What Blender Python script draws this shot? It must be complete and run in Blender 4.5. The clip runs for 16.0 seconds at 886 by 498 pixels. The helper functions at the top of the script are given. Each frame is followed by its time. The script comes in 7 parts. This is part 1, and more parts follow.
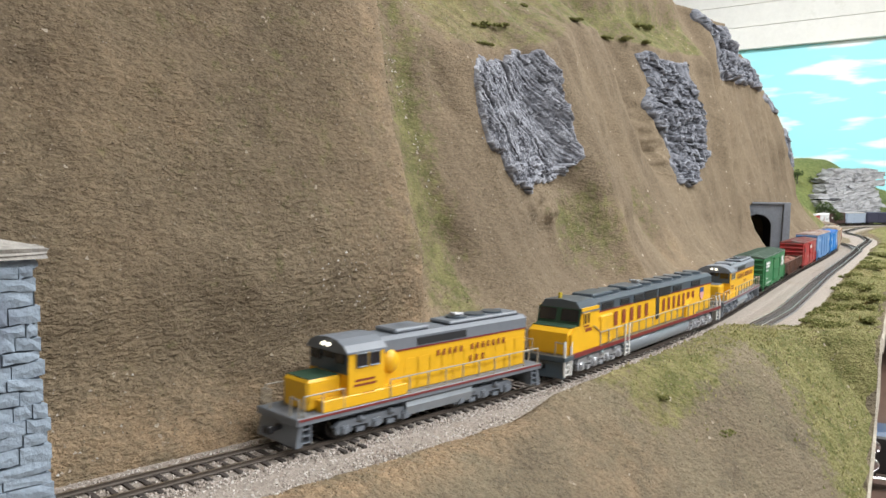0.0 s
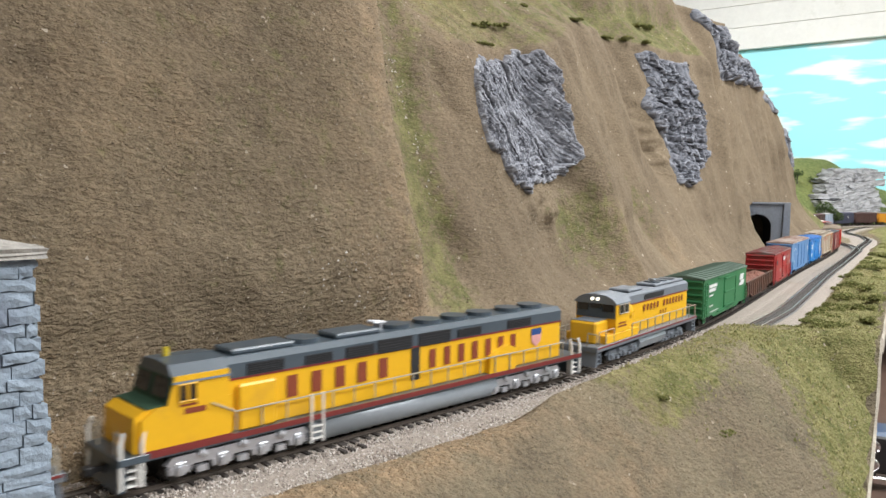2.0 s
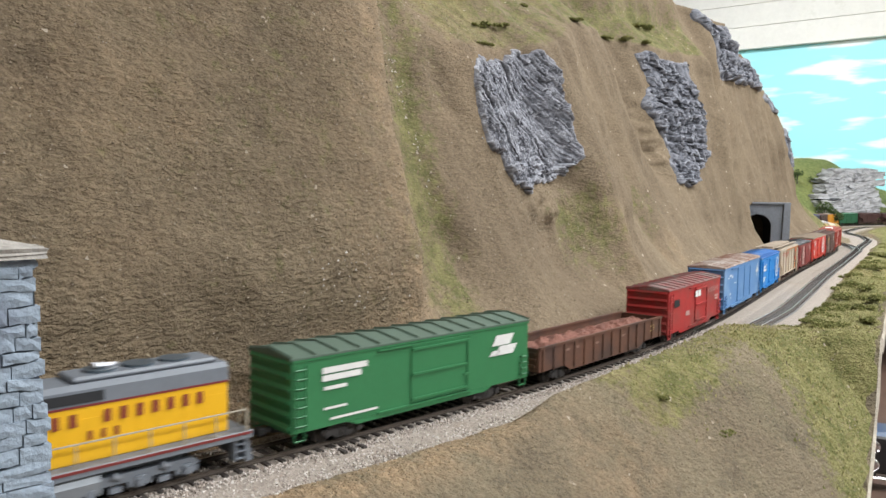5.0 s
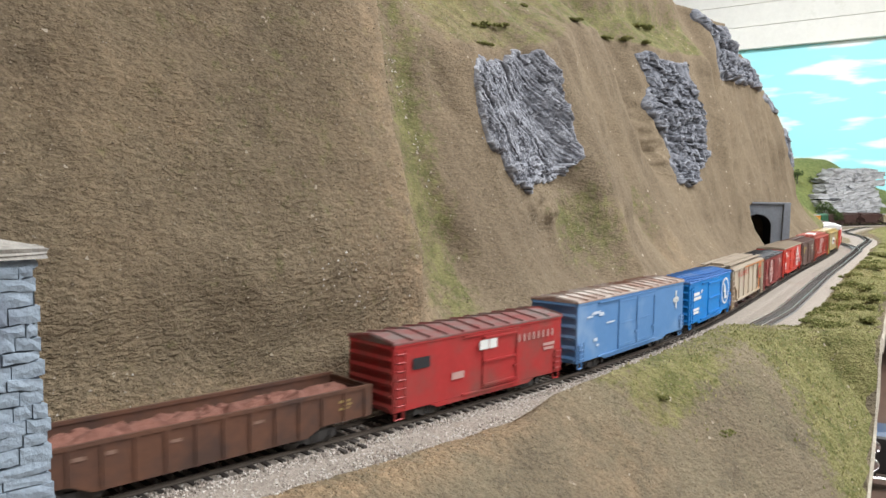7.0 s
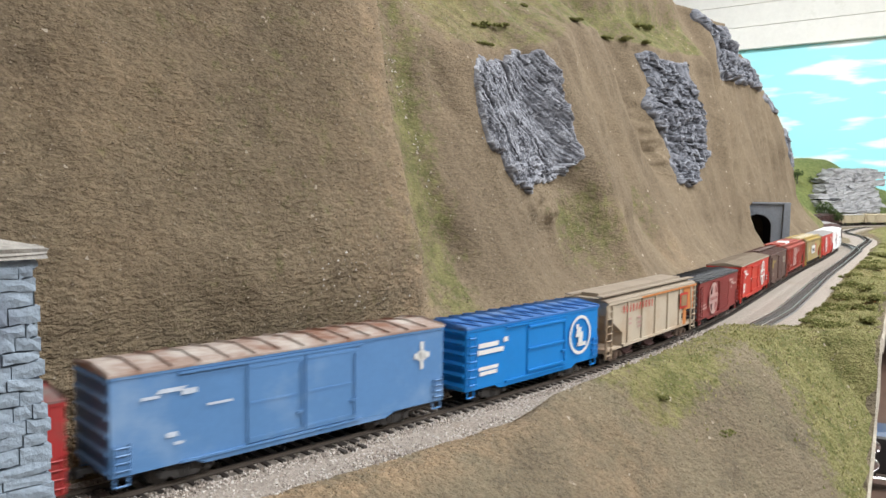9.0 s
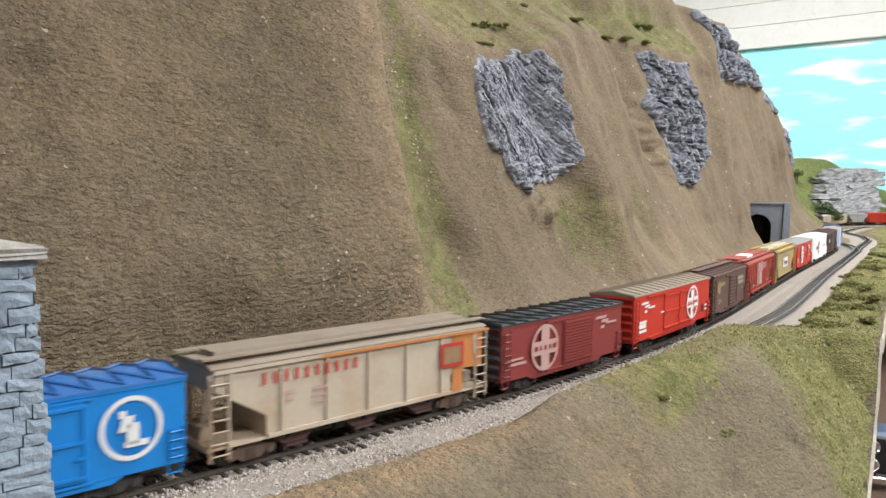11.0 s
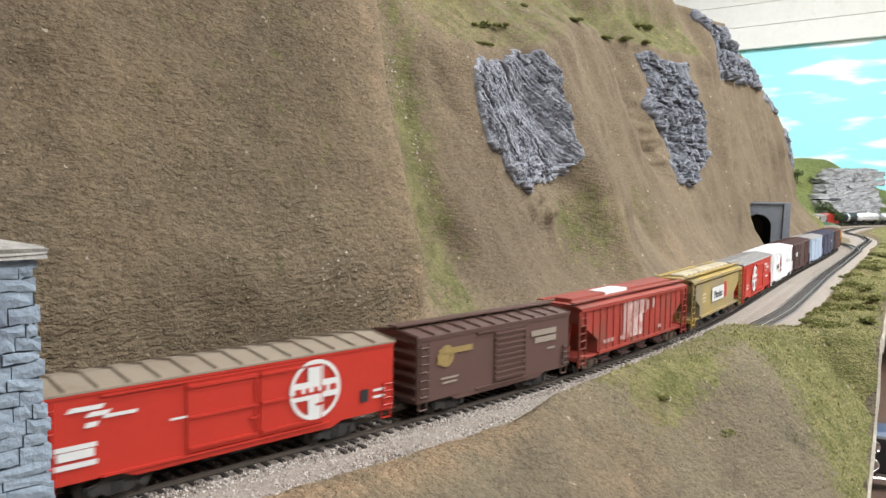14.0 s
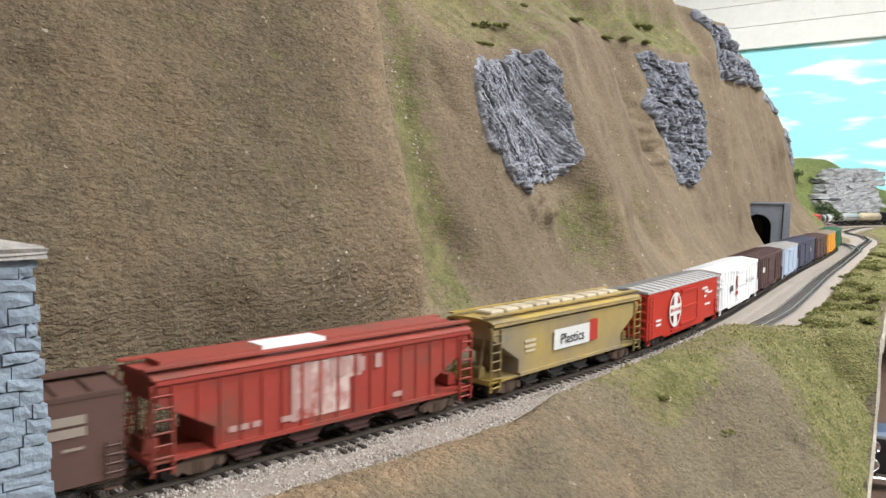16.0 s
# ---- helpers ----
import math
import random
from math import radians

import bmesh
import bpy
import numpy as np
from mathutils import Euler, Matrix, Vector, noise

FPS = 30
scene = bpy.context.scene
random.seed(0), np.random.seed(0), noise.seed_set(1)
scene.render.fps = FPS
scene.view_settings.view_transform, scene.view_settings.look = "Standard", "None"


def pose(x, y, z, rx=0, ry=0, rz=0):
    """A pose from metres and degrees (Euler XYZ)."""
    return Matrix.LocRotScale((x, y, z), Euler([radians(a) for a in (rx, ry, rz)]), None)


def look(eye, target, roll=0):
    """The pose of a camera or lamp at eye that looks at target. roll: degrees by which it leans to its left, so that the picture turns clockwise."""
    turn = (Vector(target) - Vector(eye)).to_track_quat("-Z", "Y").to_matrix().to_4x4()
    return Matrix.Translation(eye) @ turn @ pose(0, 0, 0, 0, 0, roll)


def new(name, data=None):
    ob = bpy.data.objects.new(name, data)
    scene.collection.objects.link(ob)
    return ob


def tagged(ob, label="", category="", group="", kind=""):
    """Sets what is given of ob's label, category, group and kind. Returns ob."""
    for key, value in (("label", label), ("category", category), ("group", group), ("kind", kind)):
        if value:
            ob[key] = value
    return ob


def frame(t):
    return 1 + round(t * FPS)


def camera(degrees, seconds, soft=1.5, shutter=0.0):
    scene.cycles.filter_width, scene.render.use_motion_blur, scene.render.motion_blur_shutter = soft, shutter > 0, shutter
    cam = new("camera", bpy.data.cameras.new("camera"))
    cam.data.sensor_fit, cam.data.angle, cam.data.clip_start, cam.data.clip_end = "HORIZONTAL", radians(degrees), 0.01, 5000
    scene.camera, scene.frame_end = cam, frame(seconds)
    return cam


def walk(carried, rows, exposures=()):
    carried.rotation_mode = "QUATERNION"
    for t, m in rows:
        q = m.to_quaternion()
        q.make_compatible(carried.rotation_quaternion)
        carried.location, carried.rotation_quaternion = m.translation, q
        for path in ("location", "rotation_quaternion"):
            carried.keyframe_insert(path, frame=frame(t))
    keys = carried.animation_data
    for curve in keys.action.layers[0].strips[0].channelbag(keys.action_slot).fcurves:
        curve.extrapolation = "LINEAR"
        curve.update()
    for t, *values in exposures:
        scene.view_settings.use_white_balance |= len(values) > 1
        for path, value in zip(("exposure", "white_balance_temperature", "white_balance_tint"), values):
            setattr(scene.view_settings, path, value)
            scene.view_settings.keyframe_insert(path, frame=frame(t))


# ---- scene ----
from math import sin, cos, tan, atan2, pi, hypot

# camera on a fixed stand just above the train's roofs
EYE = Vector((0, 0, 0.1277))
cam = camera(58.5, 16.0, soft=1.5, shutter=0.5)
CAM_POSE = look(EYE, EYE + Vector((0, cos(radians(4.414)), -sin(radians(4.414)))), 0.794)
walk(cam, [(0.0, CAM_POSE), (16.0, CAM_POSE)])

# the closed room has no daylight
world = bpy.data.worlds.new("room_world")
world.use_nodes = True
world.node_tree.nodes["Background"].inputs[0].default_value = (0.02, 0.02, 0.022, 1)
scene.world = world
scene.view_settings.exposure = 0.0


def ceiling_lamp(x, y, z, power, turn=0):
    d = bpy.data.lights.new("tube_light", "AREA")
    d.shape, d.size, d.size_y, d.energy, d.color = "RECTANGLE", 1.2, 0.28, power, (0.96, 0.98, 1.0)
    o = new("tube_light", d)
    o.matrix_world = pose(x, y, z - 0.05, 0, 0, turn)
    tagged(o, "bright fluorescent tubes assumed under the ceiling, out of view", "lamp light")
    return o


# the last lamp is an unseen addition that brightens the backdrop and far hill
LAMPS = [(1.15, 0.72, 42, 30), (2.1, 1.6, 44, 60), (-1.6, -1.6, 2, 30), (3.0, 0.0, 82, 60), (1.35, -1.0, 68, 30), (0.75, 3.15, 48, -39)]
CEIL = 1.75
for lx, ly, lw, lt in LAMPS:
    ceiling_lamp(lx, ly, CEIL, lw, lt)


# ---- the track's line: heading in degrees by metres along it, away from the camera ----
KS = (-2.8, -1.8, -1.1, -0.6, -0.3, 0, .15, .3, .45, .6, .8, 1.0, 1.2, 1.4, 1.6, 1.8, 2.0, 2.2, 2.4, 2.6, 2.8, 3.0, 3.2, 3.5, 4.2, 7.0)
KH = (-150, -60, 0, 35, 45.5, 44.8, 43.7, 46.4, 51.6, 55.9, 58.9, 59.1, 58.5, 57.4, 58.2, 59.1, 65.7, 72.4, 74.9, 70.7, 60.1, 54.9, 55.6, 36.1, 3.9, 3.9)


def integrate(ks, kh):
    ss = np.arange(-2.8, 7.0001, 0.005)
    th = np.radians(np.interp(ss, ks, kh))
    dx, dy = np.cos(th) * 0.005, np.sin(th) * 0.005
    x = np.concatenate([[0], np.cumsum((dx[1:] + dx[:-1]) / 2)])
    y = np.concatenate([[0], np.cumsum((dy[1:] + dy[:-1]) / 2)])
    i = int(np.argmin(abs(ss)))
    return ss, x - x[i] - 0.1755, y - y[i] + 0.2869, th


TRACK = integrate(KS, KH)
# the cliff follows the same line, but runs on straight near its ends
CLIFF = integrate((-2.8, 0, .15, .3, .45, .6, .8, 1.0, 1.4, 1.8, 2.4, 7.0), (44.8, 44.8, 43.7, 46.4, 51.6, 55.9, 58.9, 59.1, 58, 59.1, 62, 62))


def along(s, d=0.0, z=0.0, line=TRACK):
    """The place s metres along the line, d metres to its right (the aisle side)."""
    ss, x, y, th = line
    t = float(np.interp(s, ss, th))
    return Vector((float(np.interp(s, ss, x)) + sin(t) * d, float(np.interp(s, ss, y)) - cos(t) * d, z))


def grid_along(S, D, line=TRACK):
    ss, x, y, th = line
    t = np.interp(S, ss, th)
    return np.interp(S, ss, x) + np.sin(t) * D, np.interp(S, ss, y) - np.cos(t) * D


# how far the train has run at each half second
RUN_T = tuple(i * 0.5 for i in range(33))
RUN_S = (0, .0694, .1409, .2145, .2901, .3671, .4446, .5226, .6012, .68, .7587, .8374, .916, .9946, 1.0731, 1.1514, 1.2293, 1.3067, 1.3838,
         1.4607, 1.5377, 1.6147, 1.6917, 1.7689, 1.8442, 1.9157, 1.9824, 2.047, 2.1134, 2.1864, 2.2624, 2.3371, 2.4105)


def run_rows(u0, length, bogie):
    """Poses of a car whose front end stands u0 along the line at the start."""
    rows, c = [], u0 + length / 2
    for t, run in zip(RUN_T, RUN_S):
        a, b = along(c - run - bogie / 2), along(c - run + bogie / 2)
        v = a - b
        m = (a + b) / 2
        rows.append((t, pose(m.x, m.y, 0, 0, 0, math.degrees(atan2(v.y, v.x)))))
    return rows


MOVING = []


# ---- materials ----
def mat(name, base, rough=0.6, metal=0.0, var=0.12, scale=60, bump=0.0, bscale=400, dirt=None, dscale=12, damt=0.0, coords="Object", spec=0.5, coat=0.0):
    """A surface with a base colour, mottling at two scales, optional dirt colour and fine relief."""
    m = bpy.data.materials.new(name)
    m.use_nodes = True
    nt = m.node_tree
    b = nt.nodes["Principled BSDF"]
    b.inputs["Roughness"].default_value, b.inputs["Metallic"].default_value = rough, metal
    b.inputs["Specular IOR Level"].default_value = spec
    b.inputs["Coat Weight"].default_value = coat
    tc = nt.nodes.new("ShaderNodeTexCoord")
    out = tc.outputs[coords]

    def noise_node(sc, detail=4, rgh=0.6):
        n = nt.nodes.new("ShaderNodeTexNoise")
        n.inputs["Scale"].default_value, n.inputs["Detail"].default_value, n.inputs["Roughness"].default_value = sc, detail, rgh
        nt.links.new(out, n.inputs["Vector"])
        return n
    n1, n2 = noise_node(scale), noise_node(scale * 7, 3)
    mixn = nt.nodes.new("ShaderNodeMath")
    mixn.operation = "ADD"
    nt.links.new(n1.outputs[0], mixn.inputs[0]), nt.links.new(n2.outputs[0], mixn.inputs[1])
    ramp = nt.nodes.new("ShaderNodeMapRange")
    ramp.inputs[1].default_value, ramp.inputs[2].default_value = 0.6, 1.4
    ramp.inputs[3].default_value, ramp.inputs[4].default_value = 1 - var, 1 + var
    nt.links.new(mixn.outputs[0], ramp.inputs[0])
    mul = nt.nodes.new("ShaderNodeVectorMath")
    mul.operation = "SCALE"
    mul.inputs[0].default_value = base
    nt.links.new(ramp.outputs[0], mul.inputs["Scale"])
    col = mul.outputs[0]
    if dirt:
        n3 = noise_node(dscale, 6, 0.65)
        mr = nt.nodes.new("ShaderNodeMapRange")
        mr.inputs[1].default_value, mr.inputs[2].default_value = 0.62 - damt * 0.35, 0.78 - damt * 0.25
        nt.links.new(n3.outputs[0], mr.inputs[0])
        mx = nt.nodes.new("ShaderNodeMix")
        mx.data_type = "RGBA"
        nt.links.new(mr.outputs[0], mx.inputs[0]), nt.links.new(col, mx.inputs[6])
        mx.inputs[7].default_value = (*dirt, 1)
        col = mx.outputs[2]
    nt.links.new(col, b.inputs["Base Color"])
    if bump:
        n4 = noise_node(bscale, 3, 0.6)
        bp = nt.nodes.new("ShaderNodeBump")
        bp.inputs["Strength"].default_value, bp.inputs["Distance"].default_value = 1.0, bump
        nt.links.new(n4.outputs[0], bp.inputs["Height"]), nt.links.new(bp.outputs[0], b.inputs["Normal"])
    return m


def earth(name, cols, grass, grain=900, bump=0.0012, attr="grass", pale=None):
    """Scenic earth: blended soils and turf by an attribute, with grains."""
    m = bpy.data.materials.new(name)
    m.use_nodes = True
    nt = m.node_tree
    N, Lk = nt.nodes.new, nt.links.new
    b = nt.nodes["Principled BSDF"]
    b.inputs["Roughness"].default_value = 0.95
    b.inputs["Specular IOR Level"].default_value = 0.15
    tc = N("ShaderNodeTexCoord")

    def nz(sc, detail=5, rgh=0.6, stretch=None):
        n = N("ShaderNodeTexNoise")
        n.inputs["Scale"].default_value, n.inputs["Detail"].default_value, n.inputs["Roughness"].default_value = sc, detail, rgh
        if stretch:
            mp = N("ShaderNodeMapping")
            mp.inputs["Scale"].default_value = stretch
            Lk(tc.outputs["Object"], mp.inputs["Vector"]), Lk(mp.outputs[0], n.inputs["Vector"])
        else:
            Lk(tc.outputs["Object"], n.inputs["Vector"])
        return n.outputs[0]

    def rng(v, lo, hi, a=0.0, c=1.0):
        r = N("ShaderNodeMapRange")
        r.inputs[1].default_value, r.inputs[2].default_value, r.inputs[3].default_value, r.inputs[4].default_value = lo, hi, a, c
        Lk(v, r.inputs[0])
        return r.outputs[0]

    def mix(f, a, c):
        x = N("ShaderNodeMix")
        x.data_type = "RGBA"
        for sock, val in ((x.inputs[0], f), (x.inputs[6], a), (x.inputs[7], c)):
            if isinstance(val, tuple):
                sock.default_value = (*val, 1)
            else:
                Lk(val, sock)
        return x.outputs[2]
    c = mix(rng(nz(9), 0.4, 0.62), cols[0], cols[1])
    c = mix(rng(nz(22, 6, 0.7), 0.5, 0.68), c, cols[2])
    c = mix(rng(nz(5, 3, 0.5, (2.2, 2.2, 0.5)), 0.52, 0.7, 0, 0.7), c, cols[3])
    calm = N("ShaderNodeAttribute")
    calm.attribute_name = "calm"
    if pale:
        c = mix(rng(calm.outputs["Fac"], 0, 1, 0, 0.8), c, mix(rng(nz(7, 4, 0.55, (2.0, 2.0, 0.7)), 0.38, 0.62), pale[0], pale[1]))
    g = mix(rng(nz(60, 4, 0.7), 0.38, 0.62), grass[0], grass[1])
    at = N("ShaderNodeAttribute")
    at.attribute_name = attr
    edge = N("ShaderNodeMath")
    edge.operation = "ADD"
    Lk(at.outputs["Fac"], edge.inputs[0]), Lk(rng(nz(75, 5, 0.75), 0.3, 0.7, -0.45, 0.45), edge.inputs[1])
    c = mix(rng(edge.outputs[0], 0.35, 0.75), c, g)
    # rusty earth, and the lit ridge painted pale on the bluff's corner
    ru = N("ShaderNodeAttribute")
    ru.attribute_name = "rust_and_lit_ridge"
    redge = N("ShaderNodeMath")
    redge.operation = "MULTIPLY"
    Lk(ru.outputs["Fac"], redge.inputs[0]), Lk(rng(nz(45, 5, 0.75), 0.35, 0.6), redge.inputs[1])
    c = mix(redge.outputs[0], c, (0.33, 0.235, 0.145))
    v = N("ShaderNodeTexVoronoi")
    v.inputs["Scale"].default_value = grain * 0.55
    Lk(tc.outputs["Object"], v.inputs["Vector"])
    sep = N("ShaderNodeSeparateColor")
    Lk(v.outputs["Color"], sep.inputs[0])
    fine = nz(grain, 3, 0.7)
    val = N("ShaderNodeMath")
    val.operation = "MULTIPLY"
    Lk(rng(fine, 0.3, 0.7, 0.86, 1.14), val.inputs[0]), Lk(rng(sep.outputs[0], 0, 1, 0.86, 1.15), val.inputs[1])
    sc = N("ShaderNodeVectorMath")
    sc.operation = "SCALE"
    Lk(c, sc.inputs[0]), Lk(val.outputs[0], sc.inputs["Scale"])
    c = mix(rng(sep.outputs[1], 0.997, 0.999), sc.outputs[0], (0.42, 0.36, 0.28))
    Lk(c, b.inputs["Base Color"])
    h = N("ShaderNodeMath")
    h.operation = "ADD"
    Lk(rng(fine, 0.0, 1.0, 0.0, 0.6), h.inputs[0]), Lk(rng(nz(grain * 0.26, 4, 0.62, (1.0, 1.0, 1.9)), 0.3, 0.7, 0.0, 1.25), h.inputs[1])
    bp = N("ShaderNodeBump")
    bp.inputs["Strength"].default_value, bp.inputs["Distance"].default_value = 1.0, bump
    hs = N("ShaderNodeMath")
    hs.operation = "MULTIPLY"
    Lk(h.outputs[0], hs.inputs[0]), Lk(rng(calm.outputs["Fac"], 0, 1, 1.0, 0.28), hs.inputs[1])
    Lk(hs.outputs[0], bp.inputs["Height"]), Lk(bp.outputs[0], b.inputs["Normal"])
    return m


def rockmat(name, dark, mid, light, scale=1.0):
    m = bpy.data.materials.new(name)
    m.use_nodes = True
    nt = m.node_tree
    N, Lk = nt.nodes.new, nt.links.new
    b = nt.nodes["Principled BSDF"]
    b.inputs["Roughness"].default_value = 0.85
    b.inputs["Specular IOR Level"].default_value = 0.25
    tc = N("ShaderNodeTexCoord")
    n = N("ShaderNodeTexNoise")
    n.inputs["Scale"].default_value, n.inputs["Detail"].default_value, n.inputs["Roughness"].default_value = 70 * scale, 8, 0.7
    Lk(tc.outputs["Object"], n.inputs["Vector"])
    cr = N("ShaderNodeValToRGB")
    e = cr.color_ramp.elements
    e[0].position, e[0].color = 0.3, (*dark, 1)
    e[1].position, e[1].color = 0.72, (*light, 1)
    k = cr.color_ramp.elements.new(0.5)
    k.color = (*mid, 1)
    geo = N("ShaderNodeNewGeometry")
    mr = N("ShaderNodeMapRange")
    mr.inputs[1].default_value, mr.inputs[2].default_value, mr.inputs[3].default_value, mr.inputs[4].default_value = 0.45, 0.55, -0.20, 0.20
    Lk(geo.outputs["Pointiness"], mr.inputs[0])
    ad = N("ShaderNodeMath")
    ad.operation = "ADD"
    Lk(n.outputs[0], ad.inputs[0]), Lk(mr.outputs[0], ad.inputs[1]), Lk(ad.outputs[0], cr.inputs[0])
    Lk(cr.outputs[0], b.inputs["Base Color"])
    n2 = N("ShaderNodeTexNoise")
    n2.inputs["Scale"].default_value, n2.inputs["Detail"].default_value = 260 * scale, 6
    Lk(tc.outputs["Object"], n2.inputs["Vector"])
    bp = N("ShaderNodeBump")
    bp.inputs["Strength"].default_value, bp.inputs["Distance"].default_value = 0.9, 0.0016 / scale
    Lk(n2.outputs[0], bp.inputs["Height"]), Lk(bp.outputs[0], b.inputs["Normal"])
    return m


SOILS = ((0.170, 0.131, 0.086), (0.216, 0.169, 0.112), (0.130, 0.101, 0.069), (0.238, 0.181, 0.114))
TURF = ((0.105, 0.106, 0.044), (0.182, 0.168, 0.076))
M_CLIFF = earth("cliff_earth", SOILS, TURF, 800, 0.0021, pale=((0.150, 0.115, 0.078), (0.196, 0.152, 0.103)))
M_HILL = earth("hill_earth", ((0.190, 0.154, 0.104), (0.240, 0.200, 0.134), (0.135, 0.112, 0.078), (0.225, 0.198, 0.125)), ((0.140, 0.142, 0.052), (0.245, 0.228, 0.098)), 820, 0.0020)
M_FAR = earth("far_turf", ((0.20, 0.22, 0.07), (0.26, 0.27, 0.10), (0.16, 0.18, 0.06), (0.28, 0.25, 0.11)), ((0.125, 0.155, 0.055), (0.20, 0.225, 0.085)), 500, 0.002)
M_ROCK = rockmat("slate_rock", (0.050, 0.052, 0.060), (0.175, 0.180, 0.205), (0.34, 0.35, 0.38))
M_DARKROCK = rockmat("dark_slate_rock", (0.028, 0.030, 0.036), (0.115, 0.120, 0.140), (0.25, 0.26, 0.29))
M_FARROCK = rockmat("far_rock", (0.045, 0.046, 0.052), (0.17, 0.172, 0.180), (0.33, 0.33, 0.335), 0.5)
M_STONE = mat("blue_grey_stone", (0.250, 0.305, 0.365), 0.85, var=0.22, scale=90, bump=0.0008, bscale=420, dirt=(0.16, 0.19, 0.24), dscale=45, damt=0.35)
M_JOINT = mat("stone_joint", (0.10, 0.12, 0.15), 0.95, var=0.2)
M_CAPSTONE = mat("cap_stone", (0.33, 0.31, 0.28), 0.9, var=0.25, scale=60, bump=0.001, bscale=300, dirt=(0.2, 0.22, 0.25), dscale=30, damt=0.4)
M_PORTAL = mat("grey_portal", (0.17, 0.185, 0.21), 0.85, var=0.25, scale=60, bump=0.0006, bscale=300)
M_DARK = mat("lining_black", (0.008, 0.008, 0.009), 0.95)
M_BALLAST = mat("grey_ballast", (0.285, 0.245, 0.208), 0.9, var=0.35, scale=260, bump=0.001, bscale=900, dirt=(0.22, 0.17, 0.13), dscale=18, damt=0.1)
M_TIE = mat("tie_brown", (0.052, 0.042, 0.036), 0.8, var=0.35, scale=140, bump=0.0002, bscale=1500)
M_RAILSIDE = mat("rail_brown", (0.085, 0.068, 0.055), 0.6, 0.2, var=0.2, scale=200)
M_RAILTOP = mat("nickel_rail", (0.42, 0.40, 0.37), 0.28, 1.0, var=0.1, scale=200)
M_ROADBED = mat("siding_bed", (0.14, 0.133, 0.128), 0.9, var=0.3, scale=200, bump=0.0006, bscale=900)
M_WHITEPAINT = mat("white_boards", (0.84, 0.83, 0.80), 0.7, var=0.05, scale=8, dirt=(0.6, 0.58, 0.52), dscale=5, damt=0.1)
M_WALL = mat("room_wall_paint", (0.62, 0.60, 0.56), 0.8, var=0.05, scale=4)
M_FLOORING = mat("brown_floor", (0.095, 0.058, 0.042), 0.5, var=0.25, scale=7, bump=0.0004, bscale=60)
M_FASCIA = mat("plaster_edge", (0.36, 0.32, 0.26), 0.9, var=0.3, scale=60, bump=0.001, bscale=250)


# ---- building helpers ----
def part(name, bm, material, parent=None, label="", smooth=False):
    me = bpy.data.meshes.new(name)
    bm.to_mesh(me)
    bm.free()
    for m in (material if isinstance(material, (list, tuple)) else (material,)):
        me.materials.append(m)
    if smooth:
        me.polygons.foreach_set("use_smooth", [True] * len(me.polygons))
    ob = new(name, me)
    if parent is not None:
        ob.parent = parent
    if label:
        tagged(ob, label)
    return ob


def box(bm, x0, x1, y0, y1, z0, z1, bevel=0.0, mi=0):
    vs = [bm.verts.new((x, y, z)) for x in (x0, x1) for y in (y0, y1) for z in (z0, z1)]
    fs = [bm.faces.new([vs[i] for i in q]) for q in ((0, 1, 3, 2), (4, 6, 7, 5), (0, 4, 5, 1), (2, 3, 7, 6), (0, 2, 6, 4), (1, 5, 7, 3))]
    for f in fs:
        f.material_index = mi
    if bevel:
        es = list({e for f in fs for e in f.edges})
        bmesh.ops.bevel(bm, geom=es, offset=bevel, segments=1, affect="EDGES")
    return bm


def prism(bm, pts, axis, a, b, mi=0):
    """Extrude a closed outline along an axis: 'x': pts are (y, z); 'y': (x, z); 'z': (x, y)."""
    put = {"x": lambda p, t: (t, p[0], p[1]), "y": lambda p, t: (p[0], t, p[1]), "z": lambda p, t: (p[0], p[1], t)}[axis]
    A, B = [bm.verts.new(put(p, a)) for p in pts], [bm.verts.new(put(p, b)) for p in pts]
    n = len(pts)
    fs = [bm.faces.new(A[::-1]), bm.faces.new(B)]
    for i in range(n):
        fs.append(bm.faces.new((A[i], A[(i + 1) % n], B[(i + 1) % n], B[i])))
    for f in fs:
        f.material_index = mi
    bmesh.ops.recalc_face_normals(bm, faces=fs)
    return bm


def rod(bm, a, b, r, n=8, mi=0, r2=None):
    a, b = Vector(a), Vector(b)
    q = (b - a).to_track_quat("Z", "Y").to_matrix()
    r2 = r if r2 is None else r2
    A = [bm.verts.new(a + q @ Vector((r * cos(2 * pi * i / n), r * sin(2 * pi * i / n), 0))) for i in range(n)]
    B = [bm.verts.new(b + q @ Vector((r2 * cos(2 * pi * i / n), r2 * sin(2 * pi * i / n), 0))) for i in range(n)]
    fs = [bm.faces.new(A[::-1]), bm.faces.new(B)] + [bm.faces.new((A[i], A[(i + 1) % n], B[(i + 1) % n], B[i])) for i in range(n)]
    for f in fs:
        f.material_index = mi
    return bm


def tube(bm, pts, r, n=6, mi=0):
    for a, b in zip(pts[:-1], pts[1:]):
        rod(bm, a, b, r, n, mi)
    return bm


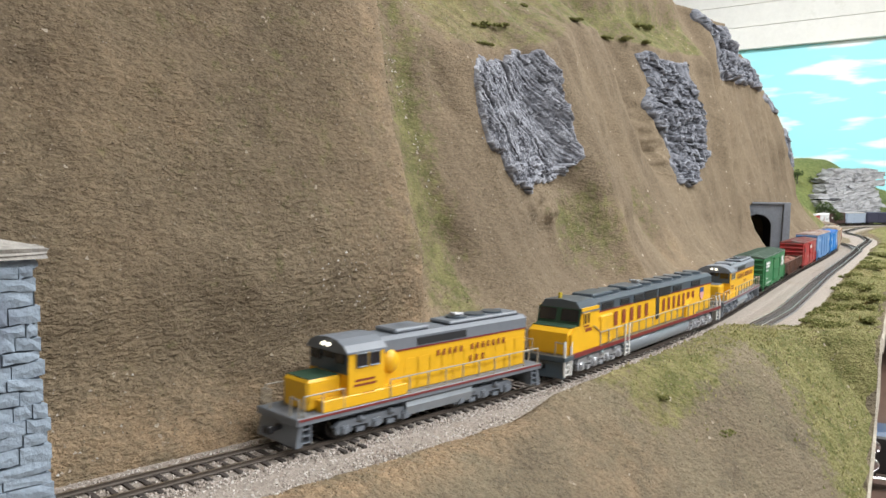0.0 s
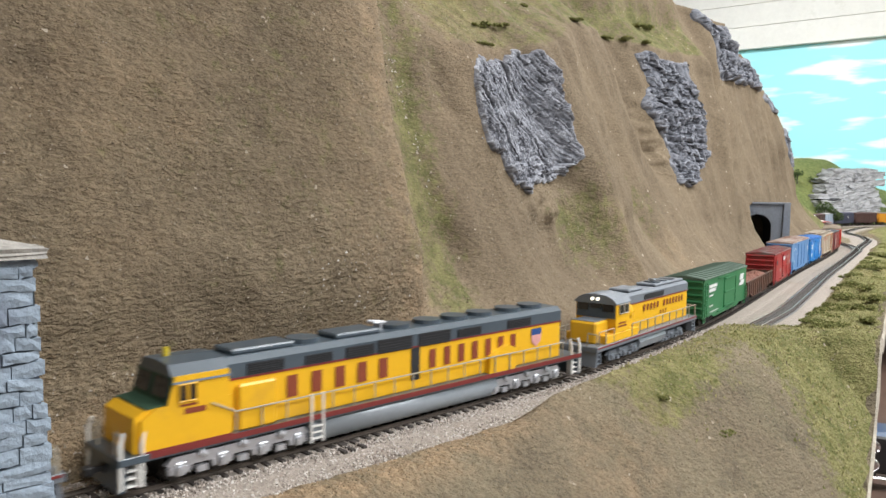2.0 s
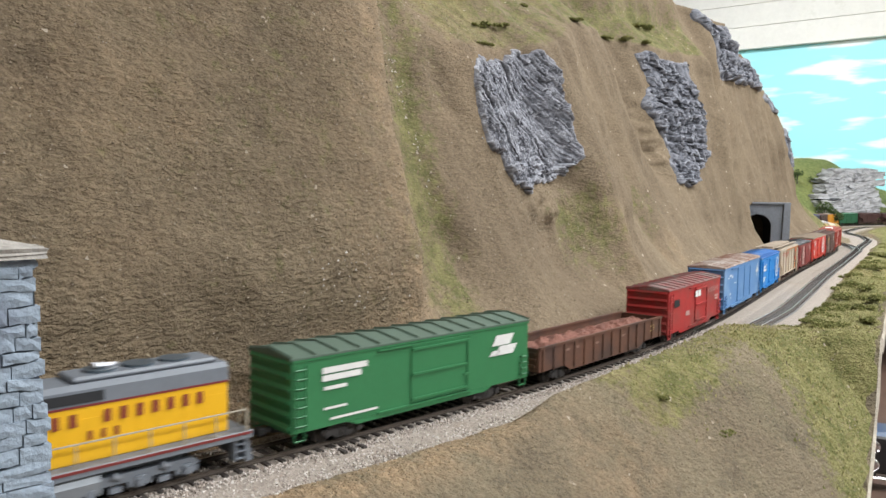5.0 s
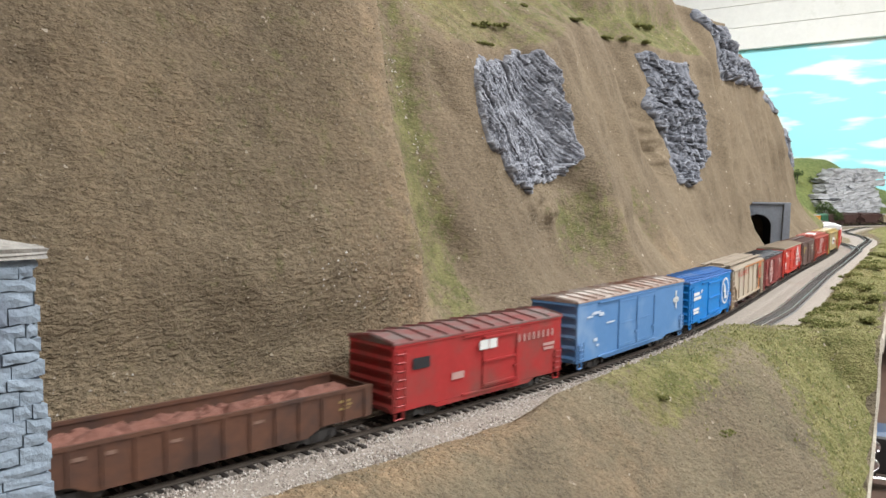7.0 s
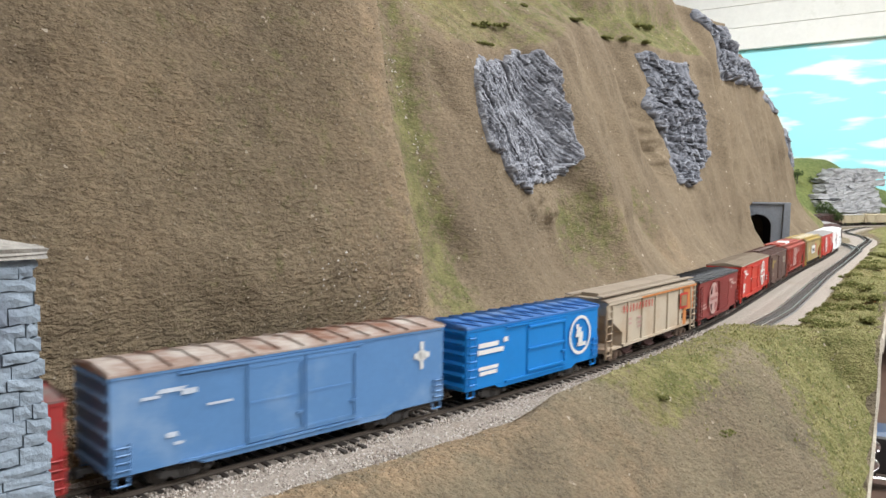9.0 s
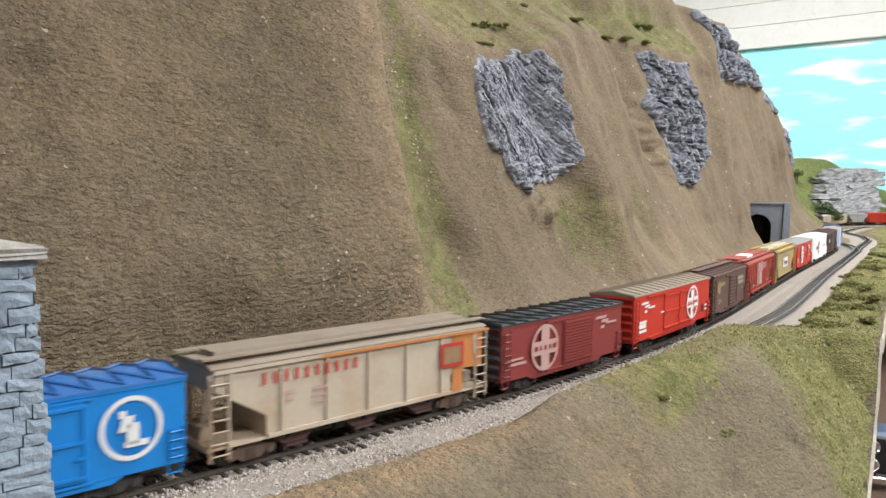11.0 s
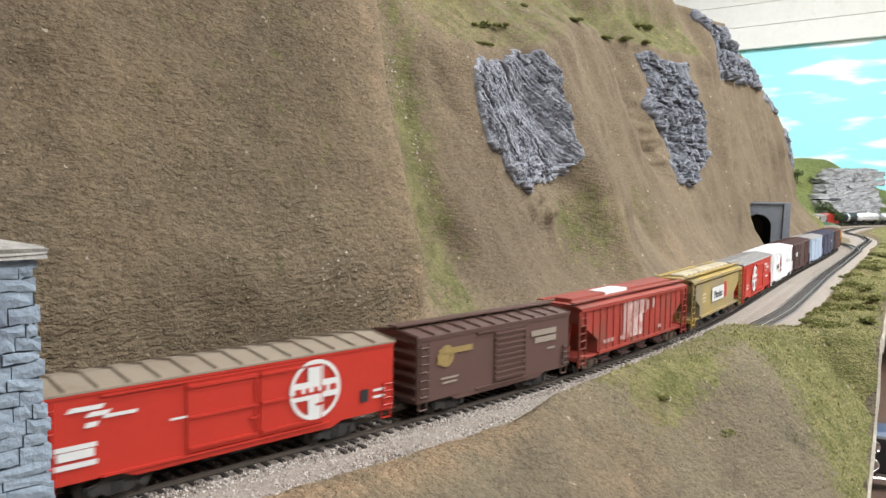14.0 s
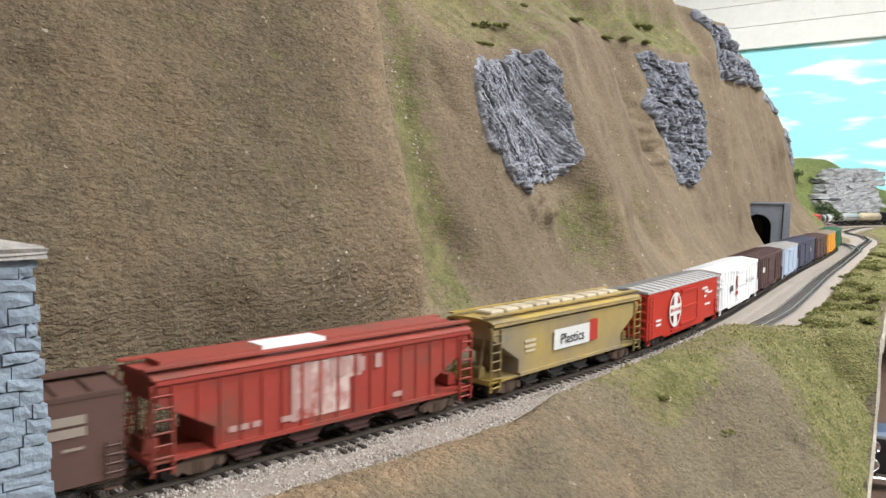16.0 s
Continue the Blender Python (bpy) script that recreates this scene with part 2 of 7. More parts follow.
def sheet(name, X, Y, Z, material, keep=None, attrs=None, smooth=True):
    """A mesh from three equal grids; keep: which cells stay."""
    h, w = X.shape
    me = bpy.data.meshes.new(name)
    idx = np.arange(h * w).reshape(h, w)
    q = np.stack([idx[:-1, :-1], idx[:-1, 1:], idx[1:, 1:], idx[1:, :-1]], -1).reshape(-1, 4)
    if keep is not None:
        q = q[keep.reshape(-1)]
    me.from_pydata(np.stack([X, Y, Z], -1).reshape(-1, 3).tolist(), [], q.tolist())
    me.materials.append(material)
    for k, v in (attrs or {}).items():
        a = me.attributes.new(k, "FLOAT", "POINT")
        a.data.foreach_set("value", np.ascontiguousarray(v, dtype=np.float32).reshape(-1))
    if keep is not None:
        bm = bmesh.new()
        bm.from_mesh(me)
        bmesh.ops.delete(bm, geom=[v for v in bm.verts if not v.link_faces], context="VERTS")
        bm.to_mesh(me)
        bm.free()
    me.polygons.foreach_set("use_smooth", [smooth] * len(me.polygons))
    return new(name, me)


def vnoise(x, y, seed=0):
    g = np.random.RandomState(seed).rand(64, 64)
    xi, yi = np.floor(x).astype(int), np.floor(y).astype(int)
    fx, fy = x - xi, y - yi
    fx, fy = fx * fx * (3 - 2 * fx), fy * fy * (3 - 2 * fy)
    a, b, c, d = g[xi % 64, yi % 64], g[(xi + 1) % 64, yi % 64], g[xi % 64, (yi + 1) % 64], g[(xi + 1) % 64, (yi + 1) % 64]
    return (a * (1 - fx) + b * fx) * (1 - fy) + (c * (1 - fx) + d * fx) * fy - 0.5


def fbm(x, y, oct=5, seed=0, gain=0.5):
    r, a = 0, 1.0
    for o in range(oct):
        r = r + a * vnoise(x * 2 ** o + 7.3 * o, y * 2 ** o + 3.1 * o, seed + o)
        a *= gain
    return r


def step(v, a, b):
    t = np.clip((v - a) / (b - a), 0, 1)
    return t * t * (3 - 2 * t)


# ---- the cliff: how far it stands back from the track, by metres along and height ----
def ledge_z(S):
    return np.interp(S, (0.4, 0.56, 0.62, 0.70, 0.80, 1.0, 1.2), (0.250, 0.263, 0.275, 0.312, 0.333, 0.340, 0.345))


def corner_s(Z):
    """Where the near bluff ends, by height."""
    return 0.295 + 0.014 * step(Z, 0.02, 0.10) + 0.026 * step(Z, 0.18, 0.30) + 0.004 * np.sin(Z * 40)


def cliff_back(S, Z):
    D = 0.040 + Z * (0.40 - 0.15 * step(S, 0.75, 1.5))
    D = D + 0.012 * step(Z, 0.0, 0.05) - 0.012
    # the near bluff stands forward, with a rounded corner
    corner = corner_s(Z)
    D = D - 0.042 * (1 - step(S, corner - 0.034, corner + 0.014)) * step(Z, 0.0, 0.09)
    D = D + 0.018 * step(Z, 0.0, 0.09) * (S < 5)
    # gully beside it
    D = D + 0.012 * np.exp(-((S - corner - 0.040) / 0.028) ** 2) * step(Z, 0.02, 0.1)
    # ledge over the rock faces, sloping turf behind it
    lz = ledge_z(S)
    on = step(S, 0.38, 0.44) * (1 - step(S, 1.15, 1.35))
    D = D + on * 0.75 * np.clip(Z - lz, 0, 0.05)
    # buttress between the two rock faces, and broad folds further on
    D = D - 0.020 * np.exp(-((S - 0.68) / 0.07) ** 2) * step(Z, 0.03, 0.2) * (1 - step(Z, lz - 0.01, lz + 0.06))
    D = D - 0.018 * np.exp(-((S - 1.24) / 0.07) ** 2) * step(Z, 0.0, 0.12)
    D = D + 0.020 * np.exp(-((S - 0.95) / 0.10) ** 2) * step(Z, 0.08, 0.2)
    # grooves washed down the slope, and lumps
    D = D + 0.024 * fbm(S * 9 + Z * 1.3, Z * 2.2, 4, 3) * step(Z, 0.0, 0.06) * (0.35 + step(S, 0.26, 0.5))
    D = D + 0.012 * fbm(S * 28, Z * 5, 3, 12) * step(S, 0.55, 0.7) * step(Z, 0.01, 0.08)
    D = D + 0.012 * fbm(S * 7, Z * 8, 5, 21)
    # crumbled earth round the feet of the rock faces
    crumb = np.exp(-(((S - 0.975) / 0.035) ** 2 + ((Z - 0.19) / 0.05) ** 2)) + np.exp(-(((S - 0.52) / 0.06) ** 2 + ((Z - 0.112) / 0.012) ** 2))
    D = D - crumb * (0.004 + 0.014 * fbm(S * 55 + Z * 21, Z * 80 - S * 17, 4, 27))
    # recess in which the far portal stands
    niche = step(S, 1.378, 1.392) * (1 - step(S, 1.475, 1.50)) * (1 - step(Z, 0.101, 0.107))
    D = D * (1 - niche) + 0.13 * niche
    # foot of the slope past the portal
    D = D - 0.030 * step(S, 1.75, 1.95) * (1 - step(Z, 0.02, 0.12))
    # the crest falls towards the far end, where the cliff turns away
    crest = np.interp(S, (0.7, 0.95, 1.15, 1.3, 1.5, 1.65, 1.8, 1.9, 1.97, 2.3), (0.70, 0.56, 0.482, 0.450, 0.412, 0.386, 0.362, 0.333, 0.292, 0.20))
    crest = crest + 0.012 * fbm(S * 16, S * 2 + 4, 3, 33)
    D = D + 3.0 * np.clip(Z - crest, 0, None)
    end = 2.0 + 0.06 * (1 - step(Z, 0.02, 0.16)) + 0.02 * fbm(Z * 14, Z * 3 + 5, 3, 31)
    D = D + 3.0 * np.clip(S - end, 0, None)
    return D


def build_cliff():
    s = np.concatenate([np.arange(-0.22, 0.7, 0.0035), np.arange(0.7, 2.3, 0.005)])
    z = np.concatenate([np.arange(-0.012, 0.34, 0.0032), np.arange(0.34, 0.74, 0.006)])
    S, Z = np.meshgrid(s, z)
    D = cliff_back(S, Z)
    calm = step(S, 0.225, 0.29)
    fine = (1 - 0.75 * calm) * 0.0015 * fbm(S * 210, Z * 170, 3, 41, 0.65) + 0.0020 * fbm(S * 60, Z * 60, 2, 51)
    X, Y = grid_along(S, -(D + fine), CLIFF)
    lz = ledge_z(S)
    corner = corner_s(Z)
    g = 0.90 * np.exp(-((S - corner - 0.042) / 0.034) ** 2) * (0.74 + 0.55 * fbm(S * 20, Z * 12, 3, 61)) * step(Z, 0.0, 0.03)
    g = np.maximum(g, step(Z, lz - 0.002, lz + 0.006) * step(S, 0.385, 0.44) * (1 - step(S, 1.2, 1.30)) * (1 - 0.6 * step(Z, lz + 0.035, lz + 0.10)) * (0.72 + 0.5 * fbm(S * 12, Z * 12, 3, 64)))
    g = np.maximum(g, 0.7 * np.exp(-(((S - 0.60) / 0.06) ** 2 + ((Z - 0.09) / 0.05) ** 2)))
    g = np.maximum(g, 0.45 * np.exp(-(((S - 0.80) / 0.07) ** 2 + ((Z - 0.10) / 0.05) ** 2)))
    g = np.maximum(g, step(S, 1.92, 1.97) * (1 - step(Z, 0.1, 0.2)))
    g = np.maximum(g, 0.8 * step(S, 1.5, 1.9) * step(Z, 0.3, 0.35) * 0.2)
    g = np.maximum(g, 0.42 * (0.5 + fbm(S * 5, Z * 5, 3, 71)) * (S < 0.28) * 0.6)
    # the two bands beside the corner paint its lit ridge; the rest is rusty soil
    return tagged(sheet("cliff", X, Y, Z, M_CLIFF, None, {"grass": g, "calm": calm, "rust_and_lit_ridge": 0.30 * np.exp(-((S - corner + 0.055) / 0.045) ** 2) + 0.25 * np.exp(-((S - corner + 0.030) / 0.016) ** 2) + 0.9 * (1 - step(Z, 0.004, 0.035)) * (1 - step(S, 0.2, 0.3)) + 0.28 * np.clip(fbm(S * 11, Z * 9, 4, 77) * 2.2 - 0.1, 0, 1) * (S < 0.9)}), "tall brown earth cliff with turf gullies", "cliff", "", "structure")


def inside(poly, X, Y):
    """Signed distance to a closed outline, positive inside."""
    n = len(poly)
    ins = np.zeros(X.shape, bool)
    dist = np.full(X.shape, 9.0)
    for i in range(n):
        (x0, y0), (x1, y1) = poly[i], poly[(i + 1) % n]
        ins ^= ((y0 > Y) != (y1 > Y)) & (X < (x1 - x0) * (Y - y0) / (y1 - y0 + 1e-12) + x0)
        t = np.clip(((X - x0) * (x1 - x0) + (Y - y0) * (y1 - y0)) / ((x1 - x0) ** 2 + (y1 - y0) ** 2), 0, 1)
        dist = np.minimum(dist, np.hypot(X - x0 - t * (x1 - x0), Y - y0 - t * (y1 - y0)))
    return np.where(ins, dist, -dist)


def slabs(u, v, thick, run, seed):
    """Heights of broken slabs: courses across v, each snapped into lengths along u, each piece tilted."""
    tab = np.random.RandomState(seed).rand(3, 128, 128)
    q = v / thick
    i = np.floor(q).astype(int)
    w = u / run * (0.6 + 0.8 * tab[0, i % 128, 7]) + 9 * tab[1, i % 128, 3]
    j = np.floor(w).astype(int)
    a, b, c = tab[0, i % 128, j % 128], tab[1, i % 128, j % 128], tab[2, i % 128, j % 128]
    return (a - 0.5) + 0.9 * (b - 0.35) * (q - i - 0.5) + 0.5 * (c - 0.5) * (w - j - 0.5)


def blocks(u, v, size, seed):
    """Heights of angular blocks: each cell of a jittered lattice is a tilted plane."""
    tab = np.random.RandomState(seed).rand(5, 64, 64)
    gu, gv = u / size, v / size
    best, hh = np.full(u.shape, 1e9), np.zeros(u.shape)
    for di in (-1, 0, 1):
        for dj in (-1, 0, 1):
            i, j = np.floor(gu).astype(int) + di, np.floor(gv).astype(int) + dj
            k = (i % 64, j % 64)
            du, dv = gu - i - tab[0][k], gv - j - tab[1][k]
            d = np.abs(du) + np.abs(dv) + 0.35 * np.abs(du + dv)
            m = d < best
            best = np.where(m, d, best)
            hh = np.where(m, (tab[2][k] - 0.5) + 1.1 * (tab[3][k] - 0.5) * du + 1.1 * (tab[4][k] - 0.35) * dv, hh)
    return hh


def rock_face(poly, label, seed, depth=0.0095, stepsz=0.0010, shrink=1.0, size=1.0, strata=None, level=0.0, material=None):
    P = np.array(poly)
    (s0, z0), (s1, z1) = P.min(0) - 0.01, P.max(0) + 0.01
    S, Z = np.meshgrid(np.arange(s0, s1, stepsz * shrink), np.arange(z0, z1, stepsz))
    inn = inside(poly, S, Z) + 0.010 * size * fbm(S * 60 / shrink / size, Z * 60 / size, 3, seed)
    wu, wv = 0.012 * size * fbm(S * 25 / size, Z * 25 / size, 3, seed + 2), 0.008 * size * fbm(S * 22 / size, Z * 22 / size, 3, seed + 3)
    u0, v0 = S / shrink + wu, Z + wv
    if strata:
        # steeply dipping strata above, flat-lying courses at the foot
        a = radians(strata)
        u, v = cos(a) * u0 - sin(a) * v0, sin(a) * u0 + cos(a) * v0
        up = slabs(u, v, 0.011, 0.055, seed) + 0.75 * slabs(u, v, 0.0048, 0.024, seed + 1) + 0.42 * slabs(u, v, 0.0021, 0.010, seed + 4)
        low = slabs(u0, v0 - 0.15 * u0, 0.0085, 0.035, seed + 5) + 0.8 * slabs(u0, v0 - 0.2 * u0, 0.0036, 0.014, seed + 6) + 0.5 * blocks(u0, v0, 0.006, seed + 7)
        f = step(Z + 0.03 * fbm(S * 30, Z * 30, 2, seed + 8), level - 0.006, level + 0.006)
        H = up * f + low * (1 - f) + 0.35 * blocks(u0, v0, 0.016, seed + 9)
    else:
        H = 1.1 * blocks(u0, v0, 0.030 * size, seed) + 0.7 * blocks(u0, v0, 0.013 * size, seed + 1) + 0.4 * blocks(u0, v0, 0.0058 * size, seed + 4) + 0.3 * slabs(u0, v0, 0.007 * size, 0.03 * size, seed + 5)
    out = 0.0045 + 0.25 * (depth - 0.0085) + depth * 0.62 * H + 0.0012 * size * fbm(S * 260 / shrink, Z * 260, 2, seed + 10)
    lip = step(inn, -0.002, 0.008 * size)
    out = np.where(inn > 0, np.maximum(out, 0.0) * lip + 0.0014 * lip - 0.008 * (1 - step(inn, 0, 0.004)), -0.012)
    X, Y = grid_along(S, -(cliff_back(S, Z) - out), CLIFF)
    cell = (inn[:-1, :-1] > -0.002) & (inn[1:, 1:] > -0.002)
    return tagged(sheet("rock_outcrop", X, Y, Z, material or M_ROCK, cell, None, False), label, "rock", "cliff rocks")


def siding_d(S):
    """Distance of the siding from the main track."""
    return np.interp(S, (0.4, 0.66, 0.8, 1.0, 1.3, 1.6, 1.8, 1.97, 2.1, 2.2, 2.35, 2.5, 2.62, 2.75, 2.9, 3.4), (0.048, 0.050, 0.0565, 0.056, 0.053, 0.050, 0.050, 0.056, 0.076, 0.100, 0.138, 0.158, 0.158, 0.140, 0.122, 0.12))


def ground_z(S, D):
    """Height of the ground on the aisle side of the track."""
    z = -0.0135 + 0.0070 * step(D, 0.027, 0.037) + 0.0008 * fbm(S * 90, D * 90, 3, 81)
    # the near slope falls to the aisle
    start = np.interp(S, (-1, 0.0, 0.22, 0.265, 0.31, 0.40, 0.61, 0.65, 0.80, 1.0, 1.3, 1.6, 2.0, 2.2, 2.5, 2.9, 7), (0.040, 0.040, 0.038, 0.034, 0.016, 0.013, 0.016, 0.073, 0.080, 0.080, 0.075, 0.070, 0.078, 0.125, 0.185, 0.17, 0.17))
    rise = np.interp(S, (-1, 0.23, 0.31, 0.45, 0.60, 0.64, 0.67, 0.8, 1.0, 1.4, 2.0, 7), (0.0, 0.0, 0.011, 0.013, 0.014, 0.013, 0.004, 0.004, 0.006, 0.007, 0.008, 0.008))
    wide = np.interp(S, (-1, 0.28, 0.4, 0.62, 0.75, 1.0, 1.4, 2.0, 7), (0.006, 0.006, 0.03, 0.075, 0.07, 0.10, 0.2, 0.4, 0.4))
    e = D - start
    z = z + rise * step(e, 0.0, 0.022)
    fall = np.clip(e - wide, 0, None)
    lip = fall ** 2 / (fall + 0.03)
    z = z - lip * np.interp(S, (-1, 0.3, 0.6, 1.0, 7), (0.75, 0.95, 1.25, 1.2, 1.0))
    z = z + (0.010 * fbm(S * 14, D * 14, 4, 91) + 0.0022 * fbm(S * 120, D * 120, 3, 95)) * step(e, 0.006, 0.06)
    # tussocky turf past the crest
    z = z + 0.009 * np.clip(fbm(S * 34, D * 34, 3, 93) + 0.1, 0, None) * step(S, 0.62, 0.70) * step(e, 0.0, 0.02)
    return z


def build_ground():
    s = np.concatenate([np.arange(-0.25, 1.1, 0.004), np.arange(1.1, 3.4, 0.012), np.arange(3.4, 7.0, 0.05)])
    d = np.concatenate([np.arange(-0.075, 0.42, 0.0035), np.arange(0.42, 0.9, 0.02)])
    S, D = np.meshgrid(s, d)
    Z = np.where(D < 0, -0.0135 + 0.0065 * step(-D, 0.027, 0.037), ground_z(S, D))
    X, Y = grid_along(S, D)
    e = D - np.interp(S, (-1, 0.22, 0.31, 0.60, 0.65, 0.80, 1.0, 1.3, 1.6, 2.0, 2.2, 2.5, 7), (0.040, 0.038, 0.018, 0.018, 0.074, 0.082, 0.082, 0.077, 0.072, 0.080, 0.13, 0.19, 0.18))
    g = 0.85 * step(S, 0.62, 0.8) * step(e, 0.0, 0.012)
    g = np.maximum(g, 0.85 * step(S, 0.32, 0.38) * step(e, 0.004, 0.016) * (1 - step(e, 0.04, 0.085)) * (0.85 + 0.8 * fbm(S * 14, D * 14, 3, 97)))
    g = np.maximum(g, 1.0 * step(S + D * 0.5 + 0.04 * fbm(S * 9, D * 9, 3, 44), 0.52, 0.62) * step(e, 0.0, 0.05))
    g = np.maximum(g, 0.5 * (D < -0.036) * (S < 0.08) * (0.6 + fbm(S * 30, D * 30, 3, 98)))
    # the aisle edge of the layout cuts the slope off
    keep = ~((X > -0.0165 + Y * 0.585) & (Y < 2.2)) & ~((X < -0.05) & (Y < 0.12) & (D > 0.05)) & (Y > 0.16) | (D < 0.05)
    cell = keep[:-1, :-1] & keep[1:, 1:] & keep[1:, :-1] & keep[:-1, 1:]
    return tagged(sheet("ground", X, Y, Z, M_HILL, cell, {"grass": g, "rust_and_lit_ridge": 1.0 * step(e, -0.008, 0.0) * (1 - step(e, 0.010, 0.035)) * (1 - step(S, 0.24, 0.32)) + 0.6 * (D < -0.034) * step(S, 0.03, 0.08) + 0.6 * np.clip(fbm(S * 11, D * 11, 4, 78) * 2.2 - 0.3, 0, 1)}), "brown earth bank with patches of turf", "ground", "", "structure")


cliff = build_cliff()
ground = build_ground()
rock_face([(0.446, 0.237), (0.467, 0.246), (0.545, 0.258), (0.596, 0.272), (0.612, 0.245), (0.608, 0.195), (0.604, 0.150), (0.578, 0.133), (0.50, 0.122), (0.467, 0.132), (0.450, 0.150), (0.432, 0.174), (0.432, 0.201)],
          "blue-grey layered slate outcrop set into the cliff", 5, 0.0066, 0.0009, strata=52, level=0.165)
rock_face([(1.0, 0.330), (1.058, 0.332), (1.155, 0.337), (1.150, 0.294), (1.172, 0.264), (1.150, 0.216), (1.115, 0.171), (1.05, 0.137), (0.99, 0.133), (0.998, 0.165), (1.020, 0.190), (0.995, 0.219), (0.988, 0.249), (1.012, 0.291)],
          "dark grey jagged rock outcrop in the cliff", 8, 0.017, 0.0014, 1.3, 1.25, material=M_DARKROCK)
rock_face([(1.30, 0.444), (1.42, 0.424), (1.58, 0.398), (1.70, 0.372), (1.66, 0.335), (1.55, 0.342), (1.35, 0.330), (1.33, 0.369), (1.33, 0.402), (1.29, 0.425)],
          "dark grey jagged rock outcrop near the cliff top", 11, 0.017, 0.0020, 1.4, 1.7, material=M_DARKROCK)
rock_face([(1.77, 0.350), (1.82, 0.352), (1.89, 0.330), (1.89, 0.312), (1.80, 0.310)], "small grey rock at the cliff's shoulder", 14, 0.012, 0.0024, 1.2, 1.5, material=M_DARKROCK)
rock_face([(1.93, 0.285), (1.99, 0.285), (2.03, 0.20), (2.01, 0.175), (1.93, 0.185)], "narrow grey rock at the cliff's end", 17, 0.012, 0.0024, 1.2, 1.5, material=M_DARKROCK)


# ---- tracks ----
def rail_strip(name, s0, s1, off, line_d, step_s=0.02):
    """One rail: a foot, web and head swept along the line."""
    prof = ((-0.0011, -0.0021), (0.0011, -0.0021), (0.0011, -0.0017), (0.0004, -0.0013), (0.0004, -0.0007), (0.0006, -0.0004), (0.0006, 0.0), (-0.0006, 0.0), (-0.0006, -0.0004), (-0.0004, -0.0007), (-0.0004, -0.0013), (-0.0011, -0.0017))
    bm, rings = bmesh.new(), []
    for s in np.arange(s0, s1, step_s):
        rings.append([bm.verts.new(along(s, line_d(s) + off + p[0], p[1])) for p in prof])
    for a, b in zip(rings[:-1], rings[1:]):
        for i in range(12):
            f = bm.faces.new((a[i], b[i], b[(i + 1) % 12], a[(i + 1) % 12]))
            f.material_index = 1 if i == 6 else 0
    bmesh.ops.recalc_face_normals(bm, faces=bm.faces)
    return part(name, bm, (M_RAILSIDE, M_RAILTOP), track_base)


track_base = tagged(new("main_track"), "brown-tied model railway track on grey ballast", "railway track", "", "structure")
ZERO = lambda s: 0.0
rail_strip("rail", -2.6, 6.9, 0.0083, ZERO)
rail_strip("rail", -2.6, 6.9, -0.0083, ZERO)


def tie_mesh():
    bm = bmesh.new()
    box(bm, -0.0013, 0.0013, -0.0148, 0.0148, -0.0046, -0.0021, 0.0003)
    me = bpy.data.meshes.new("tie")
    bm.to_mesh(me)
    bm.free()
    me.materials.append(M_TIE)
    return me


TIE = tie_mesh()
rt = random.Random(4)


def place_tie(s, d, parent):
    a, b = along(s - 0.01), along(s + 0.01)
    p = along(s, d)
    o = new("tie", TIE)
    o.parent = parent
    o.matrix_basis = pose(p.x, p.y, 0, 0, 0, math.degrees(atan2(b.y - a.y, b.x - a.x)) + rt.uniform(-1.5, 1.5))


for k in (0.158, 0.163, 0.170):
    place_tie(k, 0.0085, track_base)
for i in range(180):
    place_tie(-0.22 + i * 0.0074, rt.uniform(-0.0003, 0.0003), track_base)


def far_ties(name, s0, s1, dfun, parent, pitch=0.0074, half=0.0148):
    bm = bmesh.new()
    for s in np.arange(s0, s1, pitch):
        p, a, b = along(s, dfun(s)), along(s - 0.01), along(s + 0.01)
        m = pose(p.x, p.y, 0, 0, 0, math.degrees(atan2(b.y - a.y, b.x - a.x)) + rt.uniform(-1, 1))
        k = len(bm.verts)
        vs = [bm.verts.new(m @ Vector((x, y, z))) for x in (-0.0013, 0.0013) for y in (-half, half) for z in (-0.0046, -0.0022)]
        for q in ((4, 6, 7, 5), (0, 4, 5, 1), (2, 3, 7, 6), (0, 1, 3, 2), (1, 5, 7, 3)):
            bm.faces.new([vs[j] for j in q])
    o = part(name, bm, M_TIE, parent)
    return tagged(o, "", "", "", "stuff")


far_ties("ties", -0.22 + 180 * 0.0074, 6.9, ZERO, track_base, 0.0085)
siding = tagged(new("siding_track"), "dark weathered siding track beside the main line", "railway track", "", "structure")
SD = lambda s: float(siding_d(s))


def sweep(name, s0, s1, prof, material, dfun=ZERO, step_s=0.012, jag=0.0, seed=1, parent=None):
    """A bed of given cross-section (d, z) along the line."""
    rs = random.Random(seed)
    bm, rings = bmesh.new(), []
    for s in np.arange(s0, s1, step_s):
        rings.append([bm.verts.new(along(s, dfun(s) + d + rs.uniform(-jag, jag) * (i in (0, len(prof) - 1)), z)) for i, (d, z) in enumerate(prof)])
    for a, b in zip(rings[:-1], rings[1:]):
        for i in range(len(prof) - 1):
            bm.faces.new((a[i], a[i + 1], b[i + 1], b[i]))
    bmesh.ops.recalc_face_normals(bm, faces=bm.faces)
    return part(name, bm, material, parent)


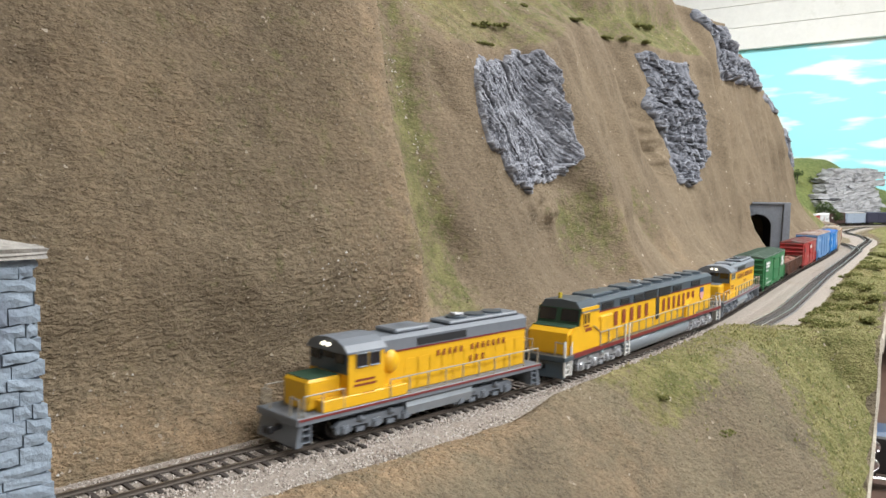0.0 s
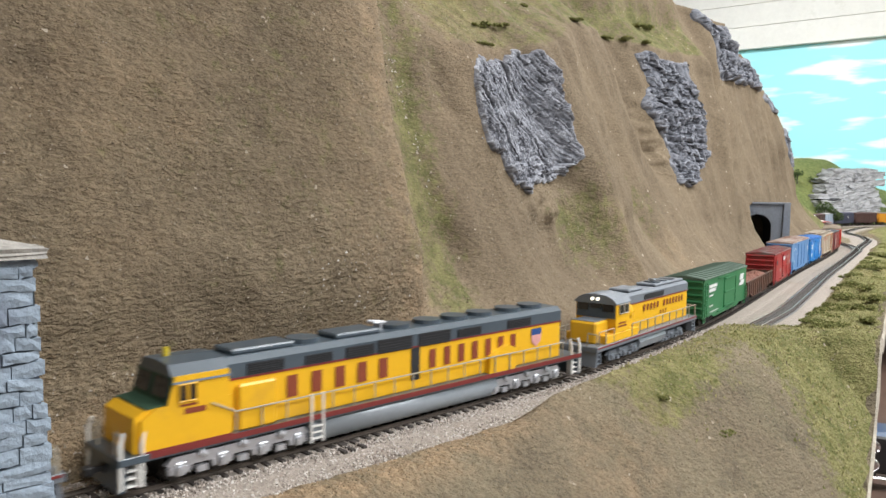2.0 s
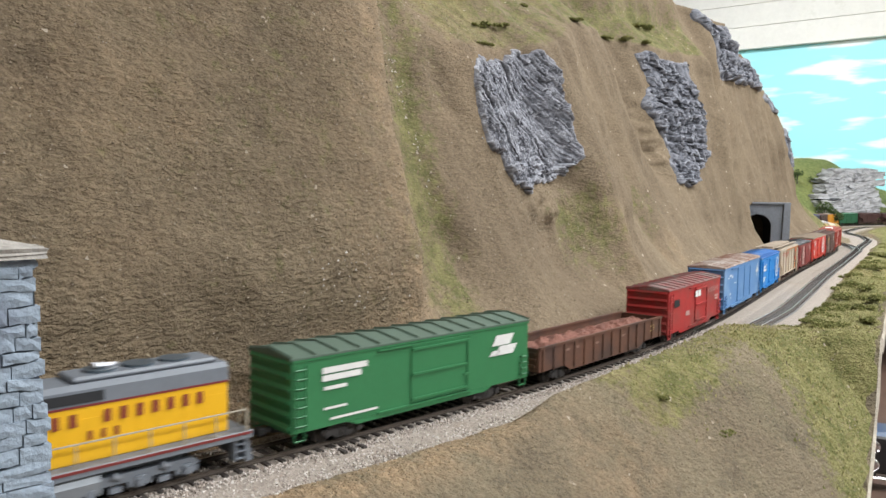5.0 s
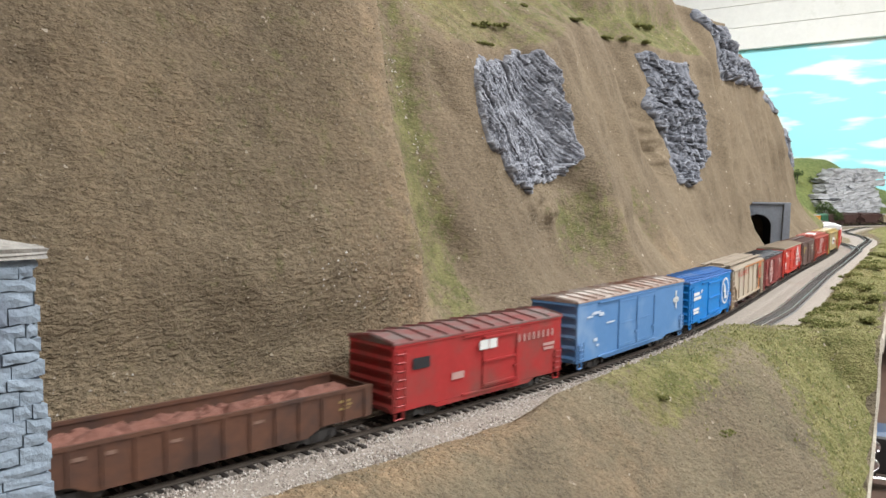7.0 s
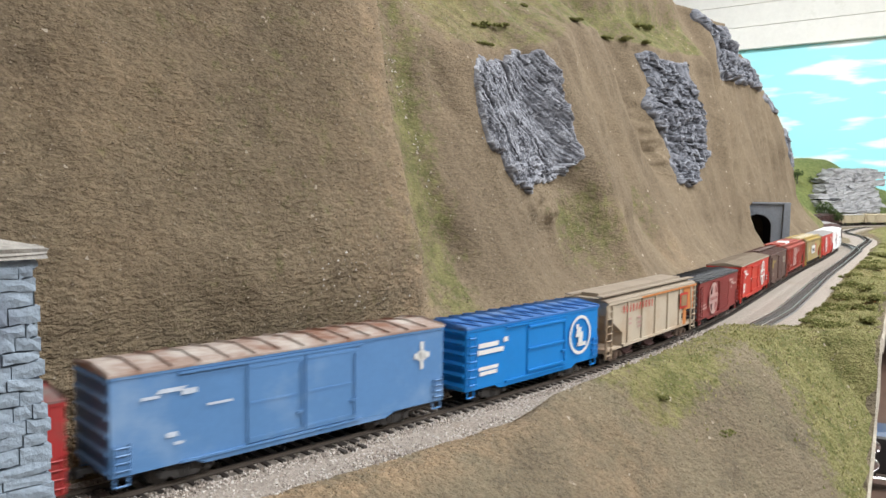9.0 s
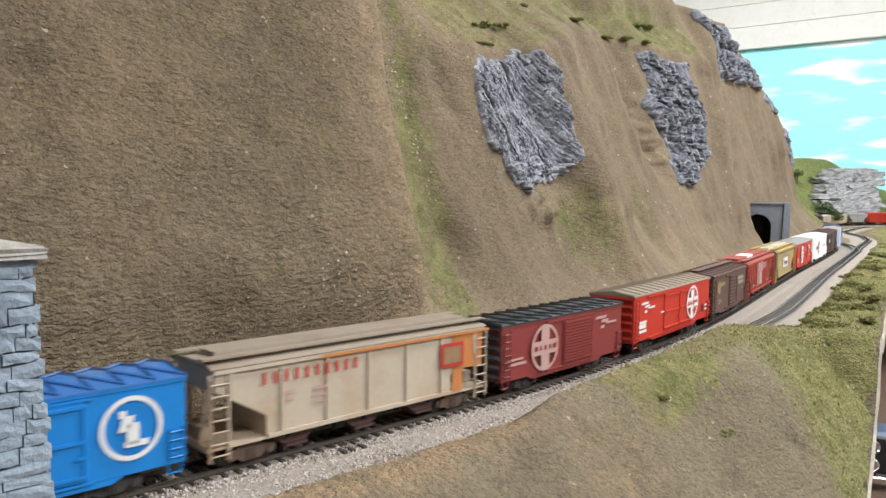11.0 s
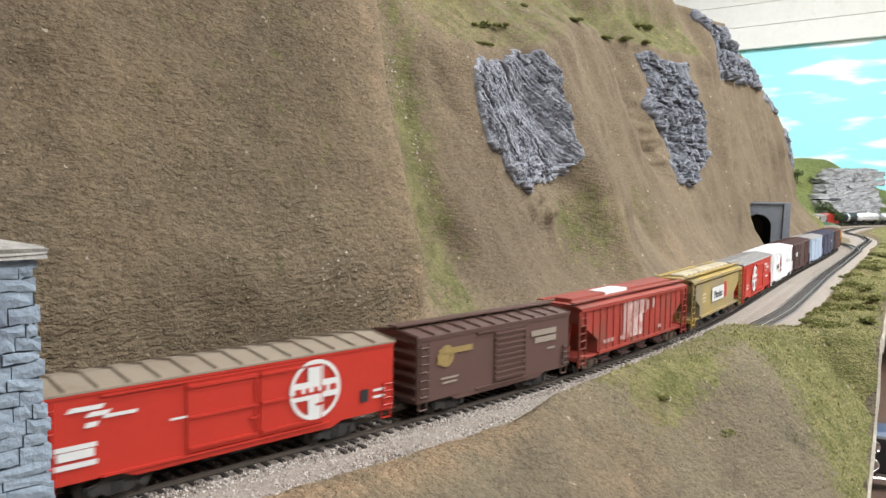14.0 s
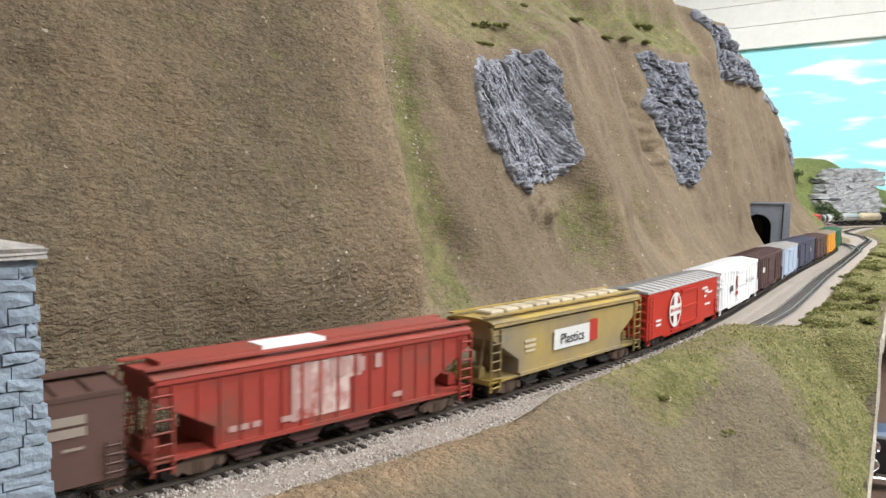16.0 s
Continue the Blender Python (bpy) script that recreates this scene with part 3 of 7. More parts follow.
bed = sweep("ballast_bed", -2.6, 6.9, ((-0.042, -0.0075), (-0.024, -0.0035), (-0.015, -0.0030), (0.015, -0.0030), (0.024, -0.0035), (0.042, -0.0085)), M_BALLAST, ZERO, 0.012, 0.003)
tagged(bed, "pale grey ballast bed under the main track", "ballast", "", "structure")
bed2 = sweep("siding_bed", 0.635, 3.4, ((-0.050, -0.0072), (-0.02, -0.0042), (-0.0165, -0.0034), (0.0165, -0.0034), (0.02, -0.0042), (0.036, -0.0092)), M_BALLAST, SD, 0.012, 0.003)
tagged(bed2, "pale ballast shoulders of the siding", "ballast", "", "structure")
bed3 = sweep("siding_dark_bed", 0.60, 3.4, ((-0.0112, -0.0036), (-0.0100, -0.0026), (0.0100, -0.0026), (0.0112, -0.0036)), M_ROADBED, SD, 0.012, 0.0)
tagged(bed3, "dark oil-stained bed of the siding", "ballast", "", "structure")
rail_strip("rail", 0.60, 3.4, 0.0062, SD)
rail_strip("rail", 0.60, 3.4, -0.0062, SD)
far_ties("ties", 0.60, 3.4, SD, siding, 0.0085, 0.0098)
LINK = lambda s: float(np.interp(s, (1.78, 1.9, 2.05, 2.2, 2.35), (0.050, 0.052, 0.046, 0.026, 0.004)))
link = sweep("link_bed", 1.80, 2.34, ((-0.0110, -0.0034), (-0.010, -0.0026), (0.010, -0.0026), (0.0110, -0.0034)), M_ROADBED, LINK)
tagged(link, "dark bed of the crossover track", "ballast", "", "structure")
rail_strip("rail", 1.80, 2.34, 0.0062, LINK)
rail_strip("rail", 1.80, 2.34, -0.0062, LINK)


def ballast_stones():
    """Loose stones over the near shoulder of the bed."""
    rs = random.Random(12)
    V, F = [], []
    for i in range(24000):
        s = rs.uniform(-0.06, 0.62)
        d = rs.choice((1, 1, 1, 0, -1))
        d = rs.uniform(0.0150, 0.040) if d > 0 else (rs.uniform(-0.014, 0.014) if d == 0 else -rs.uniform(0.015, 0.032))
        zz = -0.0028 - 0.0045 * max(0, (abs(d) - 0.018)) / 0.02 if abs(d) > 0.0145 else -0.0031
        c = along(s, d, zz + rs.uniform(-0.0003, 0.0004))
        r = rs.uniform(0.0005, 0.0011)
        k = len(V)
        q = Euler((rs.uniform(0, 3), rs.uniform(0, 3), rs.uniform(0, 3))).to_matrix()
        for v in ((1, 0, 0), (-1, 0, 0), (0, 1, 0), (0, -1, 0), (0, 0, 0.8), (0, 0, -0.8)):
            V.append(c + q @ (Vector(v) * r * rs.uniform(0.7, 1.3)))
        F += [(k + a, k + b, k + e) for a, b, e in ((0, 2, 4), (2, 1, 4), (1, 3, 4), (3, 0, 4), (2, 0, 5), (1, 2, 5), (3, 1, 5), (0, 3, 5))]
    me = bpy.data.meshes.new("ballast_stones")
    me.from_pydata(V, [], F)
    me.materials.append(M_STONELET)
    return tagged(new("ballast_stones", me), "loose pinkish grey ballast stones", "gravel", "", "stuff")


def island_mat(name, cols, rough=0.9):
    m = bpy.data.materials.new(name)
    m.use_nodes = True
    nt = m.node_tree
    b = nt.nodes["Principled BSDF"]
    b.inputs["Roughness"].default_value, b.inputs["Specular IOR Level"].default_value = rough, 0.2
    g, r = nt.nodes.new("ShaderNodeNewGeometry"), nt.nodes.new("ShaderNodeValToRGB")
    e = r.color_ramp.elements
    e[0].color, e[1].color = (*cols[0], 1), (*cols[-1], 1)
    for i, c in enumerate(cols[1:-1]):
        e.new((i + 1) / (len(cols) - 1)).color = (*c, 1)
    nt.links.new(g.outputs["Random Per Island"], r.inputs[0]), nt.links.new(r.outputs[0], b.inputs["Base Color"])
    return m


M_STONELET = island_mat("ballast_stone", ((0.19, 0.162, 0.14), (0.335, 0.29, 0.256), (0.44, 0.39, 0.347), (0.54, 0.505, 0.465), (0.29, 0.23, 0.186)))
ballast_stones()


# ---- the stone pier beside the track ----
def stone_pier():
    top = tagged(new("stone_pier"), "blue-grey cut-stone tunnel abutment with a pale cap", "stone abutment")
    a, b = Vector((-0.1366, 0.2749)), Vector((-0.2500, 0.1623))
    u = (b - a).normalized()
    n = Vector((u.y, -u.x)) if u.y * 0 - u.x * -1 < 0 else Vector((-u.y, u.x))
    if n.y > 0:
        n = -n
    L, H = (b - a).length, 0.1050
    back = 0.009

    def P(x, y, z):
        q = a + u * x - n * y
        return Vector((q.x, q.y, z))
    bm = bmesh.new()
    lean = 0.006
    vs = [bm.verts.new(P(x + (lean if x == 0 and z > 0 else 0), y + 0.0015, z)) for x in (0, L) for y in (0, back) for z in (-0.06, H - 0.004)]
    for q in ((0, 1, 3, 2), (4, 6, 7, 5), (0, 4, 5, 1), (2, 3, 7, 6), (1, 5, 7, 3)):
        bm.faces.new([vs[i] for i in q])
    bmesh.ops.recalc_face_normals(bm, faces=bm.faces)
    part("core", bm, M_JOINT, top)
    rs = random.Random(3)
    z = -0.02
    while z < H - 0.008:
        h = rs.uniform(0.0036, 0.0062)
        x = 0.0
        while x < L:
            w = rs.uniform(0.009, 0.020) if rs.random() < 0.8 else rs.uniform(0.005, 0.009)
            edge = lean * max(0, z) / H if x == 0 else 0
            bm = bmesh.new()
            j = lambda m=0.0006: rs.uniform(-m, m)
            g = 0.0002
            x0, x1 = x + edge + g + (j(0.0010) if x == 0 else 0), x + w - g
            t0, t1 = rs.uniform(-0.0008, 0.0003), rs.uniform(-0.0008, 0.0003)
            slope = rs.uniform(-0.0014, 0.0014)
            front = []
            for fx in (0, 0.33, 0.67, 1):
                for fz in (0, 0.5, 1):
                    xx = x0 + (x1 - x0) * fx
                    zz = z + g + (h - 2 * g) * fz + slope * (fx - 0.5) + j(0.0004)
                    yy = t0 + (t1 - t0) * fx + j(0.0002) + (0.0005 if fx in (0, 1) or fz in (0, 1) else 0.0)
                    front.append(bm.verts.new(P(xx, yy - 0.0006, zz)))
            for i in range(3):
                for k in range(2):
                    bm.faces.new((front[i * 3 + k], front[i * 3 + 3 + k], front[i * 3 + 4 + k], front[i * 3 + 1 + k]))
            ring = [0, 3, 6, 9, 10, 11, 8, 5, 2, 1]
            bk = [bm.verts.new(front[i].co + Vector((-n.x, -n.y, 0)) * (0.004 if x > 0 else 0.004)) for i in ring]
            for i in range(10):
                bm.faces.new((front[ring[i]], bk[i], bk[(i + 1) % 10], front[ring[(i + 1) % 10]]))
            bmesh.ops.recalc_face_normals(bm, faces=bm.faces)
            part("stone", bm, M_STONE, top)
            x += w
        z += h
    # cap slab with a rough sloping top
    for k, (z0, z1, o) in enumerate(((H - 0.0070, H - 0.0028, 0.0006), (H - 0.0028, H - 0.0002, 0.0034))):
        bm = bmesh.new()
        bot = [P(-o + lean, -o, z0), P(L, -o, z0), P(L, back + o, z0), P(-o + lean, back + o, z0)]
        tp = [P(-o + lean, -o, z1), P(L, -o, z1), P(L, back + o, z1), P(-o + lean, back + o, z1)]
        A, B = [bm.verts.new(p) for p in bot], [bm.verts.new(p) for p in tp]
        bm.faces.new(A), bm.faces.new(B)
        for i in range(4):
            bm.faces.new((A[i], A[(i + 1) % 4], B[(i + 1) % 4], B[i]))
        bmesh.ops.subdivide_edges(bm, edges=bm.edges[:], cuts=5, use_grid_fill=True)
        for v in bm.verts:
            v.co += Vector((rs.uniform(-1, 1), rs.uniform(-1, 1), rs.uniform(-1, 1))) * 0.0007
            if k and v.co.z > z1 - 0.001:
                # the top rises to a rough ridge away from its free end
                q = Vector((v.co.x, v.co.y)) - a
                v.co.z += 0.0060 * min(1, max(0, q.dot(u)) / 0.03) * max(0, 1 - abs(-q.dot(n) - back / 2) / (back / 2 + 0.003)) + rs.uniform(0, 0.0008)
        bmesh.ops.recalc_face_normals(bm, faces=bm.faces)
        part("cap_slab" if k else "string_course", bm, M_CAPSTONE if k else M_STONE, top, "pale weathered cap slab" if k else "")
    return top


stone_pier()


# ---- the far tunnel portal ----
def tunnel_portal(c, turn):
    top = tagged(new("tunnel_portal"), "grey stone tunnel portal with a dark arched mouth", "tunnel portal")
    top.matrix_basis = pose(c.x, c.y, c.z, 0, 0, turn)
    w, h, r, hb = 0.042, 0.1115, 0.0235, 0.068
    ac = -0.012
    arch = [(ac - r, -0.01), (ac - r, hb)] + [(ac + r * -cos(pi * i / 14), hb + r * 1.0 * sin(pi * i / 14)) for i in range(1, 14)] + [(ac + r, hb), (ac + r, -0.01)]
    bm = bmesh.new()
    wl = 0.0385
    outer = [(-wl, -0.01)] + [(-wl + (wl + w) * i / 14, h) for i in range(15)] + [(w, -0.01)]
    inner = arch
    m = len(inner)
    O = [bm.verts.new((x, 0, z)) for x, z in outer]
    I = [bm.verts.new((x, 0, z)) for x, z in inner]
    OB = [bm.verts.new((x, 0.02, z)) for x, z in outer]
    for i in range(m - 1):
        bm.faces.new((O[i], O[i + 1], I[i + 1], I[i]))
        bm.faces.new((O[i], OB[i], OB[i + 1], O[i + 1]))
    bmesh.ops.recalc_face_normals(bm, faces=bm.faces)
    part("wall", bm, M_PORTAL, top)
    bm = bmesh.new()
    I = [bm.verts.new((x, 0.001, z)) for x, z in inner]
    B = [bm.verts.new((x, 0.22, z)) for x, z in inner]
    for i in range(m - 1):
        bm.faces.new((I[i], B[i], B[i + 1], I[i + 1]))
    bm.faces.new(B)
    part("lining", bm, M_DARK, top, "plain black tunnel lining")
    bm = bmesh.new()
    box(bm, -wl - 0.002, w + 0.002, -0.003, 0.022, h - 0.002, h + 0.002, 0.0006)
    part("coping", bm, M_PORTAL, top)
    for sgn in (1,):
        bm = bmesh.new()
        prism(bm, [(sgn * (w - 0.013), -0.01), (sgn * (w + 0.001), -0.01), (sgn * (w + 0.001), h), (sgn * (w - 0.010), h)], "y", -0.004, 0.001)
        part("buttress", bm, M_PORTAL, top)
    # arch stones
    for i in range(13):
        a0, a1 = pi * i / 13, pi * (i + 1) / 13
        bm = bmesh.new()
        pts = [(ac - cos(t) * rr, hb + sin(t) * rr) for t, rr in ((a0 + 0.02, r), (a1 - 0.02, r), (a1 - 0.02, r + 0.008), (a0 + 0.02, r + 0.008))]
        prism(bm, pts, "y", -0.0012, 0.002)
        part("arch_stone", bm, M_PORTAL, top)
    return top


tunnel_portal(Vector((0.592, 1.458, -0.004)), -12)


# ---- far hills, backdrop and room ----
def far_hill():
    x, y = np.meshgrid(np.arange(0.9, 3.6, 0.012), np.arange(2.2, 4.3, 0.014))
    ss, tx, ty, th = TRACK
    sel = (ss > 1.9) & (ss < 6.9)
    px, py, pt = tx[sel][::4], ty[sel][::4], th[sel][::4]
    # signed distance behind the line
    best = np.full(x.shape, 9.0)
    side = np.zeros(x.shape)
    for a, b, t in zip(px, py, pt):
        d = np.hypot(x - a, y - b)
        m = d < best
        best = np.where(m, d, best)
        side = np.where(m, (x - a) * -np.sin(t) + (y - b) * np.cos(t), side)
    back = np.where(side > 0, best, -best)
    rise = step(back, 0.05, 0.55)
    ridge = 0.285 + 0.02 * np.exp(-((x - 1.75) / 0.25) ** 2) + 0.012 * fbm(x * 4, y * 4, 4, 5) - 0.10 * step(x, 1.85, 2.2)
    z = -0.012 + ridge * rise + 0.02 * fbm(x * 6, y * 6, 4, 9) * rise
    z = np.where(back < 0.045, -0.02, z)
    g = 0.8 + 0.6 * fbm(x * 5, y * 5, 3, 4)
    cell = (back[:-1, :-1] > 0.03) & ((y - 4.28 + (x - 1.66) * 0.8125)[:-1, :-1] < 0)
    return tagged(sheet("far_hill", x, y, z, M_FAR, cell, {"grass": g}), "low green turf hill behind the curve", "hill", "", "structure"), x, y, z


hill, HX, HY, HZ = far_hill()


def far_rocks():
    """Grey rock ledges in the far hillside: stacked jagged courses."""
    rs = random.Random(21)
    for k, (cx, cy, cz, w, n) in enumerate(((1.715, 3.36, 0.050, 0.205, 14),)):
        ledge = tagged(new("rock_ledge"), "grey layered rock ledges in the green hillside", "rock")
        z = cz
        for i in range(n):
            h = rs.uniform(0.011, 0.020)
            x = cx - w / 2 + rs.uniform(-0.02, 0.02) + 0.05 * (i / n) ** 3
            end = cx + w / 2 + rs.uniform(-0.02, 0.02) - 0.06 * (i / n) ** 3
            while x < end:
                ww = rs.uniform(0.025, 0.09)
                y0 = cy + 0.018 * i + rs.uniform(-0.007, 0.007)
                far = y0 / cy
                vs = []
                bm = bmesh.new()
                for xx in (x * far, (x + ww) * far):
                    for yy in (y0, y0 + 0.12):
                        for zz in (z - 0.006, z + h):
                            vs.append(bm.verts.new((xx + rs.uniform(-0.008, 0.008), yy + rs.uniform(-0.006, 0.006) + (0.008 if zz > z else 0), zz + rs.uniform(-0.005, 0.005))))
                for q in ((0, 1, 3, 2), (4, 6, 7, 5), (0, 4, 5, 1), (2, 3, 7, 6), (0, 2, 6, 4), (1, 5, 7, 3)):
                    bm.faces.new([vs[j] for j in q])
                bmesh.ops.subdivide_edges(bm, edges=bm.edges[:], cuts=2, use_grid_fill=True)
                for v in bm.verts:
                    v.co += Vector((rs.uniform(-1, 1), rs.uniform(-1, 1), rs.uniform(-1, 1))) * 0.0045
                bmesh.ops.recalc_face_normals(bm, faces=bm.faces)
                part("rock_block", bm, M_FARROCK, ledge)
                x += ww * 0.92
            z += h * 0.9


far_rocks()


def sky_paint():
    m = bpy.data.materials.new("painted_sky")
    m.use_nodes = True
    nt = m.node_tree
    N, Lk = nt.nodes.new, nt.links.new
    b = nt.nodes["Principled BSDF"]
    b.inputs["Roughness"].default_value = 0.8
    tc, mp, n = N("ShaderNodeTexCoord"), N("ShaderNodeMapping"), N("ShaderNodeTexNoise")
    mp.inputs["Scale"].default_value = (3.0, 3.0, 15.0)
    mp.inputs["Location"].default_value = (0.3, 0.0, 1.1)
    n.inputs["Scale"].default_value, n.inputs["Detail"].default_value, n.inputs["Roughness"].default_value = 1.0, 3.0, 0.45
    Lk(tc.outputs["Object"], mp.inputs[0]), Lk(mp.outputs[0], n.inputs["Vector"])
    r = N("ShaderNodeValToRGB")
    e = r.color_ramp.elements
    e[0].position, e[0].color = 0.54, (0.40, 0.86, 0.94, 1)
    e[1].position, e[1].color = 0.62, (0.84, 0.92, 0.93, 1)
    Lk(n.outputs[0], r.inputs[0]), Lk(r.outputs[0], b.inputs["Base Color"])
    return m


M_SKYPAINT = sky_paint()
VALANCE = 0.888
# the painted board stands askew behind the hill and bends where it leaves the scene
for x, y, turn, x0, x1 in ((1.66, 4.30, -39.1, -0.85, 0.90), (2.358, 3.732, -3.0, 0.0, 4.2)):
    bm = bmesh.new()
    box(bm, x0, x1, 0, 0.02, -0.05, VALANCE)
    board = part("backdrop", bm, M_SKYPAINT)
    board.matrix_basis = pose(x, y, 0, 0, 0, turn)
    tagged(board, "bright blue painted sky backdrop with white clouds", "backdrop", "", "structure")
    for i in range(4):
        bm = bmesh.new()
        box(bm, x0, x1, -0.03, 0.0, VALANCE + 0.002 + i * 0.118, VALANCE + 0.118 + i * 0.118 - (0.004 if i == 3 else 0), 0.002)
        o = part("valance_board", bm, M_WHITEPAINT)
        o.matrix_basis = pose(x, y, 0, 0, 0, turn)
        tagged(o, "white painted valance board above the backdrop", "valance", "", "structure")

for nm, dims, m, lb in (("ceiling", (-3, 8, -3, 5.2, CEIL, CEIL + 0.1), M_WHITEPAINT, "white ceiling"), ("floor", (-3, 8, -3, 5.2, -1.2, -1.1), M_FLOORING, "brown floor of the room"),
                        ("wall_north", (-3, 8, 5.0, 5.2, -1.1, CEIL), M_WALL, "plain room wall"), ("wall_south", (-3, 8, -3.0, -2.8, -1.1, CEIL), M_WALL, "plain room wall"),
                        ("wall_west", (-3, -2.8, -2.8, 5.0, -1.1, CEIL), M_WALL, "plain room wall"), ("wall_east", (7.8, 8, -2.8, 5.0, -1.1, CEIL), M_WALL, "plain room wall")):
    bm = bmesh.new()
    box(bm, *dims)
    tagged(part(nm, bm, m), lb, nm.split("_")[0], "", "structure")
# a housing for every lamp, the added backdrop one included
for lx, ly, lw, lt in LAMPS:
    lamp = tagged(new("ceiling_lamp"), "white fluorescent ceiling fixture, assumed out of view", "ceiling lamp", "ceiling lamps")
    lamp.matrix_basis = pose(lx, ly, CEIL, 0, 0, lt)
    bm = bmesh.new()
    box(bm, -0.62, 0.62, -0.16, 0.16, -0.045, -0.001, 0.004)
    part("housing", bm, M_WHITEPAINT, lamp)
# benchwork under the far scenery
bm = bmesh.new()
box(bm, 0.9, 6.5, 1.9, 4.2, -0.10, -0.022)
tagged(part("benchwork", bm, M_FASCIA), "plywood benchwork under the scenery", "benchwork", "", "structure")
bm = bmesh.new()
box(bm, 0.3, 4.5, -0.6, 4.6, -0.34, -0.32)
tagged(part("lower_shelf", bm, M_FLOORING), "dark brown lower shelf beside the layout", "shelf", "", "structure")


# ---- rolling stock ----
M_WHEEL = mat("dark_steel", (0.06, 0.055, 0.05), 0.45, 0.6, var=0.2, scale=200)
M_TRUCK = mat("sooty_truck", (0.035, 0.032, 0.03), 0.7, var=0.3, scale=200, bump=0.0002, bscale=900)
M_RUSTTRUCK = mat("rusty_truck", (0.10, 0.065, 0.045), 0.8, var=0.3, scale=200)
M_BLACK = mat("black_plastic", (0.014, 0.014, 0.015), 0.55, var=0.2, scale=150)
M_LETTER = mat("white_letter", (0.62, 0.62, 0.60), 0.6, var=0.08, scale=200)


def paint(name, c, rough=0.45, dirt=None, damt=0.0, var=0.07, dscale=25):
    return mat(name, c, rough, 0.0, var, 45, 0.00008, 900, dirt, dscale, damt, spec=0.45)


def wheelset():
    bm = bmesh.new()
    for y in (-0.0083, 0.0083):
        s = 1 if y > 0 else -1
        rod(bm, (0, y - s * 0.0014, 0), (0, y + s * 0.0012, 0), 0.0054, 16)
        rod(bm, (0, y - s * 0.0022, 0), (0, y - s * 0.0014, 0), 0.0061, 16)
    rod(bm, (0, -0.0115, 0), (0, 0.0115, 0), 0.0012, 8)
    return bm


WHEELSET_ME = {}
WHEELS = []


def add_wheel(parent, x):
    if "w" not in WHEELSET_ME:
        me = bpy.data.meshes.new("wheelset")
        b = wheelset()
        b.to_mesh(me)
        b.free()
        me.materials.append(M_WHEEL)
        WHEELSET_ME["w"] = me
    o = new("wheelset", WHEELSET_ME["w"])
    o.parent = parent
    o.location = (x, 0, 0.0054)
    WHEELS.append((o, x))
    return o


def truck(parent, x, wb=0.0200, m=None):
    """A two-axle truck: side frames with spring pocket and journals, bolster, two wheelsets."""
    m = m or M_TRUCK
    h = wb / 2
    bm = bmesh.new()
    for s in (-1, 1):
        y0, y1 = s * 0.0112, s * 0.0134
        pts = [(-h - 0.0028, 0.0042), (-h - 0.0028, 0.0075), (-h + 0.002, 0.0085), (-0.004, 0.0105), (0.004, 0.0105), (h - 0.002, 0.0085), (h + 0.0028, 0.0075), (h + 0.0028, 0.0042), (h - 0.0028, 0.0042),
               (0.0045, 0.0022), (-0.0045, 0.0022), (-h + 0.0028, 0.0042)]
        prism(bm, pts, "y", min(y0, y1), max(y0, y1))
        for xx in (-h, h):
            rod(bm, (xx, y1 - s * 0.0005, 0.0055), (xx, y1 + s * 0.0012, 0.0055), 0.0019, 8)
        for xx in (-0.0016, 0, 0.0016):
            rod(bm, (xx, y1 + s * 0.0004, 0.0032), (xx, y1 + s * 0.0004, 0.0078), 0.0008, 6)
    box(bm, -0.003, 0.003, -0.012, 0.012, 0.0060, 0.0095)
    t = part("truck", bm, m, parent)
    t.location = (x, 0, 0)
    for xx in (-h, h):
        add_wheel(t, xx)
    return t


def coupler(parent, x, sgn):
    bm = bmesh.new()
    box(bm, min(x - sgn * 0.010, x), max(x - sgn * 0.010, x), -0.0022, 0.0022, 0.0082, 0.0115)
    box(bm, min(x, x + sgn * 0.0060), max(x, x + sgn * 0.0060), -0.0011, 0.0011, 0.0088, 0.0108)
    box(bm, min(x + sgn * 0.0040, x + sgn * 0.0076), max(x + sgn * 0.0040, x + sgn * 0.0076), -0.0026, 0.0022, 0.0078, 0.0116, 0.0005)
    return part("coupler", bm, M_BLACK, parent)


def ladder(parent, x, y, z0, z1, w, n, m, axis="x"):
    """Rungs and stiles; axis is the way the rungs run."""
    bm = bmesh.new()
    s = 1 if y > 0 else -1
    for i in range(n):
        z = z0 + (z1 - z0) * (i + 0.5) / n
        if axis == "x":
            rod(bm, (x - w / 2, y + s * 0.0012, z), (x + w / 2, y + s * 0.0012, z), 0.00042, 5)
            for xx in (x - w / 2, x + w / 2):
                rod(bm, (xx, y - s * 0.0003, z), (xx, y + s * 0.0012, z), 0.0004, 4)
        else:
            sx = 1 if x > 0 else -1
            rod(bm, (x + sx * 0.0012, y - w / 2, z), (x + sx * 0.0012, y + w / 2, z), 0.00042, 5)
    if axis == "x":
        for xx in (x - w / 2, x + w / 2):
            rod(bm, (xx, y + s * 0.0012, z0), (xx, y + s * 0.0012, z1), 0.0004, 4)
    return part("ladder", bm, m, parent)


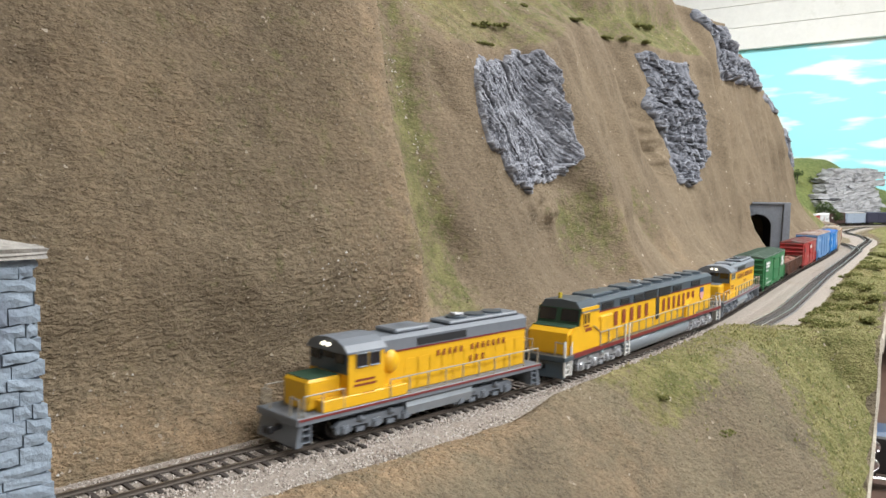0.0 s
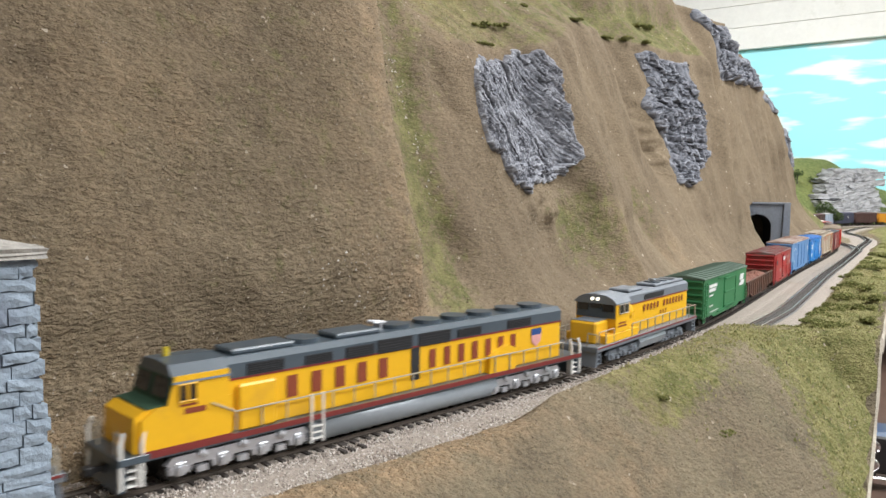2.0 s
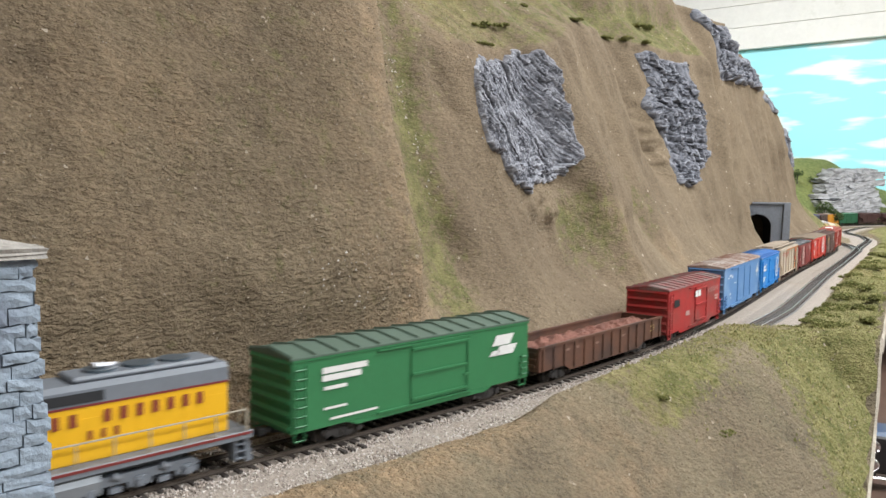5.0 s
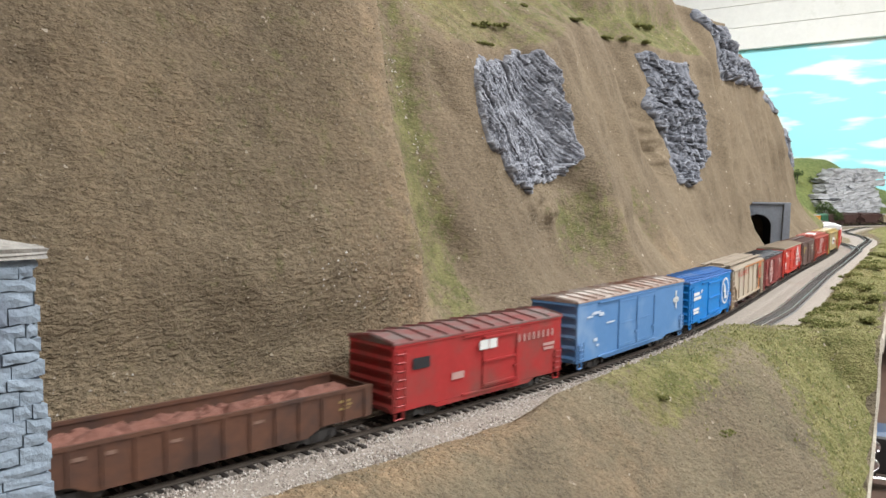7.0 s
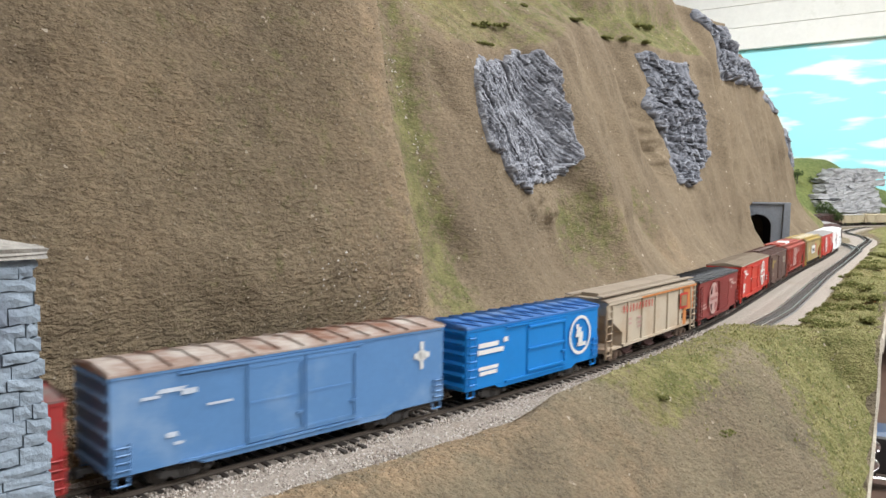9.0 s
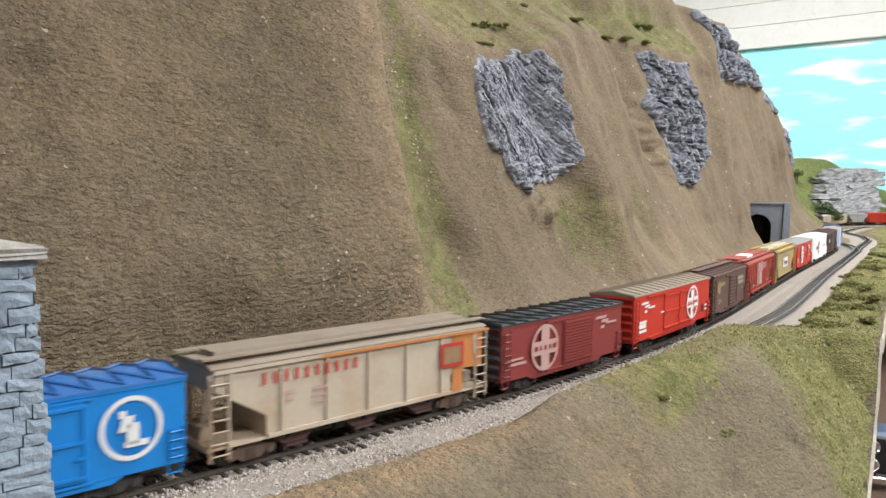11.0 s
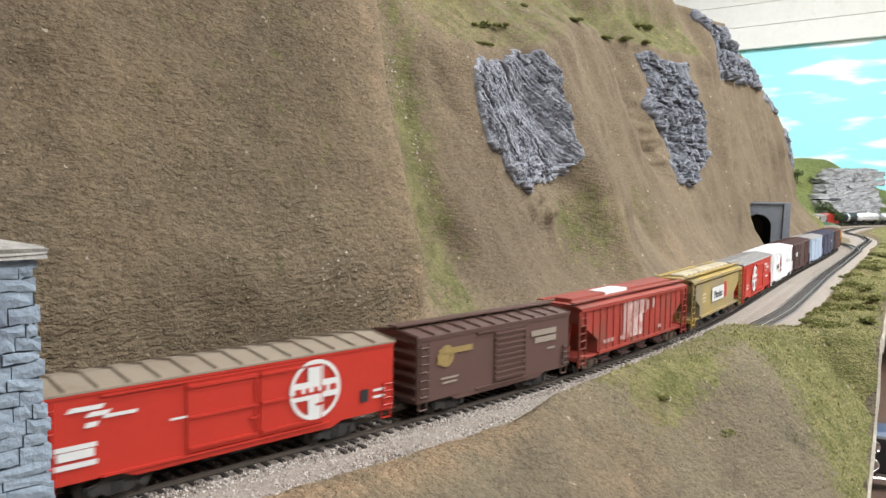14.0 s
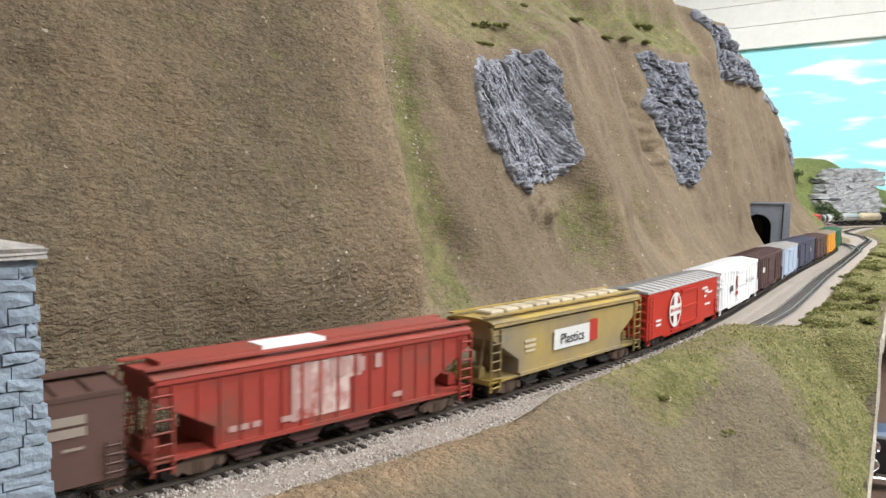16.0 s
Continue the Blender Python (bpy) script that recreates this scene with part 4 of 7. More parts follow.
def bars(parent, items, y, m, name="lettering", depth=0.00025):
    """Flat marks on a side: (x centre, z centre, width, height[, slant])."""
    bm = bmesh.new()
    for it in items:
        x, z, w, h = it[:4]
        sl = it[4] if len(it) > 4 else 0
        s = 1 if y > 0 else -1
        vs = [bm.verts.new((x + dx * w / 2 + dz * sl / 2, y + s * depth, z + dz * h / 2)) for dx, dz in ((-1, -1), (1, -1), (1, 1), (-1, 1))]
        bm.faces.new(vs if s < 0 else vs[::-1])
    bmesh.ops.recalc_face_normals(bm, faces=bm.faces)
    return part(name, bm, m, parent)


def ring_mark(parent, x, z, r0, r1, y, m, n=36, name="emblem", arcs=None, sx=1.0):
    bm = bmesh.new()
    s = 1 if y > 0 else -1
    rng = arcs or [(0, 2 * pi)]
    for a0, a1 in rng:
        k = max(4, int(n * (a1 - a0) / (2 * pi)))
        I = [bm.verts.new((x + sx * r0 * cos(a0 + (a1 - a0) * i / k), y + s * 0.0003, z + r0 * sin(a0 + (a1 - a0) * i / k))) for i in range(k + 1)] if r0 else None
        O = [bm.verts.new((x + sx * r1 * cos(a0 + (a1 - a0) * i / k), y + s * 0.0003, z + r1 * sin(a0 + (a1 - a0) * i / k))) for i in range(k + 1)]
        if r0:
            for i in range(k):
                bm.faces.new((I[i], O[i], O[i + 1], I[i + 1]))
        else:
            bm.faces.new(O[:-1])
    bmesh.ops.recalc_face_normals(bm, faces=bm.faces)
    return part(name, bm, m, parent)


HW = 0.0182


def base_car(label, cat_, u0, length, bogie_in=0.032, m_truck=None, under=0.011, group="train cars"):
    """The empty of a car with its trucks, couplers and underframe."""
    car = tagged(new(cat_.replace(" ", "_")), label, cat_, group)
    L = length
    B = L - 2 * bogie_in
    for s in (-1, 1):
        truck(car, s * B / 2, m=m_truck)
        coupler(car, s * L / 2, s)
    bm = bmesh.new()
    box(bm, -L / 2 + 0.004, L / 2 - 0.004, -0.0032, 0.0032, 0.0075, under + 0.001)
    for x in np.linspace(-B / 2 + 0.02, B / 2 - 0.02, 5):
        box(bm, x - 0.0008, x + 0.0008, -0.016, 0.016, 0.0090, under + 0.001)
    rod(bm, (-0.012, 0.008, 0.0075), (0.002, 0.008, 0.0075), 0.0028, 8)
    box(bm, 0.010, 0.016, 0.006, 0.011, 0.0058, 0.010)
    part("underframe", bm, M_BLACK, car)
    MOVING.append((car, run_rows(u0, length, B)))
    return car


def boxcar(label, u0, length, color, roof=None, zt=0.0475, zb=0.0105, door=(0.0, 0.26), doors=1, ribs=0, roofstyle="ribs", end_ribs=6, door_slats=0, m_truck=None, cat_="boxcar", walk_board=False, peak=0.0032, ladders=True, low=False, ends=None):
    car = base_car(label, cat_, u0, length, 0.030 if length < 0.15 else 0.034, m_truck)
    roof = roof or color
    L, hw = length, HW
    hl = L / 2
    bm = bmesh.new()
    box(bm, -hl, hl, -hw, hw, zb, zt, 0.0004)
    # side sill dips at the middle
    for s in (-1, 1):
        sill = bmesh.new()
        prism(sill, [(-hl * 0.62, zb + 0.0002), (hl * 0.62, zb + 0.0002), (hl * 0.55, zb - 0.0022), (-hl * 0.55, zb - 0.0022)], "y", s * hw - 0.0008, s * hw)
        part("side_sill", sill, color, car)
        eave = bmesh.new()
        box(eave, -hl, hl, s * hw - 0.0004, s * hw + 0.0005, zt - 0.0016, zt - 0.0002)
        part("eave_strip", eave, color, car)
    part("body", bm, color, car)
    for i in range(ribs):
        x = -hl + L * (i + 0.5) / ribs
        if abs(x - door[0] * L) < door[1] * L / 2 + 0.001:
            continue
        for s in (-1, 1):
            bm = bmesh.new()
            box(bm, x - 0.0007, x + 0.0007, s * hw - 0.0002, s * hw + 0.0006, zb + 0.001, zt - 0.0018)
            part("side_rib", bm, color, car)
    # ends with horizontal corrugation
    for s in (-1, 1):
        bm = bmesh.new()
        outline = [(zb + 0.0006, -0.0003)]
        for i in range(end_ribs):
            z = zb + 0.003 + (zt - zb - 0.005) * i / max(1, end_ribs - 1)
            outline += [(z - 0.0017, 0.0002), (z, 0.0015), (z + 0.0017, 0.0002)]
        prism(bm, outline + [(zt - 0.0002, -0.0003)], "y", -hw + 0.0016, hw - 0.0016)
        for v in bm.verts:
            v.co = Vector((s * (hl + v.co.z - 0.0002), v.co.y, v.co.x))
        bmesh.ops.recalc_face_normals(bm, faces=bm.faces)
        part("end_panel", bm, ends or color, car)
    # roof
    bm = bmesh.new()
    ov = 0.0007
    prism(bm, [(-hw - ov, zt - 0.0004), (hw + ov, zt - 0.0004), (hw + ov, zt + 0.0005), (0, zt + peak), (-hw - ov, zt + 0.0005)], "x", -hl - 0.0006, hl + 0.0006)
    n = int(L / 0.0125)
    for i in range(n + 1):
        x = -hl + L * i / n
        for s in (-1, 1):
            vs = [bm.verts.new(p) for p in ((x - 0.0007, s * (hw + ov * 0.5), zt + 0.0006), (x + 0.0007, s * (hw + ov * 0.5), zt + 0.0006), (x + 0.0007, 0, zt + peak + 0.0001), (x - 0.0007, 0, zt + peak + 0.0001),
                                            (x, s * (hw + ov * 0.5), zt + 0.0016), (x, 0, zt + peak + 0.0010))]
            bm.faces.new((vs[0], vs[4], vs[5], vs[3])), bm.faces.new((vs[1], vs[2], vs[5], vs[4])), bm.faces.new((vs[0], vs[1], vs[4]))
        if roofstyle == "diag" and i < n:
            for s in (-1, 1):
                a, b = Vector((x, s * hw, zt + 0.0012)), Vector((x + L / n, s * 0.002, zt + peak + 0.0004))
                rod(bm, a, b, 0.0006, 4)
    bmesh.ops.recalc_face_normals(bm, faces=bm.faces)
    part("roof", bm, roof, car)
    if walk_board:
        bm = bmesh.new()
        box(bm, -hl - 0.0015, hl + 0.0015, -0.0038, 0.0038, zt + peak + 0.0014, zt + peak + 0.0022)
        part("running_board", bm, roof, car)
    # doors
    dw = door[1] * L
    for s in (-1, 1):
        for k in range(doors):
            x0 = door[0] * L - dw / 2 + k * dw / doors
            x1 = x0 + dw / doors
            bm = bmesh.new()
            box(bm, x0 + 0.0004, x1 - 0.0004, *sorted((s * (hw - 0.0003), s * (hw + 0.0009))), zb + 0.0018, zt - 0.0030, 0.0003)
            panel = part("door", bm, color, car)
            nsl = door_slats or 3
            for i in range(nsl):
                z = zb + 0.004 + (zt - zb - 0.009) * i / max(1, nsl - 1)
                bm = bmesh.new()
                box(bm, x0 + 0.0012, x1 - 0.0012, *sorted((s * (hw + 0.0008), s * (hw + (0.0011 if low else 0.0018)))), z - 0.0006, z + 0.0006)
                part("slat", bm, color, panel)
            bm = bmesh.new()
            rod(bm, (x0 + 0.002, s * (hw + 0.0016), zb + 0.004), (x0 + 0.002, s * (hw + 0.0016), zt - 0.006), 0.0004, 5)
            box(bm, x0 + 0.001, x0 + 0.005, s * hw + 0.0012, s * hw + 0.0020, zb + 0.011, zb + 0.0122)
            part("door_latch", bm, color, car)
        for z0 in (zt - 0.0030, zb + 0.0004):
            bm = bmesh.new()
            box(bm, door[0] * L - dw * 0.55, door[0] * L + dw * 1.0, s * hw - 0.0002, s * hw + 0.0012, z0, z0 + 0.0010)
            part("door_track", bm, color, car)
        if ladders:
            for e in (-1, 1):
                tall = zb + 0.014 if low else (zt - 0.003 if e * s > 0 else zb + 0.016)
                ladder(car, e * (hl - 0.0045), s * hw, zb + 0.0015, tall, 0.0060, 7 if tall > 0.035 else 4, color)
                bm = bmesh.new()
                tube(bm, [(e * (hl - 0.0075), s * (hw - 0.0004), zb), (e * (hl - 0.0075), s * (hw - 0.0004), zb - 0.0038), (e * (hl - 0.0018), s * (hw - 0.0004), zb - 0.0038), (e * (hl - 0.0018), s * (hw - 0.0004), zb)], 0.0005, 5)
                part("stirrup_step", bm, color, car)
    bm = bmesh.new()
    rod(bm, (-hl - 0.0012, 0.006, zb + 0.018), (-hl - 0.0024, 0.006, zb + 0.018), 0.0042, 12)
    part("brake_wheel", bm, color, car)
    return car


P_GREEN = paint("green_paint", (0.030, 0.155, 0.060), 0.42)
P_GREENROOF = paint("dusty_green_roof", (0.075, 0.115, 0.085), 0.7)
P_RED = paint("red_paint", (0.33, 0.024, 0.024), 0.5, (0.20, 0.050, 0.042), 0.5, var=0.16, dscale=40)
P_REDROOF = paint("faded_red_roof", (0.20, 0.048, 0.044), 0.75, (0.17, 0.125, 0.115), 0.65, dscale=60)
P_LTBLUE = paint("faded_blue_paint", (0.085, 0.200, 0.400), 0.5, (0.17, 0.28, 0.45), 0.35)
P_RUSTROOF = paint("rust_and_silver_roof", (0.50, 0.46, 0.42), 0.75, (0.20, 0.095, 0.060), 0.85, dscale=30)
P_BLUE = paint("bright_blue_paint", (0.006, 0.175, 0.50), 0.42)
P_BLUEROOF = paint("dusty_blue_roof", (0.03, 0.13, 0.37), 0.7, (0.14, 0.2, 0.3), 0.35)
P_TAN = paint("faded_cream_paint", (0.42, 0.355, 0.275), 0.6, (0.36, 0.25, 0.16), 0.5, dscale=18)
P_RUSTTAN = paint("rust_tan_mark", (0.25, 0.15, 0.075), 0.7, (0.12, 0.07, 0.04), 0.5)
P_ORANGE = paint("dull_orange_paint", (0.44, 0.165, 0.05), 0.6, (0.45, 0.3, 0.2), 0.3)
P_DKRED = paint("dark_red_paint", (0.20, 0.033, 0.030), 0.5, (0.12, 0.03, 0.03), 0.25)
P_BLACKROOF = paint("black_roof", (0.022, 0.024, 0.028), 0.5, (0.08, 0.085, 0.1), 0.3)
P_SFRED = paint("signal_red_paint", (0.44, 0.030, 0.018), 0.42)
P_TANROOF = paint("dusty_tan_roof", (0.27, 0.22, 0.165), 0.85, (0.2, 0.15, 0.11), 0.35)
P_BROWN = paint("boxcar_brown", (0.095, 0.050, 0.040), 0.6, (0.07, 0.04, 0.032), 0.3)
P_MKT = paint("hopper_red", (0.31, 0.040, 0.027), 0.6, (0.20, 0.060, 0.040), 0.45, var=0.14, dscale=35)
P_CHALK = paint("chalky_red", (0.33, 0.085, 0.065), 0.8, (0.56, 0.44, 0.40), 0.85, var=0.2, dscale=90)
P_MKTROOF = paint("hopper_roof_red", (0.29, 0.055, 0.037), 0.7, (0.16, 0.06, 0.045), 0.4)
P_YELLOWGREY = paint("weathered_yellow", (0.37, 0.265, 0.075), 0.65, (0.205, 0.172, 0.125), 0.8, dscale=14)
P_YELLOWEND = paint("yellow_paint", (0.37, 0.255, 0.055), 0.65, (0.19, 0.145, 0.07), 0.6)
P_CREAMTOP = paint("cream_hatch", (0.50, 0.43, 0.30), 0.8, (0.3, 0.24, 0.15), 0.4)
P_GREYROOF = paint("grey_roof", (0.36, 0.35, 0.34), 0.75, (0.25, 0.24, 0.23), 0.3)
P_WHITE = paint("white_paint", (0.78, 0.78, 0.78), 0.5)
P_GREYBLUE = paint("pale_grey_blue_paint", (0.38, 0.45, 0.56), 0.5)
P_PURPLE = paint("dark_slate_paint", (0.050, 0.050, 0.085), 0.55)
P_DKBROWN = paint("dark_brown_paint", (0.075, 0.038, 0.034), 0.6)
P_YELLOW = paint("orange_yellow_paint", (0.62, 0.27, 0.02), 0.5)
P_DKGREEN = paint("dark_green_paint", (0.02, 0.11, 0.05), 0.5)
P_SILVER = mat("silver_tank", (0.55, 0.56, 0.56), 0.4, 0.5, var=0.1, scale=60)
P_TANKBLACK = paint("tank_black", (0.02, 0.022, 0.026), 0.35)
P_GONDOLA = paint("gondola_brown", (0.105, 0.044, 0.024), 0.75, (0.055, 0.028, 0.020), 0.6, var=0.2, dscale=45)
P_LOAD = mat("red_ore_load", (0.185, 0.080, 0.058), 0.95, var=0.35, scale=120, bump=0.001, bscale=500)
M_LTRED = paint("faded_white_on_red", (0.42, 0.26, 0.235), 0.6, (0.34, 0.12, 0.10), 0.3)
M_FADEDLETTER = mat("faded_letter", (0.46, 0.52, 0.60), 0.7, var=0.25, scale=180)
M_DULLCREAM = mat("dull_cream_letter", (0.27, 0.225, 0.18), 0.7)
M_DARKLETTER = mat("dark_letter", (0.05, 0.05, 0.055), 0.6)
M_REDLETTER = mat("red_letter", (0.40, 0.03, 0.02), 0.6)
M_FAINT = mat("faint_rubbed_letter", (0.19, 0.115, 0.085), 0.8, var=0.3, scale=200)
M_GOLDLETTER = mat("gold_letter", (0.25, 0.175, 0.06), 0.7, var=0.25, scale=200)


def motions():
    for thing, rows in MOVING:
        walk(thing, rows)
    # the wheels of the nearer cars roll on the rails
    ticks = [i / FPS for i in range(int(16 * FPS) + 1)]
    roll = [math.degrees(float(np.interp(t, RUN_T, RUN_S)) / 0.0054) for t in ticks]
    for wheel, x in WHEELS[:ROLLING]:
        walk(wheel, [(t, pose(x, 0, 0.0054, 0, a % 360, 0)) for t, a in zip(ticks, roll)])


def covered_hopper(label, u0, length, color, roofm, endm, ribs=0, zt=0.0470, zb=0.0125, curved=False, hatch="trough"):
    car = base_car(label, "covered hopper", u0, length, 0.024, M_RUSTTRUCK)
    hl, hw = length / 2, HW
    a, b = hl - 0.030, hl - 0.010
    out = [(-hl + 0.004, zt), (hl - 0.004, zt), (hl - 0.004, zt - 0.010), (a, zb + 0.010), (a, zb), (-a, zb), (-a, zb + 0.010), (-hl + 0.004, zt - 0.010)]
    bm = bmesh.new()
    prism(bm, out, "y", -hw + 0.001, hw - 0.001)
    if curved:
        bmesh.ops.bevel(bm, geom=[e for e in bm.edges if abs(e.verts[0].co.y - e.verts[1].co.y) < 1e-6 and abs(e.verts[0].co.z - e.verts[1].co.z) < 1e-6 and e.verts[0].co.z > zt - 0.001], offset=0.004, segments=3, affect="EDGES")
    for s in (-1, 1):
        box(bm, -hl + 0.003, hl - 0.003, s * hw - 0.001, s * hw + 0.0006, zt - 0.0022, zt - 0.0004)
        box(bm, -a, a, s * hw - 0.002, s * hw + 0.0004, zb - 0.0006, zb + 0.0014)
    part("body", bm, color, car)
    for s in (-1, 1):
        for i in range(ribs):
            x = -hl + 0.012 + (length - 0.024) * i / (ribs - 1)
            zl = zb + 0.001 if abs(x) < a else zb + 0.010 + (abs(x) - a) / (hl - 0.004 - a) * (zt - 0.010 - zb - 0.010)
            bm = bmesh.new()
            box(bm, x - 0.0007, x + 0.0007, *sorted((s * (hw - 0.0012), s * (hw - (0.0003 if ribs > 15 else -0.0002)))), zl, zt - 0.002)
            part("side_rib", bm, color, car)
    # hopper bays under the body
    for i, x in enumerate(np.linspace(-a + 0.018, a - 0.018, 4 if length > 0.185 else 3)):
        bm = bmesh.new()
        prism(bm, [(x - 0.016, zb), (x + 0.016, zb), (x + 0.005, 0.0048), (x - 0.005, 0.0048)], "y", -0.013, 0.013)
        box(bm, x - 0.006, x + 0.006, -0.015, 0.015, 0.0042, 0.0056)
        part("outlet_bay", bm, P_DKBROWN if ribs else M_TRUCK, car)
    # roof, hatches
    bm = bmesh.new()
    prism(bm, [(-hw - 0.0004, zt), (hw + 0.0004, zt), (hw - 0.002, zt + 0.0012), (0.006, zt + 0.0026), (-0.006, zt + 0.0026), (-hw + 0.002, zt + 0.0012)], "x", -hl + 0.002, hl - 0.002)
    part("roof", bm, roofm, car)
    if hatch == "trough":
        bm = bmesh.new()
        prism(bm, [(-0.0072, zt + 0.0014), (0.0072, zt + 0.0014), (0.0066, zt + 0.0052), (-0.0066, zt + 0.0052)], "x", -hl + 0.010, hl - 0.010)
        part("trough_hatch", bm, roofm, car)
        for s in (-1, 1):
            bm = bmesh.new()
            box(bm, -hl, hl, s * 0.0125 - 0.0026, s * 0.0125 + 0.0026, zt + 0.0036, zt + 0.0044)
            part("running_board", bm, roofm, car)
    else:
        n = 10
        for i in range(n):
            x = -hl + 0.014 + (length - 0.028) * (i + 0.5) / n
            bm = bmesh.new()
            box(bm, x - 0.0066, x + 0.0066, -0.0066, 0.0066, zt + 0.0016, zt + 0.0050, 0.0008)
            part("hatch", bm, P_CREAMTOP, car)
        for s in (-1, 1):
            bm = bmesh.new()
            box(bm, -hl, hl, s * 0.0128 - 0.0022, s * 0.0128 + 0.0022, zt + 0.0036, zt + 0.0043)
            part("running_board", bm, roofm, car)
    # end frames: platform, posts, ladders
    for e in (-1, 1):
        bm = bmesh.new()
        box(bm, min(e * hl, e * (a - 0.004)), max(e * hl, e * (a - 0.004)), -hw + 0.001, hw - 0.001, zb - 0.0012, zb)
        box(bm, e * (hl - 0.0012) - 0.0008, e * (hl - 0.0012) + 0.0008, -hw, hw, zb - 0.0018, zb + 0.0012)
        part("end_platform", bm, endm, car)
        for s in (-1, 1):
            bm = bmesh.new()
            for x in (e * (hl - 0.0016), e * (hl - 0.0105)):
                box(bm, x - 0.0007, x + 0.0007, s * hw - 0.0010, s * hw, zb - 0.006, zt - 0.002)
            part("corner_post", bm, endm, car)
            ladder(car, e * (hl - 0.006), s * (hw - 0.001), zb - 0.006, zt - 0.004, 0.0084, 7, endm)
        bm = bmesh.new()
        for s in (-1, 1):
            rod(bm, (e * (hl - 0.001), s * 0.009, zb), (e * (hl - 0.006), s * 0.009, zt - 0.004), 0.0007, 5)
        box(bm, e * (hl - 0.006) - 0.003, e * (hl - 0.006) + 0.003, -0.007, 0.007, zb + 0.001, zb + 0.007)
        part("end_brace", bm, endm, car)
    return car


def gondola(label, u0, length, color):
    car = base_car(label, "gondola", u0, length, 0.032, None)
    hl, hw, zt, zb = length / 2, HW - 0.0006, 0.0265, 0.0112
    for s in (-1, 1):
        bm = bmesh.new()
        prism(bm, [(-hl, zt), (hl, zt), (hl, zb), (hl * 0.66, zb), (hl * 0.56, zb - 0.0042), (-hl * 0.56, zb - 0.0042), (-hl * 0.66, zb), (-hl, zb)], "y", s * hw - 0.0006, s * hw + 0.0002)
        box(bm, -hl, hl, s * hw - 0.0010, s * hw + 0.0010, zt - 0.0008, zt + 0.0008)
        part("side", bm, color, car)
        for i in range(14):
            x = -hl + 0.004 + (length - 0.008) * i / 13
            bm = bmesh.new()
            zl = zb - 0.003 if abs(x) < hl * 0.56 else zb
            box(bm, x - 0.0009, x + 0.0009, s * hw, s * (hw + 0.0011) if s > 0 else s * hw, zl, zt) if s > 0 else box(bm, x - 0.0009, x + 0.0009, -hw - 0.0011, -hw, zl, zt)
            part("side_post", bm, color, car)
        bm = bmesh.new()
        box(bm, s * hl - 0.0005, s * hl + 0.0005, -hw, hw, zb, zt, 0.0)
        for z in (0.015, 0.019, 0.023):
            box(bm, s * hl - 0.0012, s * hl + 0.0012, -hw + 0.002, hw - 0.002, z - 0.0008, z + 0.0008)
        part("end", bm, color, car)
    bm = bmesh.new()
    box(bm, -hl + 0.001, hl - 0.001, -hw + 0.0008, hw - 0.0008, zb - 0.0004, zb + 0.0008)
    part("deck", bm, color, car)
    # the heaped load
    nx, ny = 60, 12
    bm = bmesh.new()
    g = [[bm.verts.new((-hl + 0.004 + (length - 0.008) * i / nx, (-1 + 2 * j / ny) * (hw - 0.0012),
                        0.0205 + 0.0058 * sin(pi * j / ny) * (0.6 + 0.9 * abs(noise.noise((i * 0.21, j * 0.2, 1)))) + 0.0030 * noise.noise((i * 0.5, j * 0.5, 3)))) for j in range(ny + 1)] for i in range(nx + 1)]
    for i in range(nx):
        for j in range(ny):
            bm.faces.new((g[i][j], g[i + 1][j], g[i + 1][j + 1], g[i][j + 1]))
    part("ore_load", bm, P_LOAD, car, "heaped reddish brown ore load")
    return car


def tank_car(label, u0, length, color, band=None):
    car = base_car(label, "tank car", u0, length, 0.026)
    hl = length / 2
    bm = bmesh.new()
    n, r = 20, 0.0165
    prof = [(-hl + 0.006, 0.3), (-hl + 0.008, 0.75), (-hl + 0.013, 1), (hl - 0.013, 1), (hl - 0.008, 0.75), (hl - 0.006, 0.3)]
    rings = [[bm.verts.new((x, r * k * cos(2 * pi * i / n), 0.031 + r * k * sin(2 * pi * i / n))) for i in range(n)] for x, k in prof]
    for p, q in zip(rings[:-1], rings[1:]):
        for i in range(n):
            bm.faces.new((p[i], q[i], q[(i + 1) % n], p[(i + 1) % n]))
    bm.faces.new(rings[0]), bm.faces.new(rings[-1])
    bmesh.ops.recalc_face_normals(bm, faces=bm.faces)
    part("tank", bm, color, car, smooth=True)
    bm = bmesh.new()
    rod(bm, (0, 0, 0.046), (0, 0, 0.051), 0.006, 14)
    part("dome", bm, color, car)
    bm = bmesh.new()
    for s in (-1, 1):
        box(bm, s * (hl - 0.028) - 0.004, s * (hl - 0.028) + 0.004, -0.013, 0.013, 0.010, 0.020)
        rod(bm, (-hl + 0.01, s * 0.0178, 0.031), (hl - 0.01, s * 0.0178, 0.031), 0.0005, 5)
    part("saddle", bm, M_BLACK, car)
    if band:
        bm = bmesh.new()
        rod(bm, (-0.008, 0, 0.031), (0.008, 0, 0.031), r + 0.0003, 20)
        part("band", bm, band, car)
    return car


